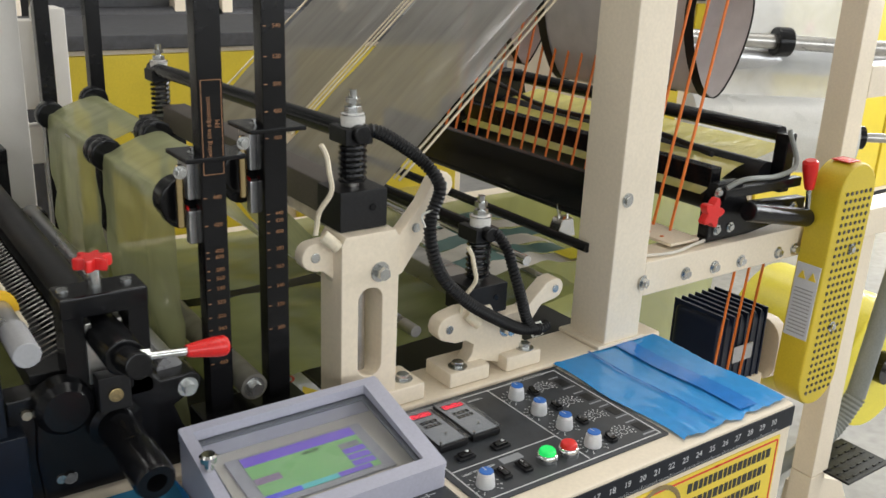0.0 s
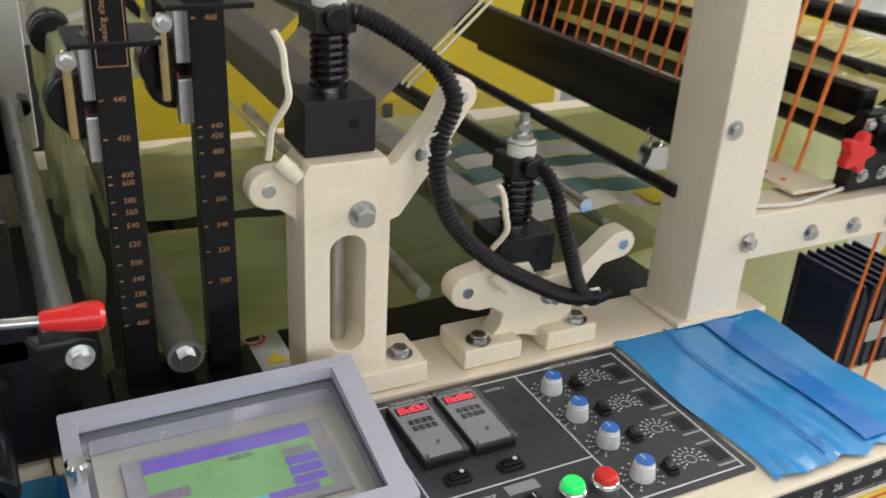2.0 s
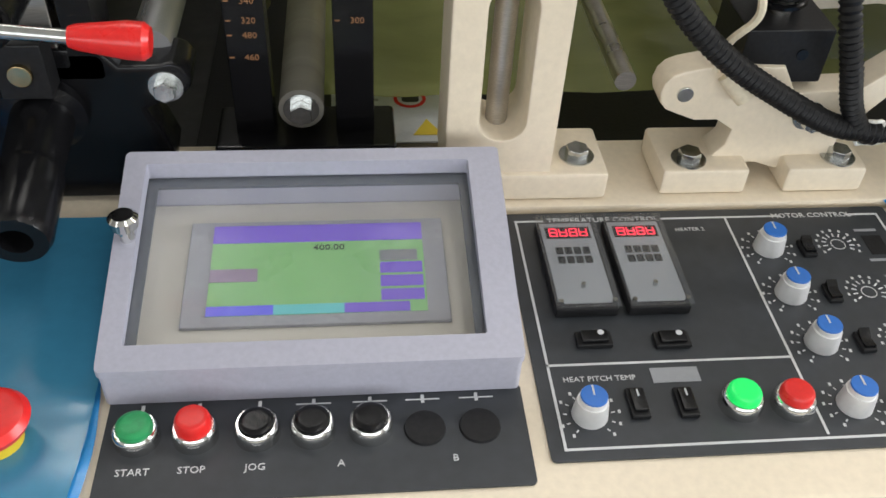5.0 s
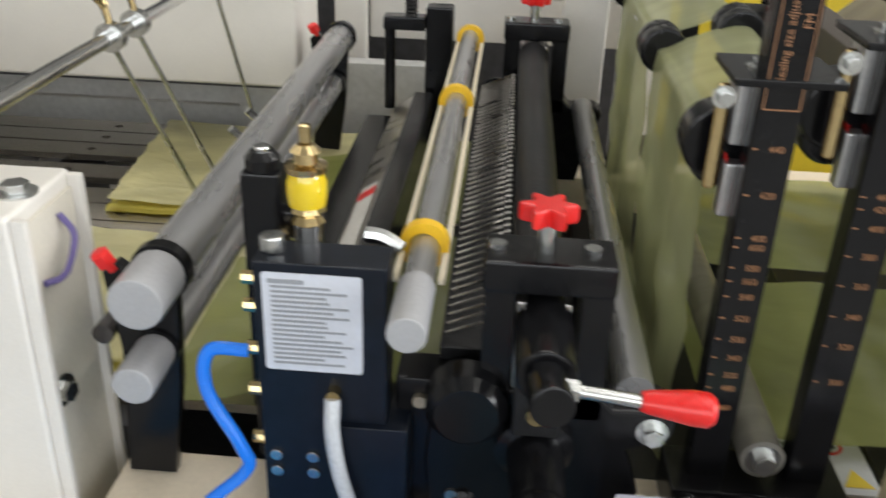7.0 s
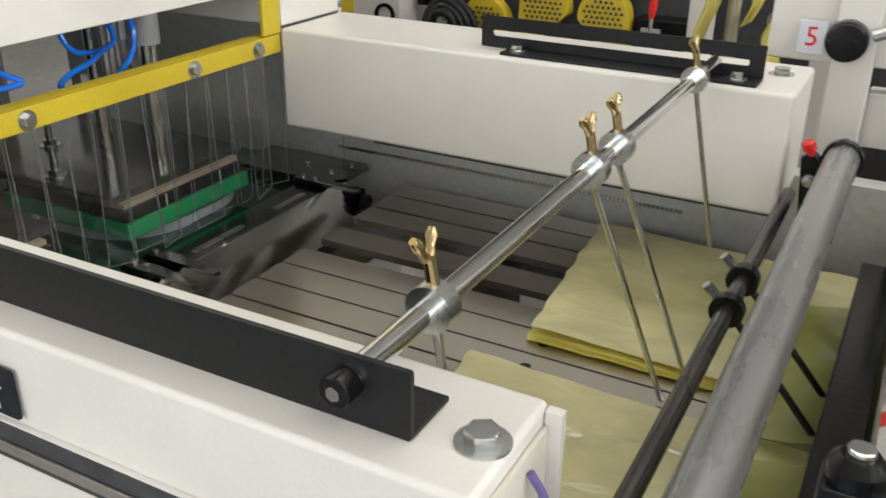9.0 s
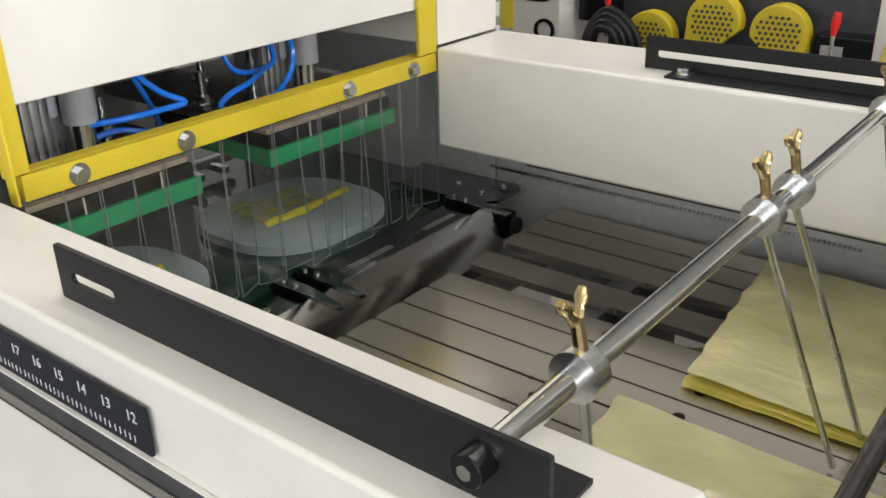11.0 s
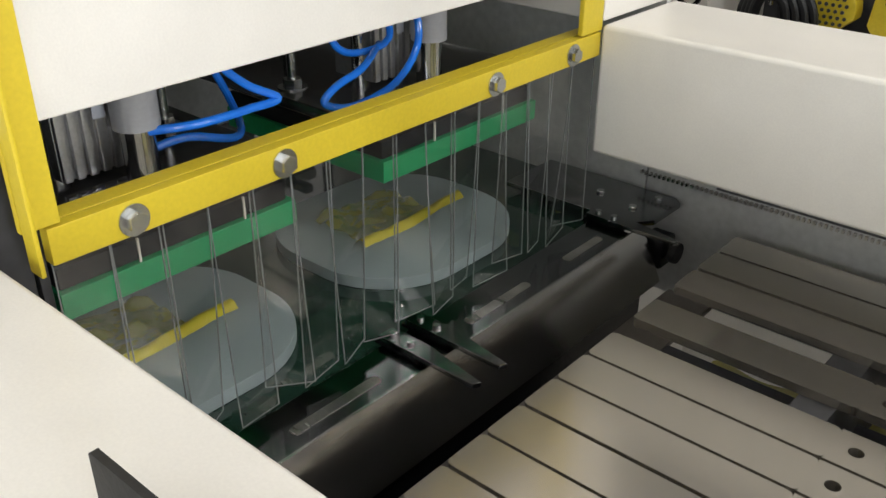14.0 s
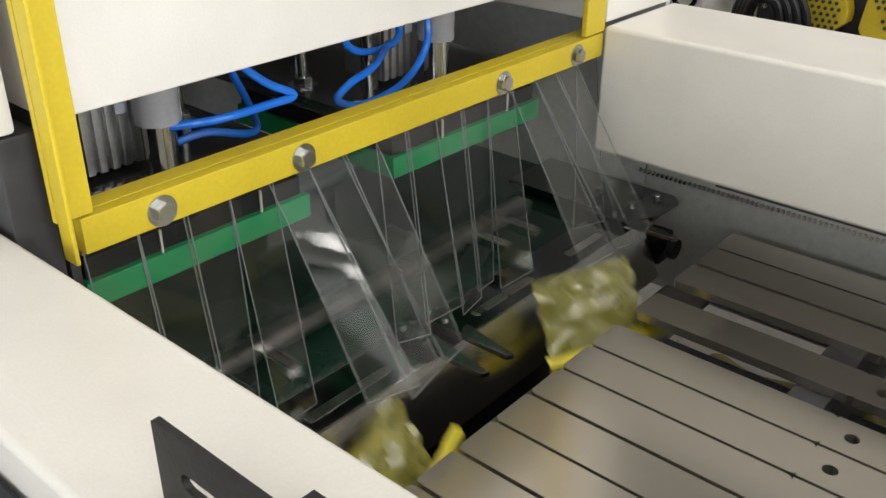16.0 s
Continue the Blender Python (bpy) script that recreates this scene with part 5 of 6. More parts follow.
FEEL = ((1.127, (-0.262, 1.165, 0.96)), (1.429, (-0.216, 1.552, 0.962)), (1.503, (-0.205, 1.615, 0.962)), (1.812, (-0.240, 1.852, 1.03)))
for y, tip in FEEL:
    c = thing("wing_clamp", (XR, y, ZR), "zinc clamp ring with brass wing bolt and feeler wire", "clamp", "wing clamps")
    part("ring", ring_prism(arc(XR, ZR, 0.017, 0, 345, 23), arc(XR, ZR, 0.0086, 0, 345, 23), "y", y - 0.008, y + 0.008), ZINC, c)
    part("stem", rod((XR, y, ZR + 0.016), (XR - 0.004, y, ZR + 0.036), 0.0045, n=10), BRASS, c)
    for s in (-1, 1):
        part("wing", lathe((XR - 0.004, y + s * 0.002, ZR + 0.034), (XR - 0.008, y + s * 0.013, ZR + 0.050), [(0, 0.004), (0.4, 0.0032), (0.7, 0.005), (1, 0.003)], 10), BRASS, c, "brass wing")
    part("feeler_wire", rod((XR + 0.003, y, ZR - 0.015), tip, 0.0034, n=10), ZINC, c, "bent feeler wire")
X2, Z2 = -0.158, 1.10
c2 = thing("lower_cross_rod", (X2, 1.45, Z2), "dark steel lower cross rod", "rod")
part("rod", rod((X2, 1.06, Z2), (X2, 1.92, Z2), 0.0095), material("dark_steel", (0.16, 0.15, 0.15), 0.25, 0.9), c2)
for y in (1.62, 1.54):
    c = thing("wire_clamp", (X2, y, Z2), "black clamp ring with wing screw and black feeler wire", "clamp", "black wire clamps")
    part("ring", ring_prism(arc(X2, Z2, 0.018, 0, 345, 23), arc(X2, Z2, 0.0096, 0, 345, 23), "y", y - 0.007, y + 0.007), BLACK, c)
    part("wing_screw", rod((X2 - 0.012, y, Z2 + 0.012), (X2 - 0.024, y - 0.004, Z2 + 0.026), 0.006, n=6), ZINC, c)
    part("feeler_wire", rod((X2 + 0.012, y, Z2 - 0.012), (X2 + 0.125, y - 0.02, Z2 - 0.13), 0.004, n=8), BLACK, c)

# ---- slatted table ----
tab = thing("slatted_table", (-0.45, 1.6, 0.2), "slatted steel table between the side covers", "table")
part("under_frame", box(-0.80, -0.02, 1.13, 1.98, 0.40, 0.72, 0.003), MACHGREY, tab)
part("waste_film", sheet(lambda u, v: Vector((-0.78 + 0.7 * u, 1.15 + 0.8 * v, 0.80 + 0.05 * noise.noise(Vector((u * 6, v * 6, 0))))), 50, 50), FILMY, tab, "loose film scraps under the slats")
part("cross_bearer", box(-0.62, -0.58, 1.13, 2.0, 0.72, 0.9455, 0.002), MACHGREY, tab)
part("cross_bearer", box(-0.22, -0.18, 1.13, 2.0, 0.72, 0.9455, 0.002), MACHGREY, tab)
for y in (1.191, 1.251, 1.310, 1.370, 1.430, 1.489, 1.549, 1.608, 1.667, 1.763, 1.860, 1.922, 1.982):
    hole = lambda cx: arc(cx, y, 0.0075, 45, 45 + 360 * 23 / 24, 23)
    sl = None
    cuts = [-0.820, -0.560, -0.515, -0.405, -0.360, -0.02]
    for k in range(5):
        a, b = cuts[k], cuts[k + 1]
        if k in (1, 3):
            cx = -0.538 if k == 1 else -0.383
            sl = ring_prism(rounded(a, b, y - 0.0275, y + 0.0275, 0.0001, 5), hole(cx), "z", 0.946, 0.957, sl)
        else:
            lead = rounded(a, b, y - 0.0275, y + 0.0275, 0.006 if k == 0 else 0.0002, 3)
            sl = prism(lead, "z", 0.946, 0.957, 0, sl)
    part("slat", sl, SLAT, tab)
# stacks of film on the table
def film_stack(x0, x1, y0, y1, n, seed, label, deep=0):
    t = thing("film_sheet_stack", ((x0 + x1) / 2, (y0 + y1) / 2, 0.958), label, "plastic film", "film stacks")
    for k in range(n):
        r = random.Random(seed + k)
        jx, jy = r.uniform(-0.008, 0.008), r.uniform(-0.003, 0.003) + (0.0 if k < deep else 0.010)
        curl = 0.016 if k >= deep else 0.004
        part("sheet", sheet(lambda u, v: Vector((x0 + jx + (x1 - x0) * u - 0.03 * v * (1 - u) + wob(v * 4, k, seed, 3, 0.006), y0 + jy + (y1 - y0) * v, 0.9585 + 0.0032 * k + curl * (1 - u) ** 3 * (0.4 + abs(noise.noise(Vector((v * 2.2, seed, k))))) + abs(wob(u * 3, v * 3, seed + k, 2, 0.004)))), 36, 36), FILMY if k < deep else FILMP, t)
    return t


film_stack(-0.400, 0.05, 1.603, 1.965, 5, 3, "pile of pale and bright yellow film sheets on the slatted table", 3)
film_stack(-0.415, 0.05, 1.20, 1.515, 3, 23, "pale yellow film sheets on the near side of the table", 1)

# ---- press ----
pr = thing("stamping_press", (-1.4, 1.5, 0.2), "white press frame with dark bed", "press")
part("near_column", box(-1.75, -0.999, 1.100, 1.134, 1.305, 2.4, 0.004), WHITE, pr)
part("near_leg", box(-1.75, -1.000, 1.116, 1.150, 0.3, 1.304, 0.003), MACHGREY, pr)
part("far_column", box(-1.75, -0.974, 1.87, 2.036, 1.2508, 2.4, 0.004), WHITE, pr)
part("far_leg", box(-1.75, -1.30, 2.074, 2.14, 0.0, 1.25, 0.004), MACHGREY, pr)
part("head_cover", box(-1.75, -0.981, 1.150, 1.842, 1.3135, 2.4, 0.003), WHITE, pr, "white head cover")
part("side_wall", box(-1.7, -0.992, 2.060, 2.072, 0.935, 1.25, 0.001), SATIN, pr, "bare steel side wall")
part("near_wall", box(-1.7, -1.0, 1.152, 1.160, 0.95, 1.5, 0.001), MACHGREY, pr)
part("back_wall", box(-1.75, -1.735, 1.112, 1.90, 0.5, 1.5, 0.001), SATIN, pr)
part("bed", box(-1.735, -1.002, 1.155, 2.055, 0.905, 0.945, 0.003), DARKBED, pr, "glossy dark green bed")
part("bed_ear", prism([(-1.16, 1.935), (-0.945, 1.935), (-0.922, 1.965), (-0.922, 2.040), (-0.935, 2.052), (-1.16, 2.052)], "z", 0.9565, 0.9645, 0.001), BLACKCHROME, pr, "black ear plate beside the bed")
for x, y in ((-0.966, 1.980), (-0.952, 2.030), (-1.03, 1.995)):
    part("ear_screw", rod((x, y, 0.9645), (x, y, 0.9685), 0.006, n=16, bevel=0.001), ZINC, pr)
part("ear_block", box(-0.94, -0.905, 1.965, 2.005, 0.89, 0.935, 0.004), BLACK, pr)
part("ear_roller", rod((-0.90, 1.985, 0.915), (-0.888, 1.985, 0.915), 0.016, bevel=0.003), RUBBER, pr)
part("lip_top", box(-1.000, -0.937, 1.16, 1.925, 0.951, 0.955, 0.0008), BLACKCHROME, pr, "black chrome cover strip")
part("chrome_lip", prism([(-0.937, 0.955), (-0.934, 0.955), (-0.897, 0.880), (-0.900, 0.878)], "y", 1.16, 1.955, 0), POLISHED, pr, "polished steel front lip", smooth=False)
# plate added to lift the black gap between lip and slats to brown
part("gap_plate", box(-0.894, -0.825, 1.16, 1.98, 0.850, 0.858, 0.001), material("gap_brown", (0.13, 0.115, 0.10), 0.4, 0.3), pr, "brown plate added to lighten the gap under the lip")
for a, b in ((1.335, 1.455), (1.600, 1.720), (1.800, 1.885)):
    part("lip_slot", prism(rounded(-0.966, -0.953, a, b, 0.006), "z", 0.9552, 0.9558, 0), STEEL, pr, "bright slot in the strip")
part("front_apron", box(-0.955, -0.937, 1.13, 1.98, 0.50, 0.862, 0.002), BLACK, pr)
for y in (1.512, 1.556, 1.930):
    part("gripper_finger", prism([(-1.005, y - 0.011), (-0.955, y - 0.012), (-0.868, y - 0.012), (-0.864, y - 0.003), (-0.95, y + 0.012), (-1.005, y + 0.011)], "z", 0.9605, 0.967, 0.001), BLACKCHROME, pr, "black chrome gripper finger")
    part("finger_base", box(-1.01, -0.945, y - 0.0125, y + 0.0125, 0.9556, 0.9603, 0.001), BLACK, pr)
    for x in (-0.992, -0.966):
        part("finger_screw", rod((x, y, 0.967), (x, y, 0.9705), 0.0045, n=14), ZINC, pr)
PADS = []
for y in (1.331, 1.727):
    p = thing("cutting_pad", (-1.2, y, 0.9455), "grey rounded cutting pad on the press bed", "cutting pad", "cutting pads")
    part("pad", prism(rounded(-1.343, -1.055, y - 0.157, y + 0.157, 0.118, 12), "z", 0.9455, 0.962, 0.001), ANVIL, p)
    PADS.append(p)
# yellow guard frame with clear strips
gd = thing("strip_guard", (-0.98, 1.5, 1.2), "yellow guard frame with bolted bar", "guard")
part("bar", box(-0.984, -0.972, 1.153, 1.863, 1.212, 1.241, 0.001), YELLOW, gd)
part("left_post", box(-0.9795, -0.9725, 1.136, 1.165, 1.2425, 2.2, 0.0015), YELLOW, gd)
part("left_flange", box(-0.972, -0.955, 1.136, 1.140, 1.215, 2.2, 0.0015), YELLOW, gd)
part("right_post", box(-0.9795, -0.9725, 1.822, 1.866, 1.2425, 2.2, 0.0015), YELLOW, gd)
part("back_lip", box(-1.004, -0.9845, 1.166, 1.863, 1.2375, 1.2412, 0.001), YELLOW, gd)
for y in (1.219, 1.365, 1.657, 1.804):
    part("bolt", hexbolt((-0.972, y, 1.225), (1, 0, 0), 0.0088, 0.007), ZINC, gd)

# press dies: green foam, black board, plywood, steel plate with cylinder parts
def die(y0, y1, label):
    d = thing("press_die", (-1.19, (y0 + y1) / 2, 1.116), label, "press die", "press dies")
    part("foam", box(-1.33, -1.050, y0, y1, 1.116, 1.142, 0.002), GREENPAD, d, "green foam")
    part("board", box(-1.325, -1.055, y0 + 0.003, y1 - 0.008, 1.1425, 1.163, 0.002), BLACKMATT, d, "black board")
    part("plywood", box(-1.32, -1.06, y0 + 0.006, y1 - 0.012, 1.1635, 1.172, 0.001), WOOD, d, "plywood layer")
    part("plate", box(-1.45, -1.07, y0 - 0.01, y1 + 0.01, 1.1725, 1.186, 0.002), DIEPLATE, d, "dark steel top plate")
    for s in (0.3, 0.75):
        y = y0 + (y1 - y0) * s
        part("seam", box(-1.0515, -1.0495, y - 0.001, y + 0.001, 1.143, 1.166, 0), WHITEPLASTIC, d)
    for x, y in ((-1.22, y0 + (0.22 if y0 < 1.4 else 0.02)), (-1.35, y0 + 0.12)):
        part("stud", rod((x, y, 1.186), (x, y, 1.235), 0.006, n=12), ZINC, d)
        part("nut", hexbolt((x, y, 1.186), (0, 0, 1), 0.012, 0.010), ZINC, d)
    for y in ((y0 + y1) / 2,):
        part("guide_rod", rod((-1.11, y, 1.186), (-1.11, y, 1.56), 0.0155), CHROME, d, "chrome guide rod")
    part("piston", rod((-1.17, (y0 + y1) / 2 - 0.055, 1.186), (-1.17, (y0 + y1) / 2 - 0.055, 1.5), 0.012), CHROME, d)
    return d


DIES = [die(1.185, 1.437, "green foam press die under the white head, near one"), die(1.562, 1.845, "green foam press die under the white head, far one")]
for y in (1.311, 1.7035):
    b = thing("guide_bush", (-1.11, y, 1.25), "grey guide bush under the head", "bush", "guide bushes")
    part("bush", ring_prism(arc(-1.11, y, 0.0215, 0, 345, 23), arc(-1.11, y, 0.0165, 0, 345, 23), "z", 1.240, 1.2995), GREYCAP, b)
for y, tubes in ((1.281, (((-1.10, 1.312, 1.236), (-1.07, 1.349, 1.241), (-1.07, 1.407, 1.240), (-1.07, 1.441, 1.242), (-1.075, 1.409, 1.262), (-1.09, 1.385, 1.29), (-1.10, 1.37, 1.33)),
                          ((-1.11, 1.320, 1.214), (-1.10, 1.355, 1.219), (-1.10, 1.412, 1.204), (-1.16, 1.45, 1.215), (-1.2, 1.44, 1.28)))),
                 (1.674, (((-1.09, 1.644, 1.32), (-1.07, 1.642, 1.275), (-1.07, 1.634, 1.242), (-1.07, 1.598, 1.216), (-1.07, 1.538, 1.208), (-1.07, 1.500, 1.221), (-1.07, 1.517, 1.235), (-1.08, 1.565, 1.242), (-1.13, 1.64, 1.243)),
                          ((-1.13, 1.55, 1.30), (-1.12, 1.566, 1.256), (-1.12, 1.606, 1.243), (-1.12, 1.647, 1.252), (-1.14, 1.655, 1.29))))):
    c = thing("head_cylinder", (-1.16, y, 1.192), "ribbed aluminium air cylinder with blue tubes", "air cylinder", "head cylinders")
    part("barrel", box(-1.21, -1.146, y - 0.032, y + 0.032, 1.192, 1.313, 0.003), ALU, c)
    for k in range(5):
        part("rib", box(-1.146, -1.140, y - 0.031 + k * 0.0128, y - 0.0225 + k * 0.0128, 1.193, 1.312, 0.0015), ALU, c)
    for pts in tubes:
        part("blue_tube", tube(pts, 0.0042, 10, 8), BLUETUBE, c, "blue air tube")
    part("maker_mark", box(-1.1398, -1.1392, y + 0.005, y + 0.018, 1.245, 1.275, 0), PAPER, c)

# ejected off-cuts on the pads
def offcut(y, label):
    o = thing("film_offcut", (-1.21, y, 0.963), label, "film offcut", "film offcuts")
    part("clear_piece", sheet(lambda u, v: Vector((-1.275 + 0.092 * u, y - 0.10 + 0.14 * v, 0.9645 + 0.022 * abs(noise.noise(Vector((u * 3.5, v * 3.5, y)))) * (1 - 0.7 * u))), 22, 22), CLEARFILM, o, "crinkled clear film", smooth=False)
    part("yellow_fold", sheet(lambda u, v: Vector((-1.186 + 0.020 * u + 0.004 * math.sin(5 * v), y - 0.105 + 0.205 * v, 0.965 + 0.008 * math.sin(math.pi * u) + wob(u, v * 4, y, 2, 0.003))), 6, 24), YROLL, o, "bright yellow folded edge")
    return o


CUTS = [offcut(1.335, "crumpled clear and yellow offcut on the near pad"), offcut(1.745, "crumpled clear and yellow offcut on the far pad")]
ej = thing("ejector_bar", (-1.5, 1.5, 0.97), "dark steel ejector bar that sweeps the pads", "ejector bar")
part("bar", box(-1.51, -1.49, 1.18, 1.84, 0.966, 0.984, 0.003), STEEL, ej)
for y in (1.30, 1.36, 1.72, 1.78):
    part("pusher", box(-1.492, -1.44, y - 0.008, y + 0.008, 0.964, 0.978, 0.002), CHROME, ej)
STRIPS = []
ys = [1.160 + k * 0.0448 for k in range(16)]
for k, y in enumerate(ys):
    s = thing("guard_strip", (-0.99, y + 0.022, 1.205), "clear flexible plastic guard strip hanging from the yellow bar", "plastic strip", "guard strips")
    tw = 0.020 * math.sin(k * 1.7 + 1.0)
    bow = 0.006 * math.sin(k * 2.4)
    drop = 0.246 + 0.005 * math.sin(k * 2.9)
    x0 = -0.991 + (0.002 if k % 2 else -0.001)
    place = lambda u, v: Vector((x0 + (bow + tw * (u - 0.5)) * v ** 1.5, y + 0.047 * u - 0.004 * v * math.sin(k * 1.3), 1.222 - (drop + 0.010 * (u - 0.5) * math.sin(k * 2.1)) * v))
    p = part("strip", sheet(place, 4, 14), PVC, s)
    p.visible_shadow = False
    for u in (0.0, 1.0):
        part("cut_edge", tube([place(u, q / 6) for q in range(7)], 0.0007, 4, 2), PVCEDGE, s)
    part("cut_edge", tube([place(q / 3, 1.0) for q in range(4)], 0.0006, 4, 2), PVCEDGE, s)
    STRIPS.append(s)
# ---- right end: post, rail, sealing unit, belt guard ----
po = thing("frame_post", (1.107, 1.045, 0.955), "cream square steel post bolted to the beam", "post")
part("tube", box(1.063, 1.150, 1.0, 1.09, 0.957, 1.95, 0.004), CREAM, po)
part("foot_plate", box(1.045, 1.16, 0.995, 1.10, 0.9555, 0.9625, 0.002), CREAM, po)
part("bolt", hexbolt((1.145, 1.0, 1.064), (0.3, -1, 0), 0.0095, 0.008), ZINC, po)
part("bolt", hexbolt((1.082, 1.0, 1.225), (0, -1, 0), 0.0085, 0.005), ZINC, po)
for z in (1.18, 1.26, 1.36, 1.44):
    part("hole", rod((1.151, 1.02, z), (1.1495, 1.02, z), 0.004, n=10), BLACK, po)
part("cable_coil", tube([(1.155 + 0.004 * math.sin(k), 1.03 + 0.016 * math.cos(k * 0.9), 1.27 + 0.045 * math.sin(k * 0.9)) for k in range(16)], 0.0025, 6, 4), BRASS, po)
ra = thing("side_rail", (1.4, 1.04, 1.03), "cream side rail with a row of bolts", "rail")
part("rail", box(1.150, 2.3, 1.002, 1.075, 1.035, 1.100, 0.004), CREAM, ra)
for x in (1.262, 1.345, 1.425, 1.545, 1.60):
    part("bolt", hexbolt((x, 1.002, 1.060 - 0.02 * (x - 1.25)), (0, -1, 0), 0.0085, 0.008), ZINC, ra)
part("cable", tube([(1.17, 1.02, 1.105), (1.23, 1.01, 1.104), (1.30, 1.02, 1.106), (1.36, 1.03, 1.11), (1.40, 1.04, 1.135)], 0.003, 6, 6), WHITEPLASTIC, ra)
p2 = thing("rear_post", (2.0, 1.06, 0), "cream steel post beside the belt guard", "post")
part("tube", box(1.90, 1.97, 1.03, 1.09, 0.385, 1.034, 0.004), CREAM, p2)
part("tube_top", box(2.05, 2.12, 1.20, 1.27, 1.101, 2.2, 0.004), CREAM, p2)
part("arm", box(2.12, 2.6, 1.20, 1.26, 1.30, 1.38, 0.004), CREAM, p2)
su = thing("sealing_unit", (1.45, 1.1, 1.10), "black sealing unit with red star knob and lever", "sealing unit")
part("side_plate", prism([(1.335, 1.102), (1.46, 1.102), (1.64, 1.12), (1.64, 1.155), (1.45, 1.165), (1.42, 1.215), (1.35, 1.215), (1.335, 1.18)], "y", 1.02, 1.045, 0.003), BLACK, su)
part("arm", box(1.36, 1.60, 1.01, 1.03, 1.185, 1.205, 0.003), BLACK, su)
part("far_plate", prism([(1.335, 1.102), (1.64, 1.102), (1.64, 1.155), (1.60, 1.30), (1.52, 1.30), (1.42, 1.255), (1.35, 1.235), (1.335, 1.18)], "y", 1.90, 1.925, 0.003), BLACK, su)
part("front_bar", box(1.375, 1.405, 1.06, 1.90, 1.195, 1.235, 0.003), BLACK, su, "black bar")
part("cross_cable", tube([(1.42, 1.10, 1.25), (1.44, 1.3, 1.262), (1.43, 1.6, 1.258), (1.46, 1.88, 1.29)], 0.006, 8, 6), RUBBER, su)
part("upright", box(1.56, 1.59, 1.03, 1.06, 1.17, 1.29, 0.003), BLACK, su)
part("shaft", rod((1.40, 0.985, 1.165), (1.60, 0.985, 1.125), 0.019, bevel=0.004), BLACK, su)
star = [(1.315 + (0.024 + 0.006 * math.cos(5 * a)) * math.cos(a), 1.17 + (0.024 + 0.006 * math.cos(5 * a)) * math.sin(a)) for a in [2 * math.pi * k / 40 for k in range(40)]]
part("star_knob", prism(star, "y", 0.995, 1.012, 0.003), RED, su, "red star knob")
part("lever_rod", rod((1.600, 0.985, 1.13), (1.590, 0.985, 1.19), 0.006), ZINC, su)
part("lever_grip", lathe((1.590, 0.985, 1.187), (1.578, 0.985, 1.247), [(0, 0.009), (0.15, 0.011), (0.7, 0.0155), (0.92, 0.0155), (1, 0.011)], 22), RED, su, "red lever grip")
for x, z in ((1.35, 1.20), (1.36, 1.125), (1.40, 1.125), (1.60, 1.14)):
    part("bolt", hexbolt((x, 1.02, z), (0, -1, 0), 0.007, 0.005), ZINC, su)
part("hose", tube([(1.36, 1.01, 1.21), (1.40, 1.0, 1.225), (1.50, 1.0, 1.22), (1.57, 1.01, 1.235), (1.56, 1.03, 1.30)], 0.005, 8, 6), GREYHOSE, su)
part("roller", rod((1.55, 1.06, 1.20), (1.55, 1.95, 1.20), 0.03), RUBBER, su, "black rubber roller")
part("roller", rod((1.47, 1.06, 1.15), (1.47, 1.95, 1.15), 0.028), RUBBER, su, "black rubber roller")
part("top_bar", rod((1.58, 1.06, 1.285), (1.58, 1.95, 1.285), 0.016), BLACK, su, "black bar")
web("film_web", lambda u, v: Vector((1.66 - 0.26 * u, 1.10 + 0.80 * v, 1.245 - 0.05 * u - 0.06 * max(0, u - 0.6))), FILMY, "yellow-green film over the sealing rollers", 20, 20)
solo("cord_beam", box(1.190, 1.212, 1.125, 1.96, 1.130, 1.212, 0.003), BLACK, "black beam carrying orange cords", "beam")
card = thing("card_strip", (1.24, 1.4, 1.10), "cream card strip with a row of punched holes", "strip")
part("strip", box(1.245, 1.325, 1.03, 1.90, 1.106, 1.112, 0.001), CREAM, card)
for k in range(24):
    part("eyelet", rod((1.265, 1.07 + k * 0.034, 1.112), (1.265, 1.07 + k * 0.034, 1.1135), 0.004, n=8), CORD, card)
for k in range(19):
    y = 1.09 + k * 0.043
    solo("orange_cord", tube([(1.31, y, 1.11), (1.350, y + 0.004, 1.30), (1.445, y + 0.012, 1.75)], 0.0032, 6, 3), CORD, "taut orange cord to the upper frame", "cord", "orange cords")
for k in range(3):
    solo("orange_cord", tube([(1.55 + 0.05 * k, 1.095, 1.034), (1.535 + 0.05 * k, 1.095, 0.90), (1.515 + 0.05 * k, 1.097, 0.62)], 0.0030, 6, 3), CORD, "taut orange cord below the rail", "cord", "lower orange cords")
# cloth dust loops
CLOTHS = []


def cloth_loop(cx, cz, y0, y1, rx, rz, label):
    t = thing("dust_cloth_tube", (cx, y0, cz - rz), label, "cloth tube", "cloth tubes")
    def at(u, v, g=0.0):
        a = 2 * math.pi * u
        return Vector((cx + (rx + g) * math.cos(a) + 0.015 * math.sin(2 * a), y0 + (y1 - y0) * v, cz + (rz + g) * math.sin(a)))
    part("cloth", sheet(at, 40, 6), FABRIC, t)
    e = 0.022 / (y1 - y0)
    for a, b in ((-0.02, e), (1 - e, 1.02)):
        part("binding", sheet(lambda u, v: at(u, a + (b - a) * v, 0.003), 40, 2), RUBBER, t, "black binding")
    CLOTHS.append(t)


cloth_loop(1.50, 1.475, 1.18, 1.30, 0.085, 0.13, "grey cloth tube with black binding")
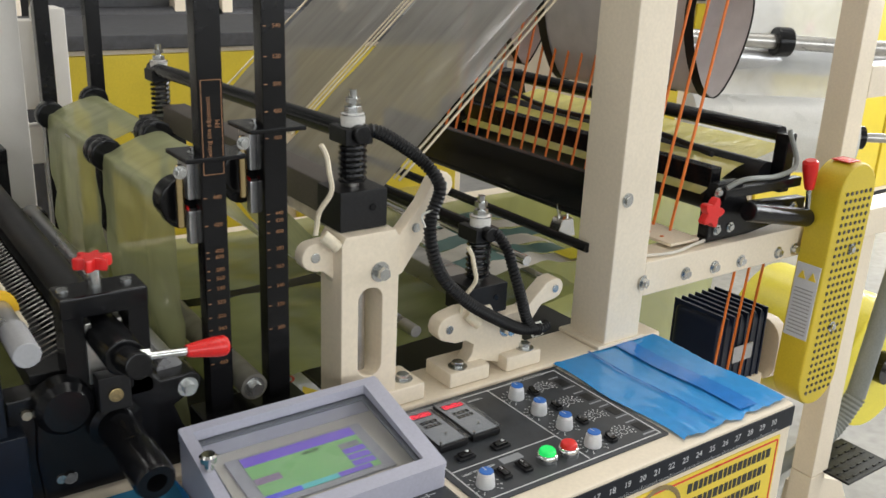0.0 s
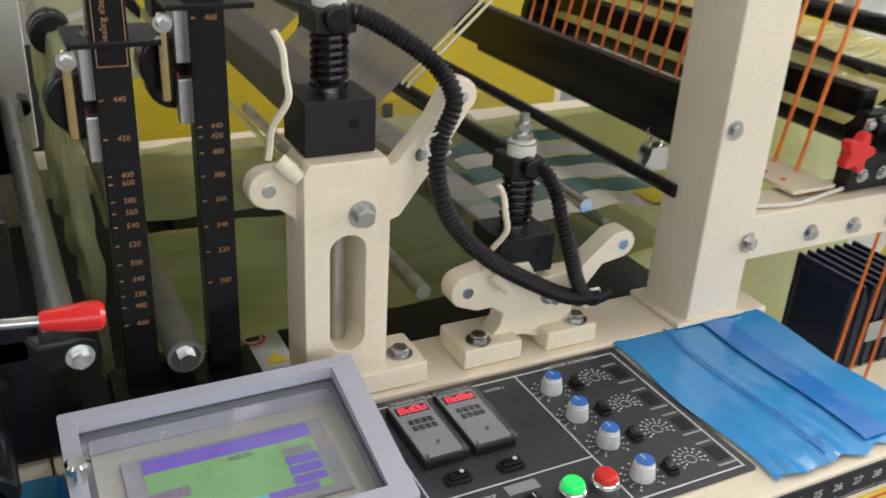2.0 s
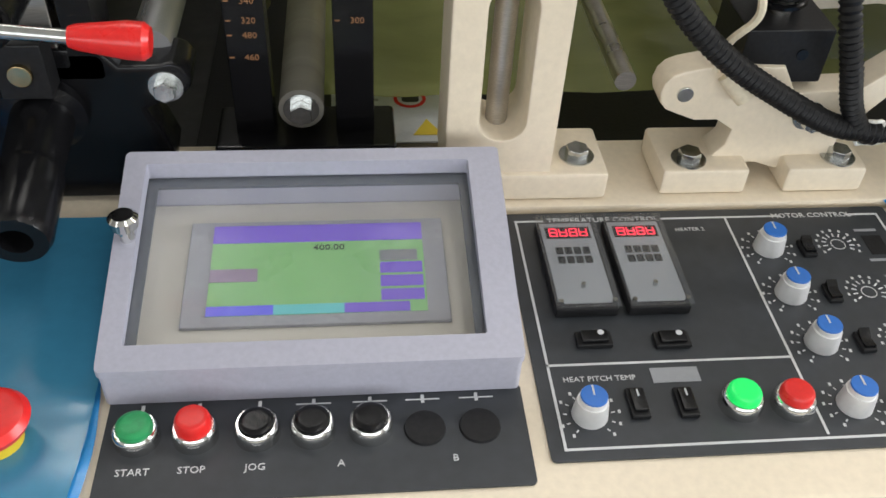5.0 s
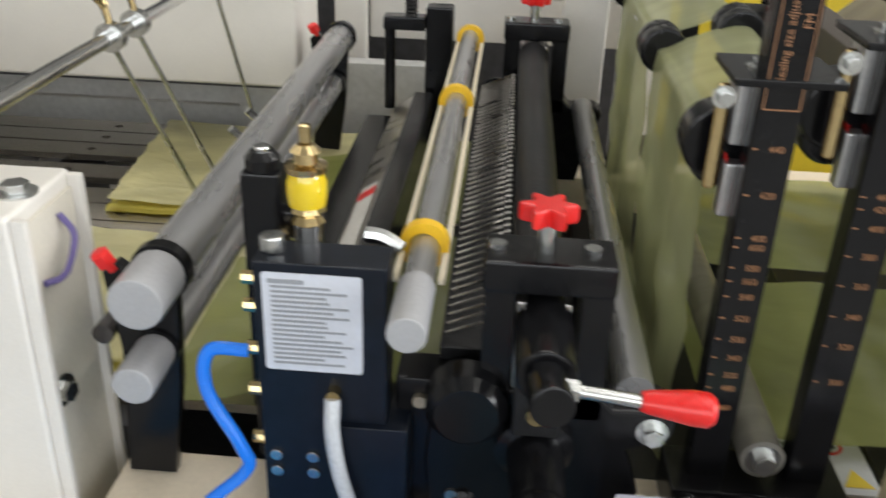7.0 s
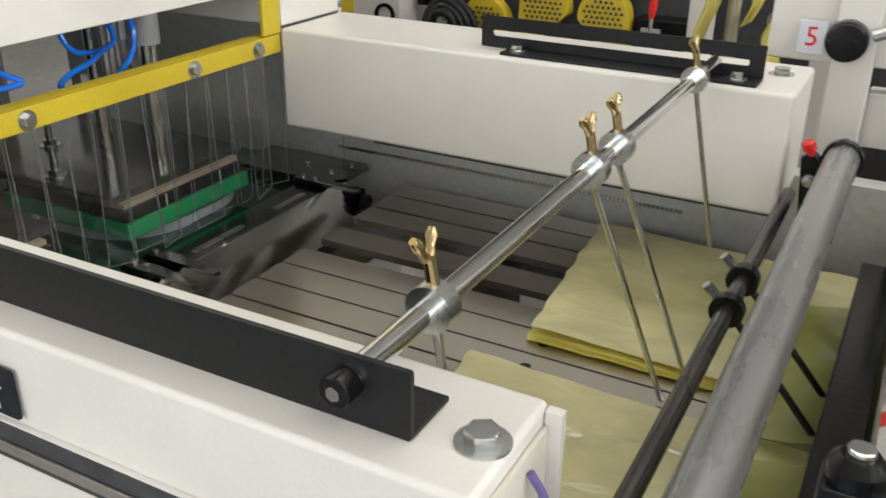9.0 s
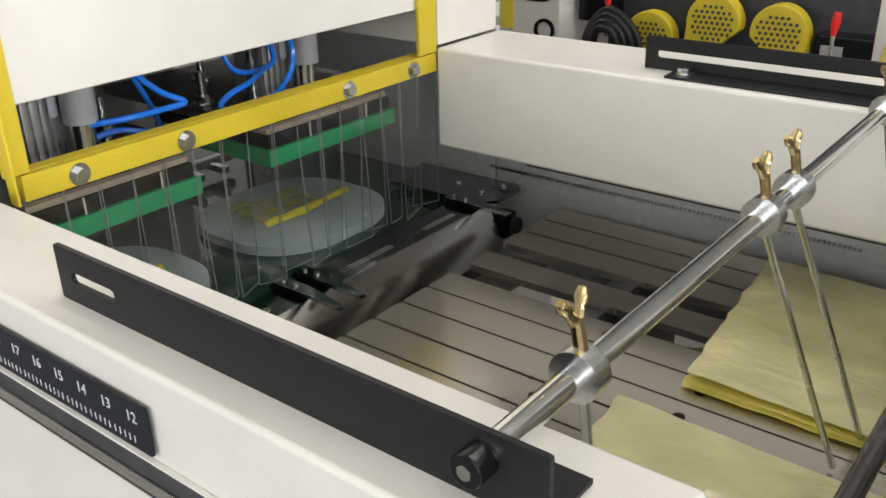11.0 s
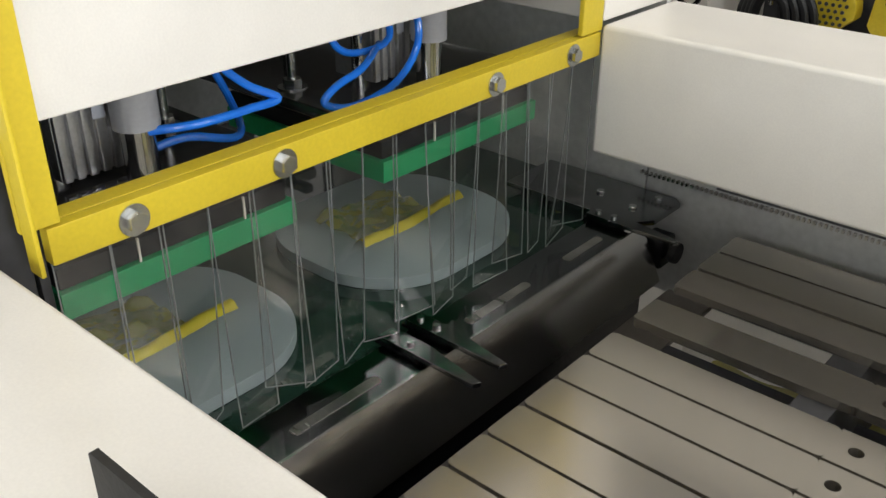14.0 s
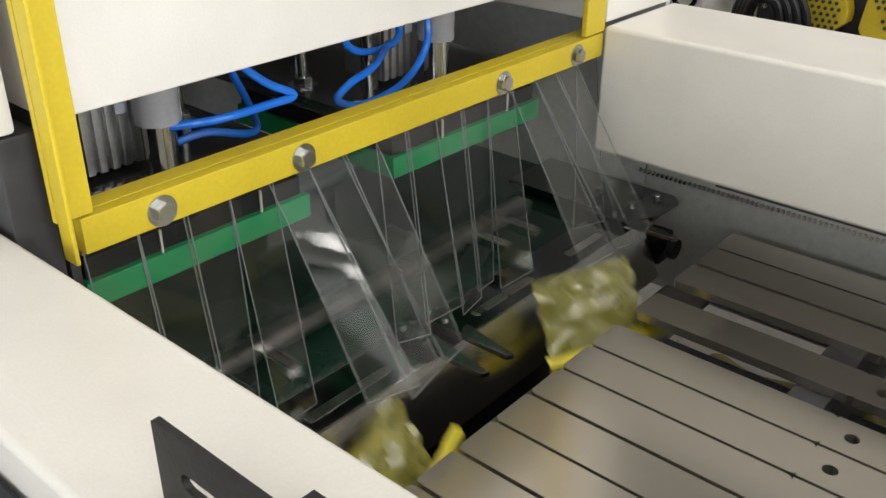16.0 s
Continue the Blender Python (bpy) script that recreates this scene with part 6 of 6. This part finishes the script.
cloth_loop(1.43, 1.485, 1.33, 1.56, 0.085, 0.15, "grey cloth tube with black binding, far one")
cloth_loop(1.40, 1.435, 1.66, 1.78, 0.055, 0.08, "small grey cloth tube with black binding")
# belt guard
gd2 = thing("belt_guard", (1.72, 0.93, 0.68), "yellow perforated belt guard", "belt guard")
stad = arc(1.676, 1.178, 0.064, -5, 185, 14) + arc(1.660, 0.778, 0.068, 185, 355, 14)
part("cover", prism(stad, "y", 0.930, 0.996, 0.006), YELLOW, gd2)
dots = bmesh.new()
for i in range(6):
    for j in range(28):
        z = 0.745 + j * 0.0162
        x = 1.663 + (z - 0.745) * 0.035 + (i - 2.5) * 0.0165
        rod((x, 0.9285, z), (x, 0.9296, z), 0.0045, n=6, bm=dots)
part("perforation", dots, MACHGREY, gd2)["kind"] = "stuff"
lean = lambda z: 1.592 + (z - 0.778) * 0.05 - 0.0015
part("caution_label", prism([(lean(0.87), 0.87), (lean(1.03), 1.03), (lean(1.03) + 0.002, 1.03), (lean(0.87) + 0.002, 0.87)], "y", 0.936, 0.990, 0), PAPER, gd2, "grey caution label", smooth=False)
for k in range(13):
    z = 0.880 + k * 0.008
    part("label_line", box(lean(z) - 0.0012, lean(z) + 0.001, 0.942, 0.984, z - 0.001, z + 0.001, 0), GREYPLATE, gd2)
for y in (0.950, 0.974):
    part("warning_mark", prism([(y - 0.009, 0.998), (y + 0.009, 0.998), (y, 1.015)], "x", lean(1.006) - 0.002, lean(1.006) + 0.0005, 0), YLABEL, gd2)
part("red_mark", box(1.650, 1.690, 0.945, 0.985, 1.2415, 1.2435, 0), RED, gd2)
for x, z in ((1.690, 1.060), (1.672, 0.890)):
    part("bolt", hexbolt((x, 0.93, z), (0, -1, 0), 0.008, 0.006), ZINC, gd2)
MOTORBLUE = material("motor_navy_paint", (0.007, 0.014, 0.038), 0.35, grain=0.1, stain=0.2)
mo = thing("drive_motor", (1.35, 1.3, 0.62), "navy motor with cream flange", "motor")
part("body", box(1.575, 1.745, 1.125, 1.27, 0.665, 0.845, 0.02, seg=3), MOTORBLUE, mo)
for k in range(7):
    part("fin", box(1.585 + k * 0.024, 1.590 + k * 0.024, 1.122, 1.275, 0.675, 0.852, 0.001), MOTORBLUE, mo)
part("flange", prism(rounded(1.10, 1.26, 0.65, 0.81, 0.05), "x", 1.765, 1.80, 0.003), CREAM, mo)
part("name_plate", box(1.62, 1.69, 1.118, 1.1215, 0.735, 0.775, 0.001), ALU, mo)
part("stand", box(1.50, 1.75, 1.12, 1.26, 0.0, 0.68, 0.004), CREAM, mo)
yr = thing("yellow_film_roll", (2.0, 1.2, 0.7), "yellow plastic film roll on a shaft", "film roll")
part("roll", rod((2.30, 1.12, 0.56), (2.30, 1.5, 0.56), 0.185, bevel=0.01, n=40), YROLL, yr)
part("core", rod((2.30, 1.09, 0.56), (2.30, 1.13, 0.56), 0.045), BLACK, yr)
part("shaft", rod((2.30, 1.02, 0.56), (2.30, 1.6, 0.56), 0.012), STEEL, yr)
part("stand", box(2.26, 2.34, 1.52, 1.58, 0, 0.57, 0.003), CREAM, yr)
co = thing("conduit", (1.9, 0.95, 0), "grey flexible conduit bending down to the floor", "conduit")
part("pipe", tube([(2.17, 1.05, 1.0), (2.13, 1.05, 0.85), (2.10, 1.05, 0.70), (2.07, 1.05, 0.56)], 0.024, 14, 8), GREYHOSE, co)
part("sleeve", tube([(2.07, 1.05, 0.56), (2.02, 1.06, 0.49), (1.95, 1.06, 0.46)], 0.027, 14, 8, 0.003, pitch=0.012), GREYHOSE, co)
part("drop", tube([(1.95, 1.06, 0.46), (1.88, 1.15, 0.3), (1.88, 1.15, 0.0)], 0.02, 12, 6), GREYHOSE, co)
tp = thing("tread_plate_step", (2.05, 1.0, 0), "small black tread plate step on a cream leg", "step")
part("plate", box(1.95, 2.14, 0.96, 1.10, 0.385, 0.391, 0.001), BLACKMATT, tp)
for i in range(6):
    for j in range(5):
        part("stud", box(1.96 + i * 0.03, 1.975 + i * 0.03, 0.97 + j * 0.026, 0.976 + j * 0.026, 0.391, 0.394, 0.001), BLACKMATT, tp)
part("leg", box(1.90, 1.96, 1.03, 1.09, 0.0, 0.384, 0.003), CREAM, tp)
part("foot", prism([(1.93, 0.0), (2.24, 0.0), (2.24, 0.16), (2.19, 0.24), (2.05, 0.30), (1.97, 0.30)], "y", 1.10, 1.14, 0.004), CREAM, tp)
solo("floor_rail", rod((1.8, 1.3, 0.03), (4.2, 1.8, 0.03), 0.02), CHROME, "polished round steel floor rail", "rail")

# printed sheets lying on the web
ps = thing("striped_sheet_pile", (0.95, 1.28, 1.05), "folded sheets with white and teal stripes", "sheet pile")
for k in range(6):
    y0 = 1.12 + k * 0.052
    part("stripe", sheet(lambda u, v: Vector((0.86 + 0.26 * u + 0.10 * (k * 0.1), y0 + 0.052 * v, 1.075 + 0.012 * math.sin(math.pi * u) + wob(u * 3, y0 * 6, 0, 2, 0.008))), 16, 4), TEAL if k % 2 else WHITEPLASTIC, ps)
part("yellow_corner", sheet(lambda u, v: Vector((1.08 + 0.05 * u, 1.12 + 0.05 * v, 1.082)), 4, 4), YROLL, ps)
cl = thing("spring_clip", (1.20, 1.28, 1.06), "steel spring clip holding the sheets", "clip")
part("jaw", prism([(1.18, 1.06), (1.235, 1.06), (1.225, 1.10), (1.195, 1.10)], "y", 1.27, 1.30, 0.002), CHROME, cl)
for x in (1.198, 1.222):
    part("handle", tube([(x, 1.285, 1.10), (x - 0.006, 1.285, 1.125), (x, 1.285, 1.14), (x + 0.006, 1.285, 1.125), (x, 1.285, 1.10)], 0.002, 6, 4), CHROME, cl)
solo("sheet_shelf", box(0.88, 1.24, 1.11, 1.80, 1.035, 1.045, 0.002), GLASS, "clear shelf plate under the sheets", "shelf")
for x in (0.92, 1.06, 1.2):
    solo("cross_shaft", rod((x, 1.06, 1.125), (x, 1.85, 1.125), 0.009), BLACK if x > 1 else CHROME, "slim cross shaft above the web", "shaft", "cross shafts")

# ---- neighbouring machines and hall beyond ----
def cabinet_block(x0, x1, y0, y1, h, label):
    t = thing("machine_cabinet", ((x0 + x1) / 2, (y0 + y1) / 2, 0), label, "machine cabinet", "yellow cabinets")
    part("case", box(x0, x1, y0, y1, 0, h, 0.01), CREAM, t)
    n = max(2, int((x1 - x0) / 0.7))
    w = (x1 - x0) / n
    for k in range(n):
        d = part("door", box(x0 + k * w + 0.04, x0 + (k + 1) * w - 0.04, y0 - 0.02, y0 - 0.001, 0.12, h - 0.015, 0.006), YELLOW, t, "yellow steel door")
        part("handle", box(x0 + k * w + 0.08, x0 + k * w + 0.11, y0 - 0.035, y0 - 0.02, h * 0.45, h * 0.6, 0.004), BLACK, d)
        part("warning_mark", prism([(x0 + (k + 0.5) * w - 0.05, h - 0.28), (x0 + (k + 0.5) * w + 0.05, h - 0.28), (x0 + (k + 0.5) * w, h - 0.19)], "y", y0 - 0.0235, y0 - 0.0205, 0), YLABEL, d)
    part("top_plate", box(x0 - 0.02, x1 + 0.02, y0 - 0.03, y1, h, h + 0.04, 0.004), MACHGREY, t)
    return t


cabinet_block(0.50, 1.95, 2.62, 3.2, 1.30, "cream machine cabinet with yellow doors")
cabinet_block(3.6, 6.4, 3.6, 4.4, 1.35, "cream machine cabinet with yellow doors")
web("film_web", lambda u, v: Vector((1.20 + 1.3 * u, 1.84 + 0.02 * math.sin(7 * u), 0.25 + 0.72 * v)), FILM, "pale green film hanging below the rail", 20, 12)
for k, (x, y, h) in enumerate(((0.6, 5.6, 2.0), (1.6, 5.8, 1.8), (2.7, 5.7, 2.2))):
    m = thing("distant_machine", (x, y, 0), "dark distant machine with rollers", "machine", "distant machines")
    part("frame", box(x - 0.4, x + 0.4, y, y + 0.5, 0, h * 0.75, 0.02), MACHGREY, m)
    for i in range(5):
        part("roller", rod((x - 0.45, y - 0.05, 0.9 + 0.2 * i), (x + 0.45, y - 0.05, 0.9 + 0.2 * i), 0.05 + 0.01 * (i % 2)), (STEEL, MACHGREY, WROLL, BLACK, MACHGREY)[i], m)
    part("post", box(x - 0.45, x - 0.38, y - 0.1, y, 0, h, 0.005), CREAM, m)
    part("post", box(x + 0.38, x + 0.45, y - 0.1, y, 0, h, 0.005), CREAM, m)
# white film roll and rollers by the unwinder
wr = thing("white_film_roll", (3.4, 2.3, 0.6), "large white film roll on the unwinder", "film roll")
part("roll", rod((3.05, 2.5, 0.90), (3.60, 2.1, 0.90), 0.16, n=40, bevel=0.01), WROLL, wr)
part("core", rod((3.60, 2.1, 0.90), (3.66, 2.056, 0.90), 0.05), BLACK, wr)
part("shaft", rod((3.0, 2.54, 0.90), (4.1, 1.74, 0.90), 0.02), STEEL, wr)
part("stand", box(3.95, 4.05, 1.78, 1.88, 0, 0.95, 0.004), CREAM, wr)
web("film_web", lambda u, v: Vector((3.05 + 0.55 * v + 0.05 * u, 2.5 - 0.4 * v, 1.02 + 0.75 * u)), FILMW, "white film rising from its roll", 16, 10)
idr = thing("upper_idler", (3.4, 2.2, 1.2), "steel idler roller with black collar and frame", "roller")
part("roller", rod((2.9, 2.5, 1.30), (4.3, 1.75, 1.25), 0.03), STEEL, idr)
part("collar", rod((3.28, 2.297, 1.287), (3.34, 2.265, 1.285), 0.06, bevel=0.008), BLACK, idr)
part("wide_roller", rod((2.9, 2.6, 1.22), (4.3, 1.85, 1.18), 0.06), ALU, idr)
part("upright", box(4.12, 4.25, 1.72, 1.85, 0, 2.2, 0.006), CREAM, idr)
gb = thing("yellow_cabinet", (5.6, 3.4, 0), "yellow machine cabinet with warning mark behind the unwinder", "cabinet")
part("body", box(4.6, 6.6, 3.22, 3.7, 0.08, 1.75, 0.01), CREAM, gb)
part("base", box(4.65, 6.55, 3.26, 3.68, 0.0, 0.078, 0.004), BLACKMATT, gb)
for x in (4.62, 5.29, 5.96):
    dr = part("door", box(x, x + 0.64, 3.195, 3.218, 0.12, 1.70, 0.006), YELLOW, gb, "yellow door panel")
    part("handle", box(x + 0.57, x + 0.60, 3.175, 3.194, 0.90, 1.02, 0.004), BLACK, dr)
part("warning_mark", prism([(4.85, 1.20), (4.93, 1.20), (4.89, 1.27)], "y", 3.192, 3.1945, 0), RED, gb)
# white frame with number plates behind the bearing stands
wf = thing("numbered_frame", (0.2, 2.3, 0.6), "white machine frame with numbered plates and black knobs", "machine frame")
part("top_beam", box(-0.26, 0.47, 2.20, 2.26, 1.222, 1.42, 0.005), WHITE, wf)
part("lower_beam", box(-0.10, 0.47, 2.22, 2.27, 1.09, 1.180, 0.005), WHITE, wf)
part("post", box(-0.160, -0.098, 2.165, 2.198, 0, 1.6, 0.005), WHITE, wf)
part("post", box(0.42, 0.48, 2.16, 2.24, 0, 1.45, 0.005), WHITE, wf)
part("dark_infill", box(-0.15, 0.47, 2.40, 2.42, 0.3, 1.26, 0.002), MACHGREY, wf)
for x, n in ((-0.190, "5"), (0.010, "11"), (0.214, "8")):
    pl = part("number_plate", box(x - 0.02, x + 0.02, 2.155, 2.159, 1.243, 1.293, 0.001), PAPER, wf, "white plate with a red number")
    lettering("number", n, FRONT(x, 2.154, 1.268), 0.042, RED, pl)
    k = part("knob", rod((x + 0.050, 2.14, 1.268), (x + 0.050, 2.20, 1.268), 0.031, bevel=0.006), BLACK, wf, "black round knob")
    part("knob_screw", rod((x + 0.085, 2.15, 1.28), (x + 0.11, 2.15, 1.29), 0.010, n=10), ZINC, k)
# machine behind the far cover
bm_ = thing("rear_machine", (-0.9, 2.9, 0), "cream rear machine with yellow perforated guards", "machine")
part("case", box(-1.6, -0.2, 2.75, 3.3, 0, 1.12, 0.01), WHITE, bm_)
part("dark_bay", box(-1.13, -0.25, 2.74, 2.752, 0.9, 1.40, 0.004), MACHGREY, bm_)
part("back_panel", box(-1.6, -0.2, 3.2, 3.3, 1.12, 2.0, 0.01), MACHGREY, bm_)
for x, z in ((-0.835, 1.175), (-0.690, 1.165), (-0.985, 1.125)):
    g = part("round_guard", prism(arc(x, z, 0.062, -10, 190, 18) + arc(x + (0.030 if x > -0.8 else -0.035), z - 0.055, 0.034, 200, 340, 10), "y", 2.66, 2.70, 0.006), YELLOW, bm_, "yellow perforated guard")
    dots = bmesh.new()
    for i in range(-4, 5):
        for j in range(-5, 5):
            u, v = i * 0.0125 + (0.00625 if j % 2 else 0), j * 0.0115
            if u * u + v * v < 0.046 ** 2 or (v < 0 and abs(u) < 0.03):
                rod((x + u, 2.6575, z + v), (x + u, 2.6595, z + v), 0.0038, n=6, bm=dots)
    part("perforation", dots, MACHGREY, g)["kind"] = "stuff"
for k in range(4):
    d = 0.012 * k
    part("black_hose", tube([(-1.12 + d, 2.62 - d, 1.02), (-1.11 + d, 2.60 - d, 1.13), (-1.05, 2.59 - d, 1.195 - d), (-0.985 - d, 2.60 - d, 1.14), (-0.975 - d, 2.62 - d, 1.02)], 0.010, 10, 8), RUBBER, bm_)
for x, z in ((-1.065, 1.20), (-0.565, 1.19)):
    part("lever_stem", rod((x, 2.61, z - 0.07), (x, 2.61, z), 0.004, n=10), ZINC, bm_)
    part("red_lever", lathe((x, 2.61, z - 0.005), (x + 0.003, 2.61, z + 0.04), [(0, 0.005), (0.6, 0.009), (1, 0.007)], 14), RED, bm_)
part("switch_box", box(-0.62, -0.50, 2.68, 2.74, 1.08, 1.17, 0.004), BLACK, bm_)
part("switch_plate", box(-0.605, -0.56, 2.676, 2.679, 1.11, 1.15, 0.001), ALU, bm_)
part("ledge", box(-0.95, -0.46, 2.60, 2.66, 1.03, 1.085, 0.003), WHITE, bm_)
part("white_post", box(-0.49, -0.445, 2.62, 2.68, 0, 1.6, 0.003), WHITE, bm_)
part("terminal_box", box(-1.17, -1.09, 2.66, 2.74, 1.15, 1.32, 0.004), BLACK, bm_)
ins = thing("instrument_case", (-1.27, 2.66, 1.12), "white instrument case with yellow caution label", "instrument case")
part("case", box(-1.36, -1.185, 2.60, 2.745, 1.05, 1.225, 0.004), WHITE, ins)
part("blue_lid", box(-1.385, -1.185, 2.595, 2.745, 1.226, 1.24, 0.003), BLUEFILM, ins, "blue lid")
part("caution_label", box(-1.352, -1.315, 2.597, 2.60, 1.125, 1.205, 0), YLABEL, ins)
part("handle", tube([(-1.265, 2.60, 1.205), (-1.265, 2.575, 1.205), (-1.215, 2.575, 1.205), (-1.215, 2.60, 1.205)], 0.005, 8, 4), BLACK, ins)
part("fan", ring_prism(arc(-1.225, 1.13, 0.028, 0, 345, 23), arc(-1.225, 1.13, 0.02, 0, 345, 23), "y", 2.594, 2.60), BLACK, ins)
part("support", box(-1.38, -1.19, 2.61, 2.745, 0.0, 1.049, 0.004), WHITE, ins)
ff = thing("hanging_film_roll", (-0.2, 2.5, 0.9), "yellow-green film running over rear rollers", "film roll")
part("roller", rod((-0.30, 2.55, 1.30), (0.1, 2.95, 1.36), 0.02), STEEL, ff)
part("roller", rod((-0.30, 2.50, 1.22), (0.1, 2.9, 1.28), 0.02), STEEL, ff)
for a, w, z0, h in ((-0.435, 0.045, 1.14, 0.3), (-0.345, 0.03, 1.22, 0.2), (-0.30, 0.035, 1.12, 0.16)):
    part("drape", sheet(lambda u, v: Vector((a + w * u * (0.4 + 0.6 * v) + 0.01 * math.sin(9 * v + 20 * a), 2.46 + 0.03 * math.sin(5 * u + 9 * a), z0 + h * v)), 10, 14), FILMY, ff, "torn yellow-green film")
part("post", rod((-0.375, 2.50, 0.0), (-0.375, 2.50, 1.5), 0.013), STEEL, ff, "bright steel post")
# left rear: white posts and uprights beyond the film
lf = thing("rear_machine_posts", (0.3, 2.0, 0), "white rear posts with black uprights", "machine frame")
part("post", box(0.27, 0.345, 1.97, 2.03, 0.956, 2.0, 0.004), WHITE, lf)
for x in (0.375, 0.47):
    part("upright", box(x - 0.014, x + 0.014, 1.90, 1.93, 0.956, 1.9, 0.002), BLACK, lf, "black upright")

# ---- motion ----
def motions():
    low = -0.150
    for d in DIES:
        b = BASE[d.name]
        at = lambda dz: Matrix.Translation(b + Vector((0, 0, dz)))
        walk(d, [(0, at(low)), (8.9, at(low)), (9.2, at(low * 0.9)), (9.5, at(low * 0.71)), (9.8, at(low * 0.45)), (10.0, at(low * 0.25)), (10.2, at(low * 0.09)), (10.5, at(0)), (16, at(0))])
    for k, o in enumerate(CUTS):
        b = BASE[o.name]
        at = lambda dx, dz, ry, rz: Matrix.Translation(b + Vector((dx, (0.06 if k == 0 else -0.10) * max(0.0, dx - 0.1), dz))) @ pose(0, 0, 0, 0, ry, rz if k == 0 else -rz)
        walk(o, [(0, at(0, 0, 0, 0)), (15.6, at(0, 0, 0, 0)), (15.7, at(0.02, 0.002, 0, 2)), (15.8, at(0.12, 0.03, 15, 8)), (15.9, at(0.27, 0.03, 35, 12)), (16.0, at(0.37, -0.015, 60, 20))])
    for p in PADS:
        b = BASE[p.name]
        at = lambda dx: Matrix.Translation(b + Vector((dx, 0, 0)))
        walk(p, [(0, at(0)), (15.7, at(0)), (15.8, at(-0.03)), (15.9, at(-0.14)), (16.0, at(-0.33))])
    # the machine beats twice a second until it stops: sealing heads, knife and cloth tubes
    def beat(ob, rest, stroke):
        rows = [(0.125 * k, rest + stroke * (0, 0.5, 1, 0.5)[k % 4]) for k in range(77)] + [(16, rest)]
        walk(ob, [(t, Matrix.Translation(BASE[ob.name] + Vector((0, 0, dz)))) for t, dz in rows])
    for ob in (oil, knife):
        beat(ob, -0.070, 0.068)
    for ob in HIGH_HEAD:
        beat(ob, 0.0, 0.048)
    for ob in LOW_HEAD:
        beat(ob, 0.0, 0.036)
    beat(hose, 0.0, 0.03)
    for ob in CLOTHS:
        beat(ob, 0.0, -0.045)
    b = BASE[ej.name]
    at = lambda dx, dz: Matrix.Translation(b + Vector((dx, 0, dz)))
    walk(ej, [(0, at(0, 0)), (15.6, at(0, 0)), (15.7, at(0.03, 0)), (15.8, at(0.17, 0.012)), (15.9, at(0.32, 0.012)), (16.0, at(0.44, 0.012))])
    for k, s in enumerate(STRIPS):
        b = BASE[s.name]
        big = 1.0 if k in (4, 5, 6, 12, 13, 14) else 0.25
        at = lambda a: Matrix.Translation(b) @ pose(0, 0, 0, 0, a, 0)
        walk(s, [(0, at(0)), (15.7, at(0)), (15.8, at(-5 * big)), (15.9, at(-20 * big)), (16.0, at(-34 * big))])


motions()
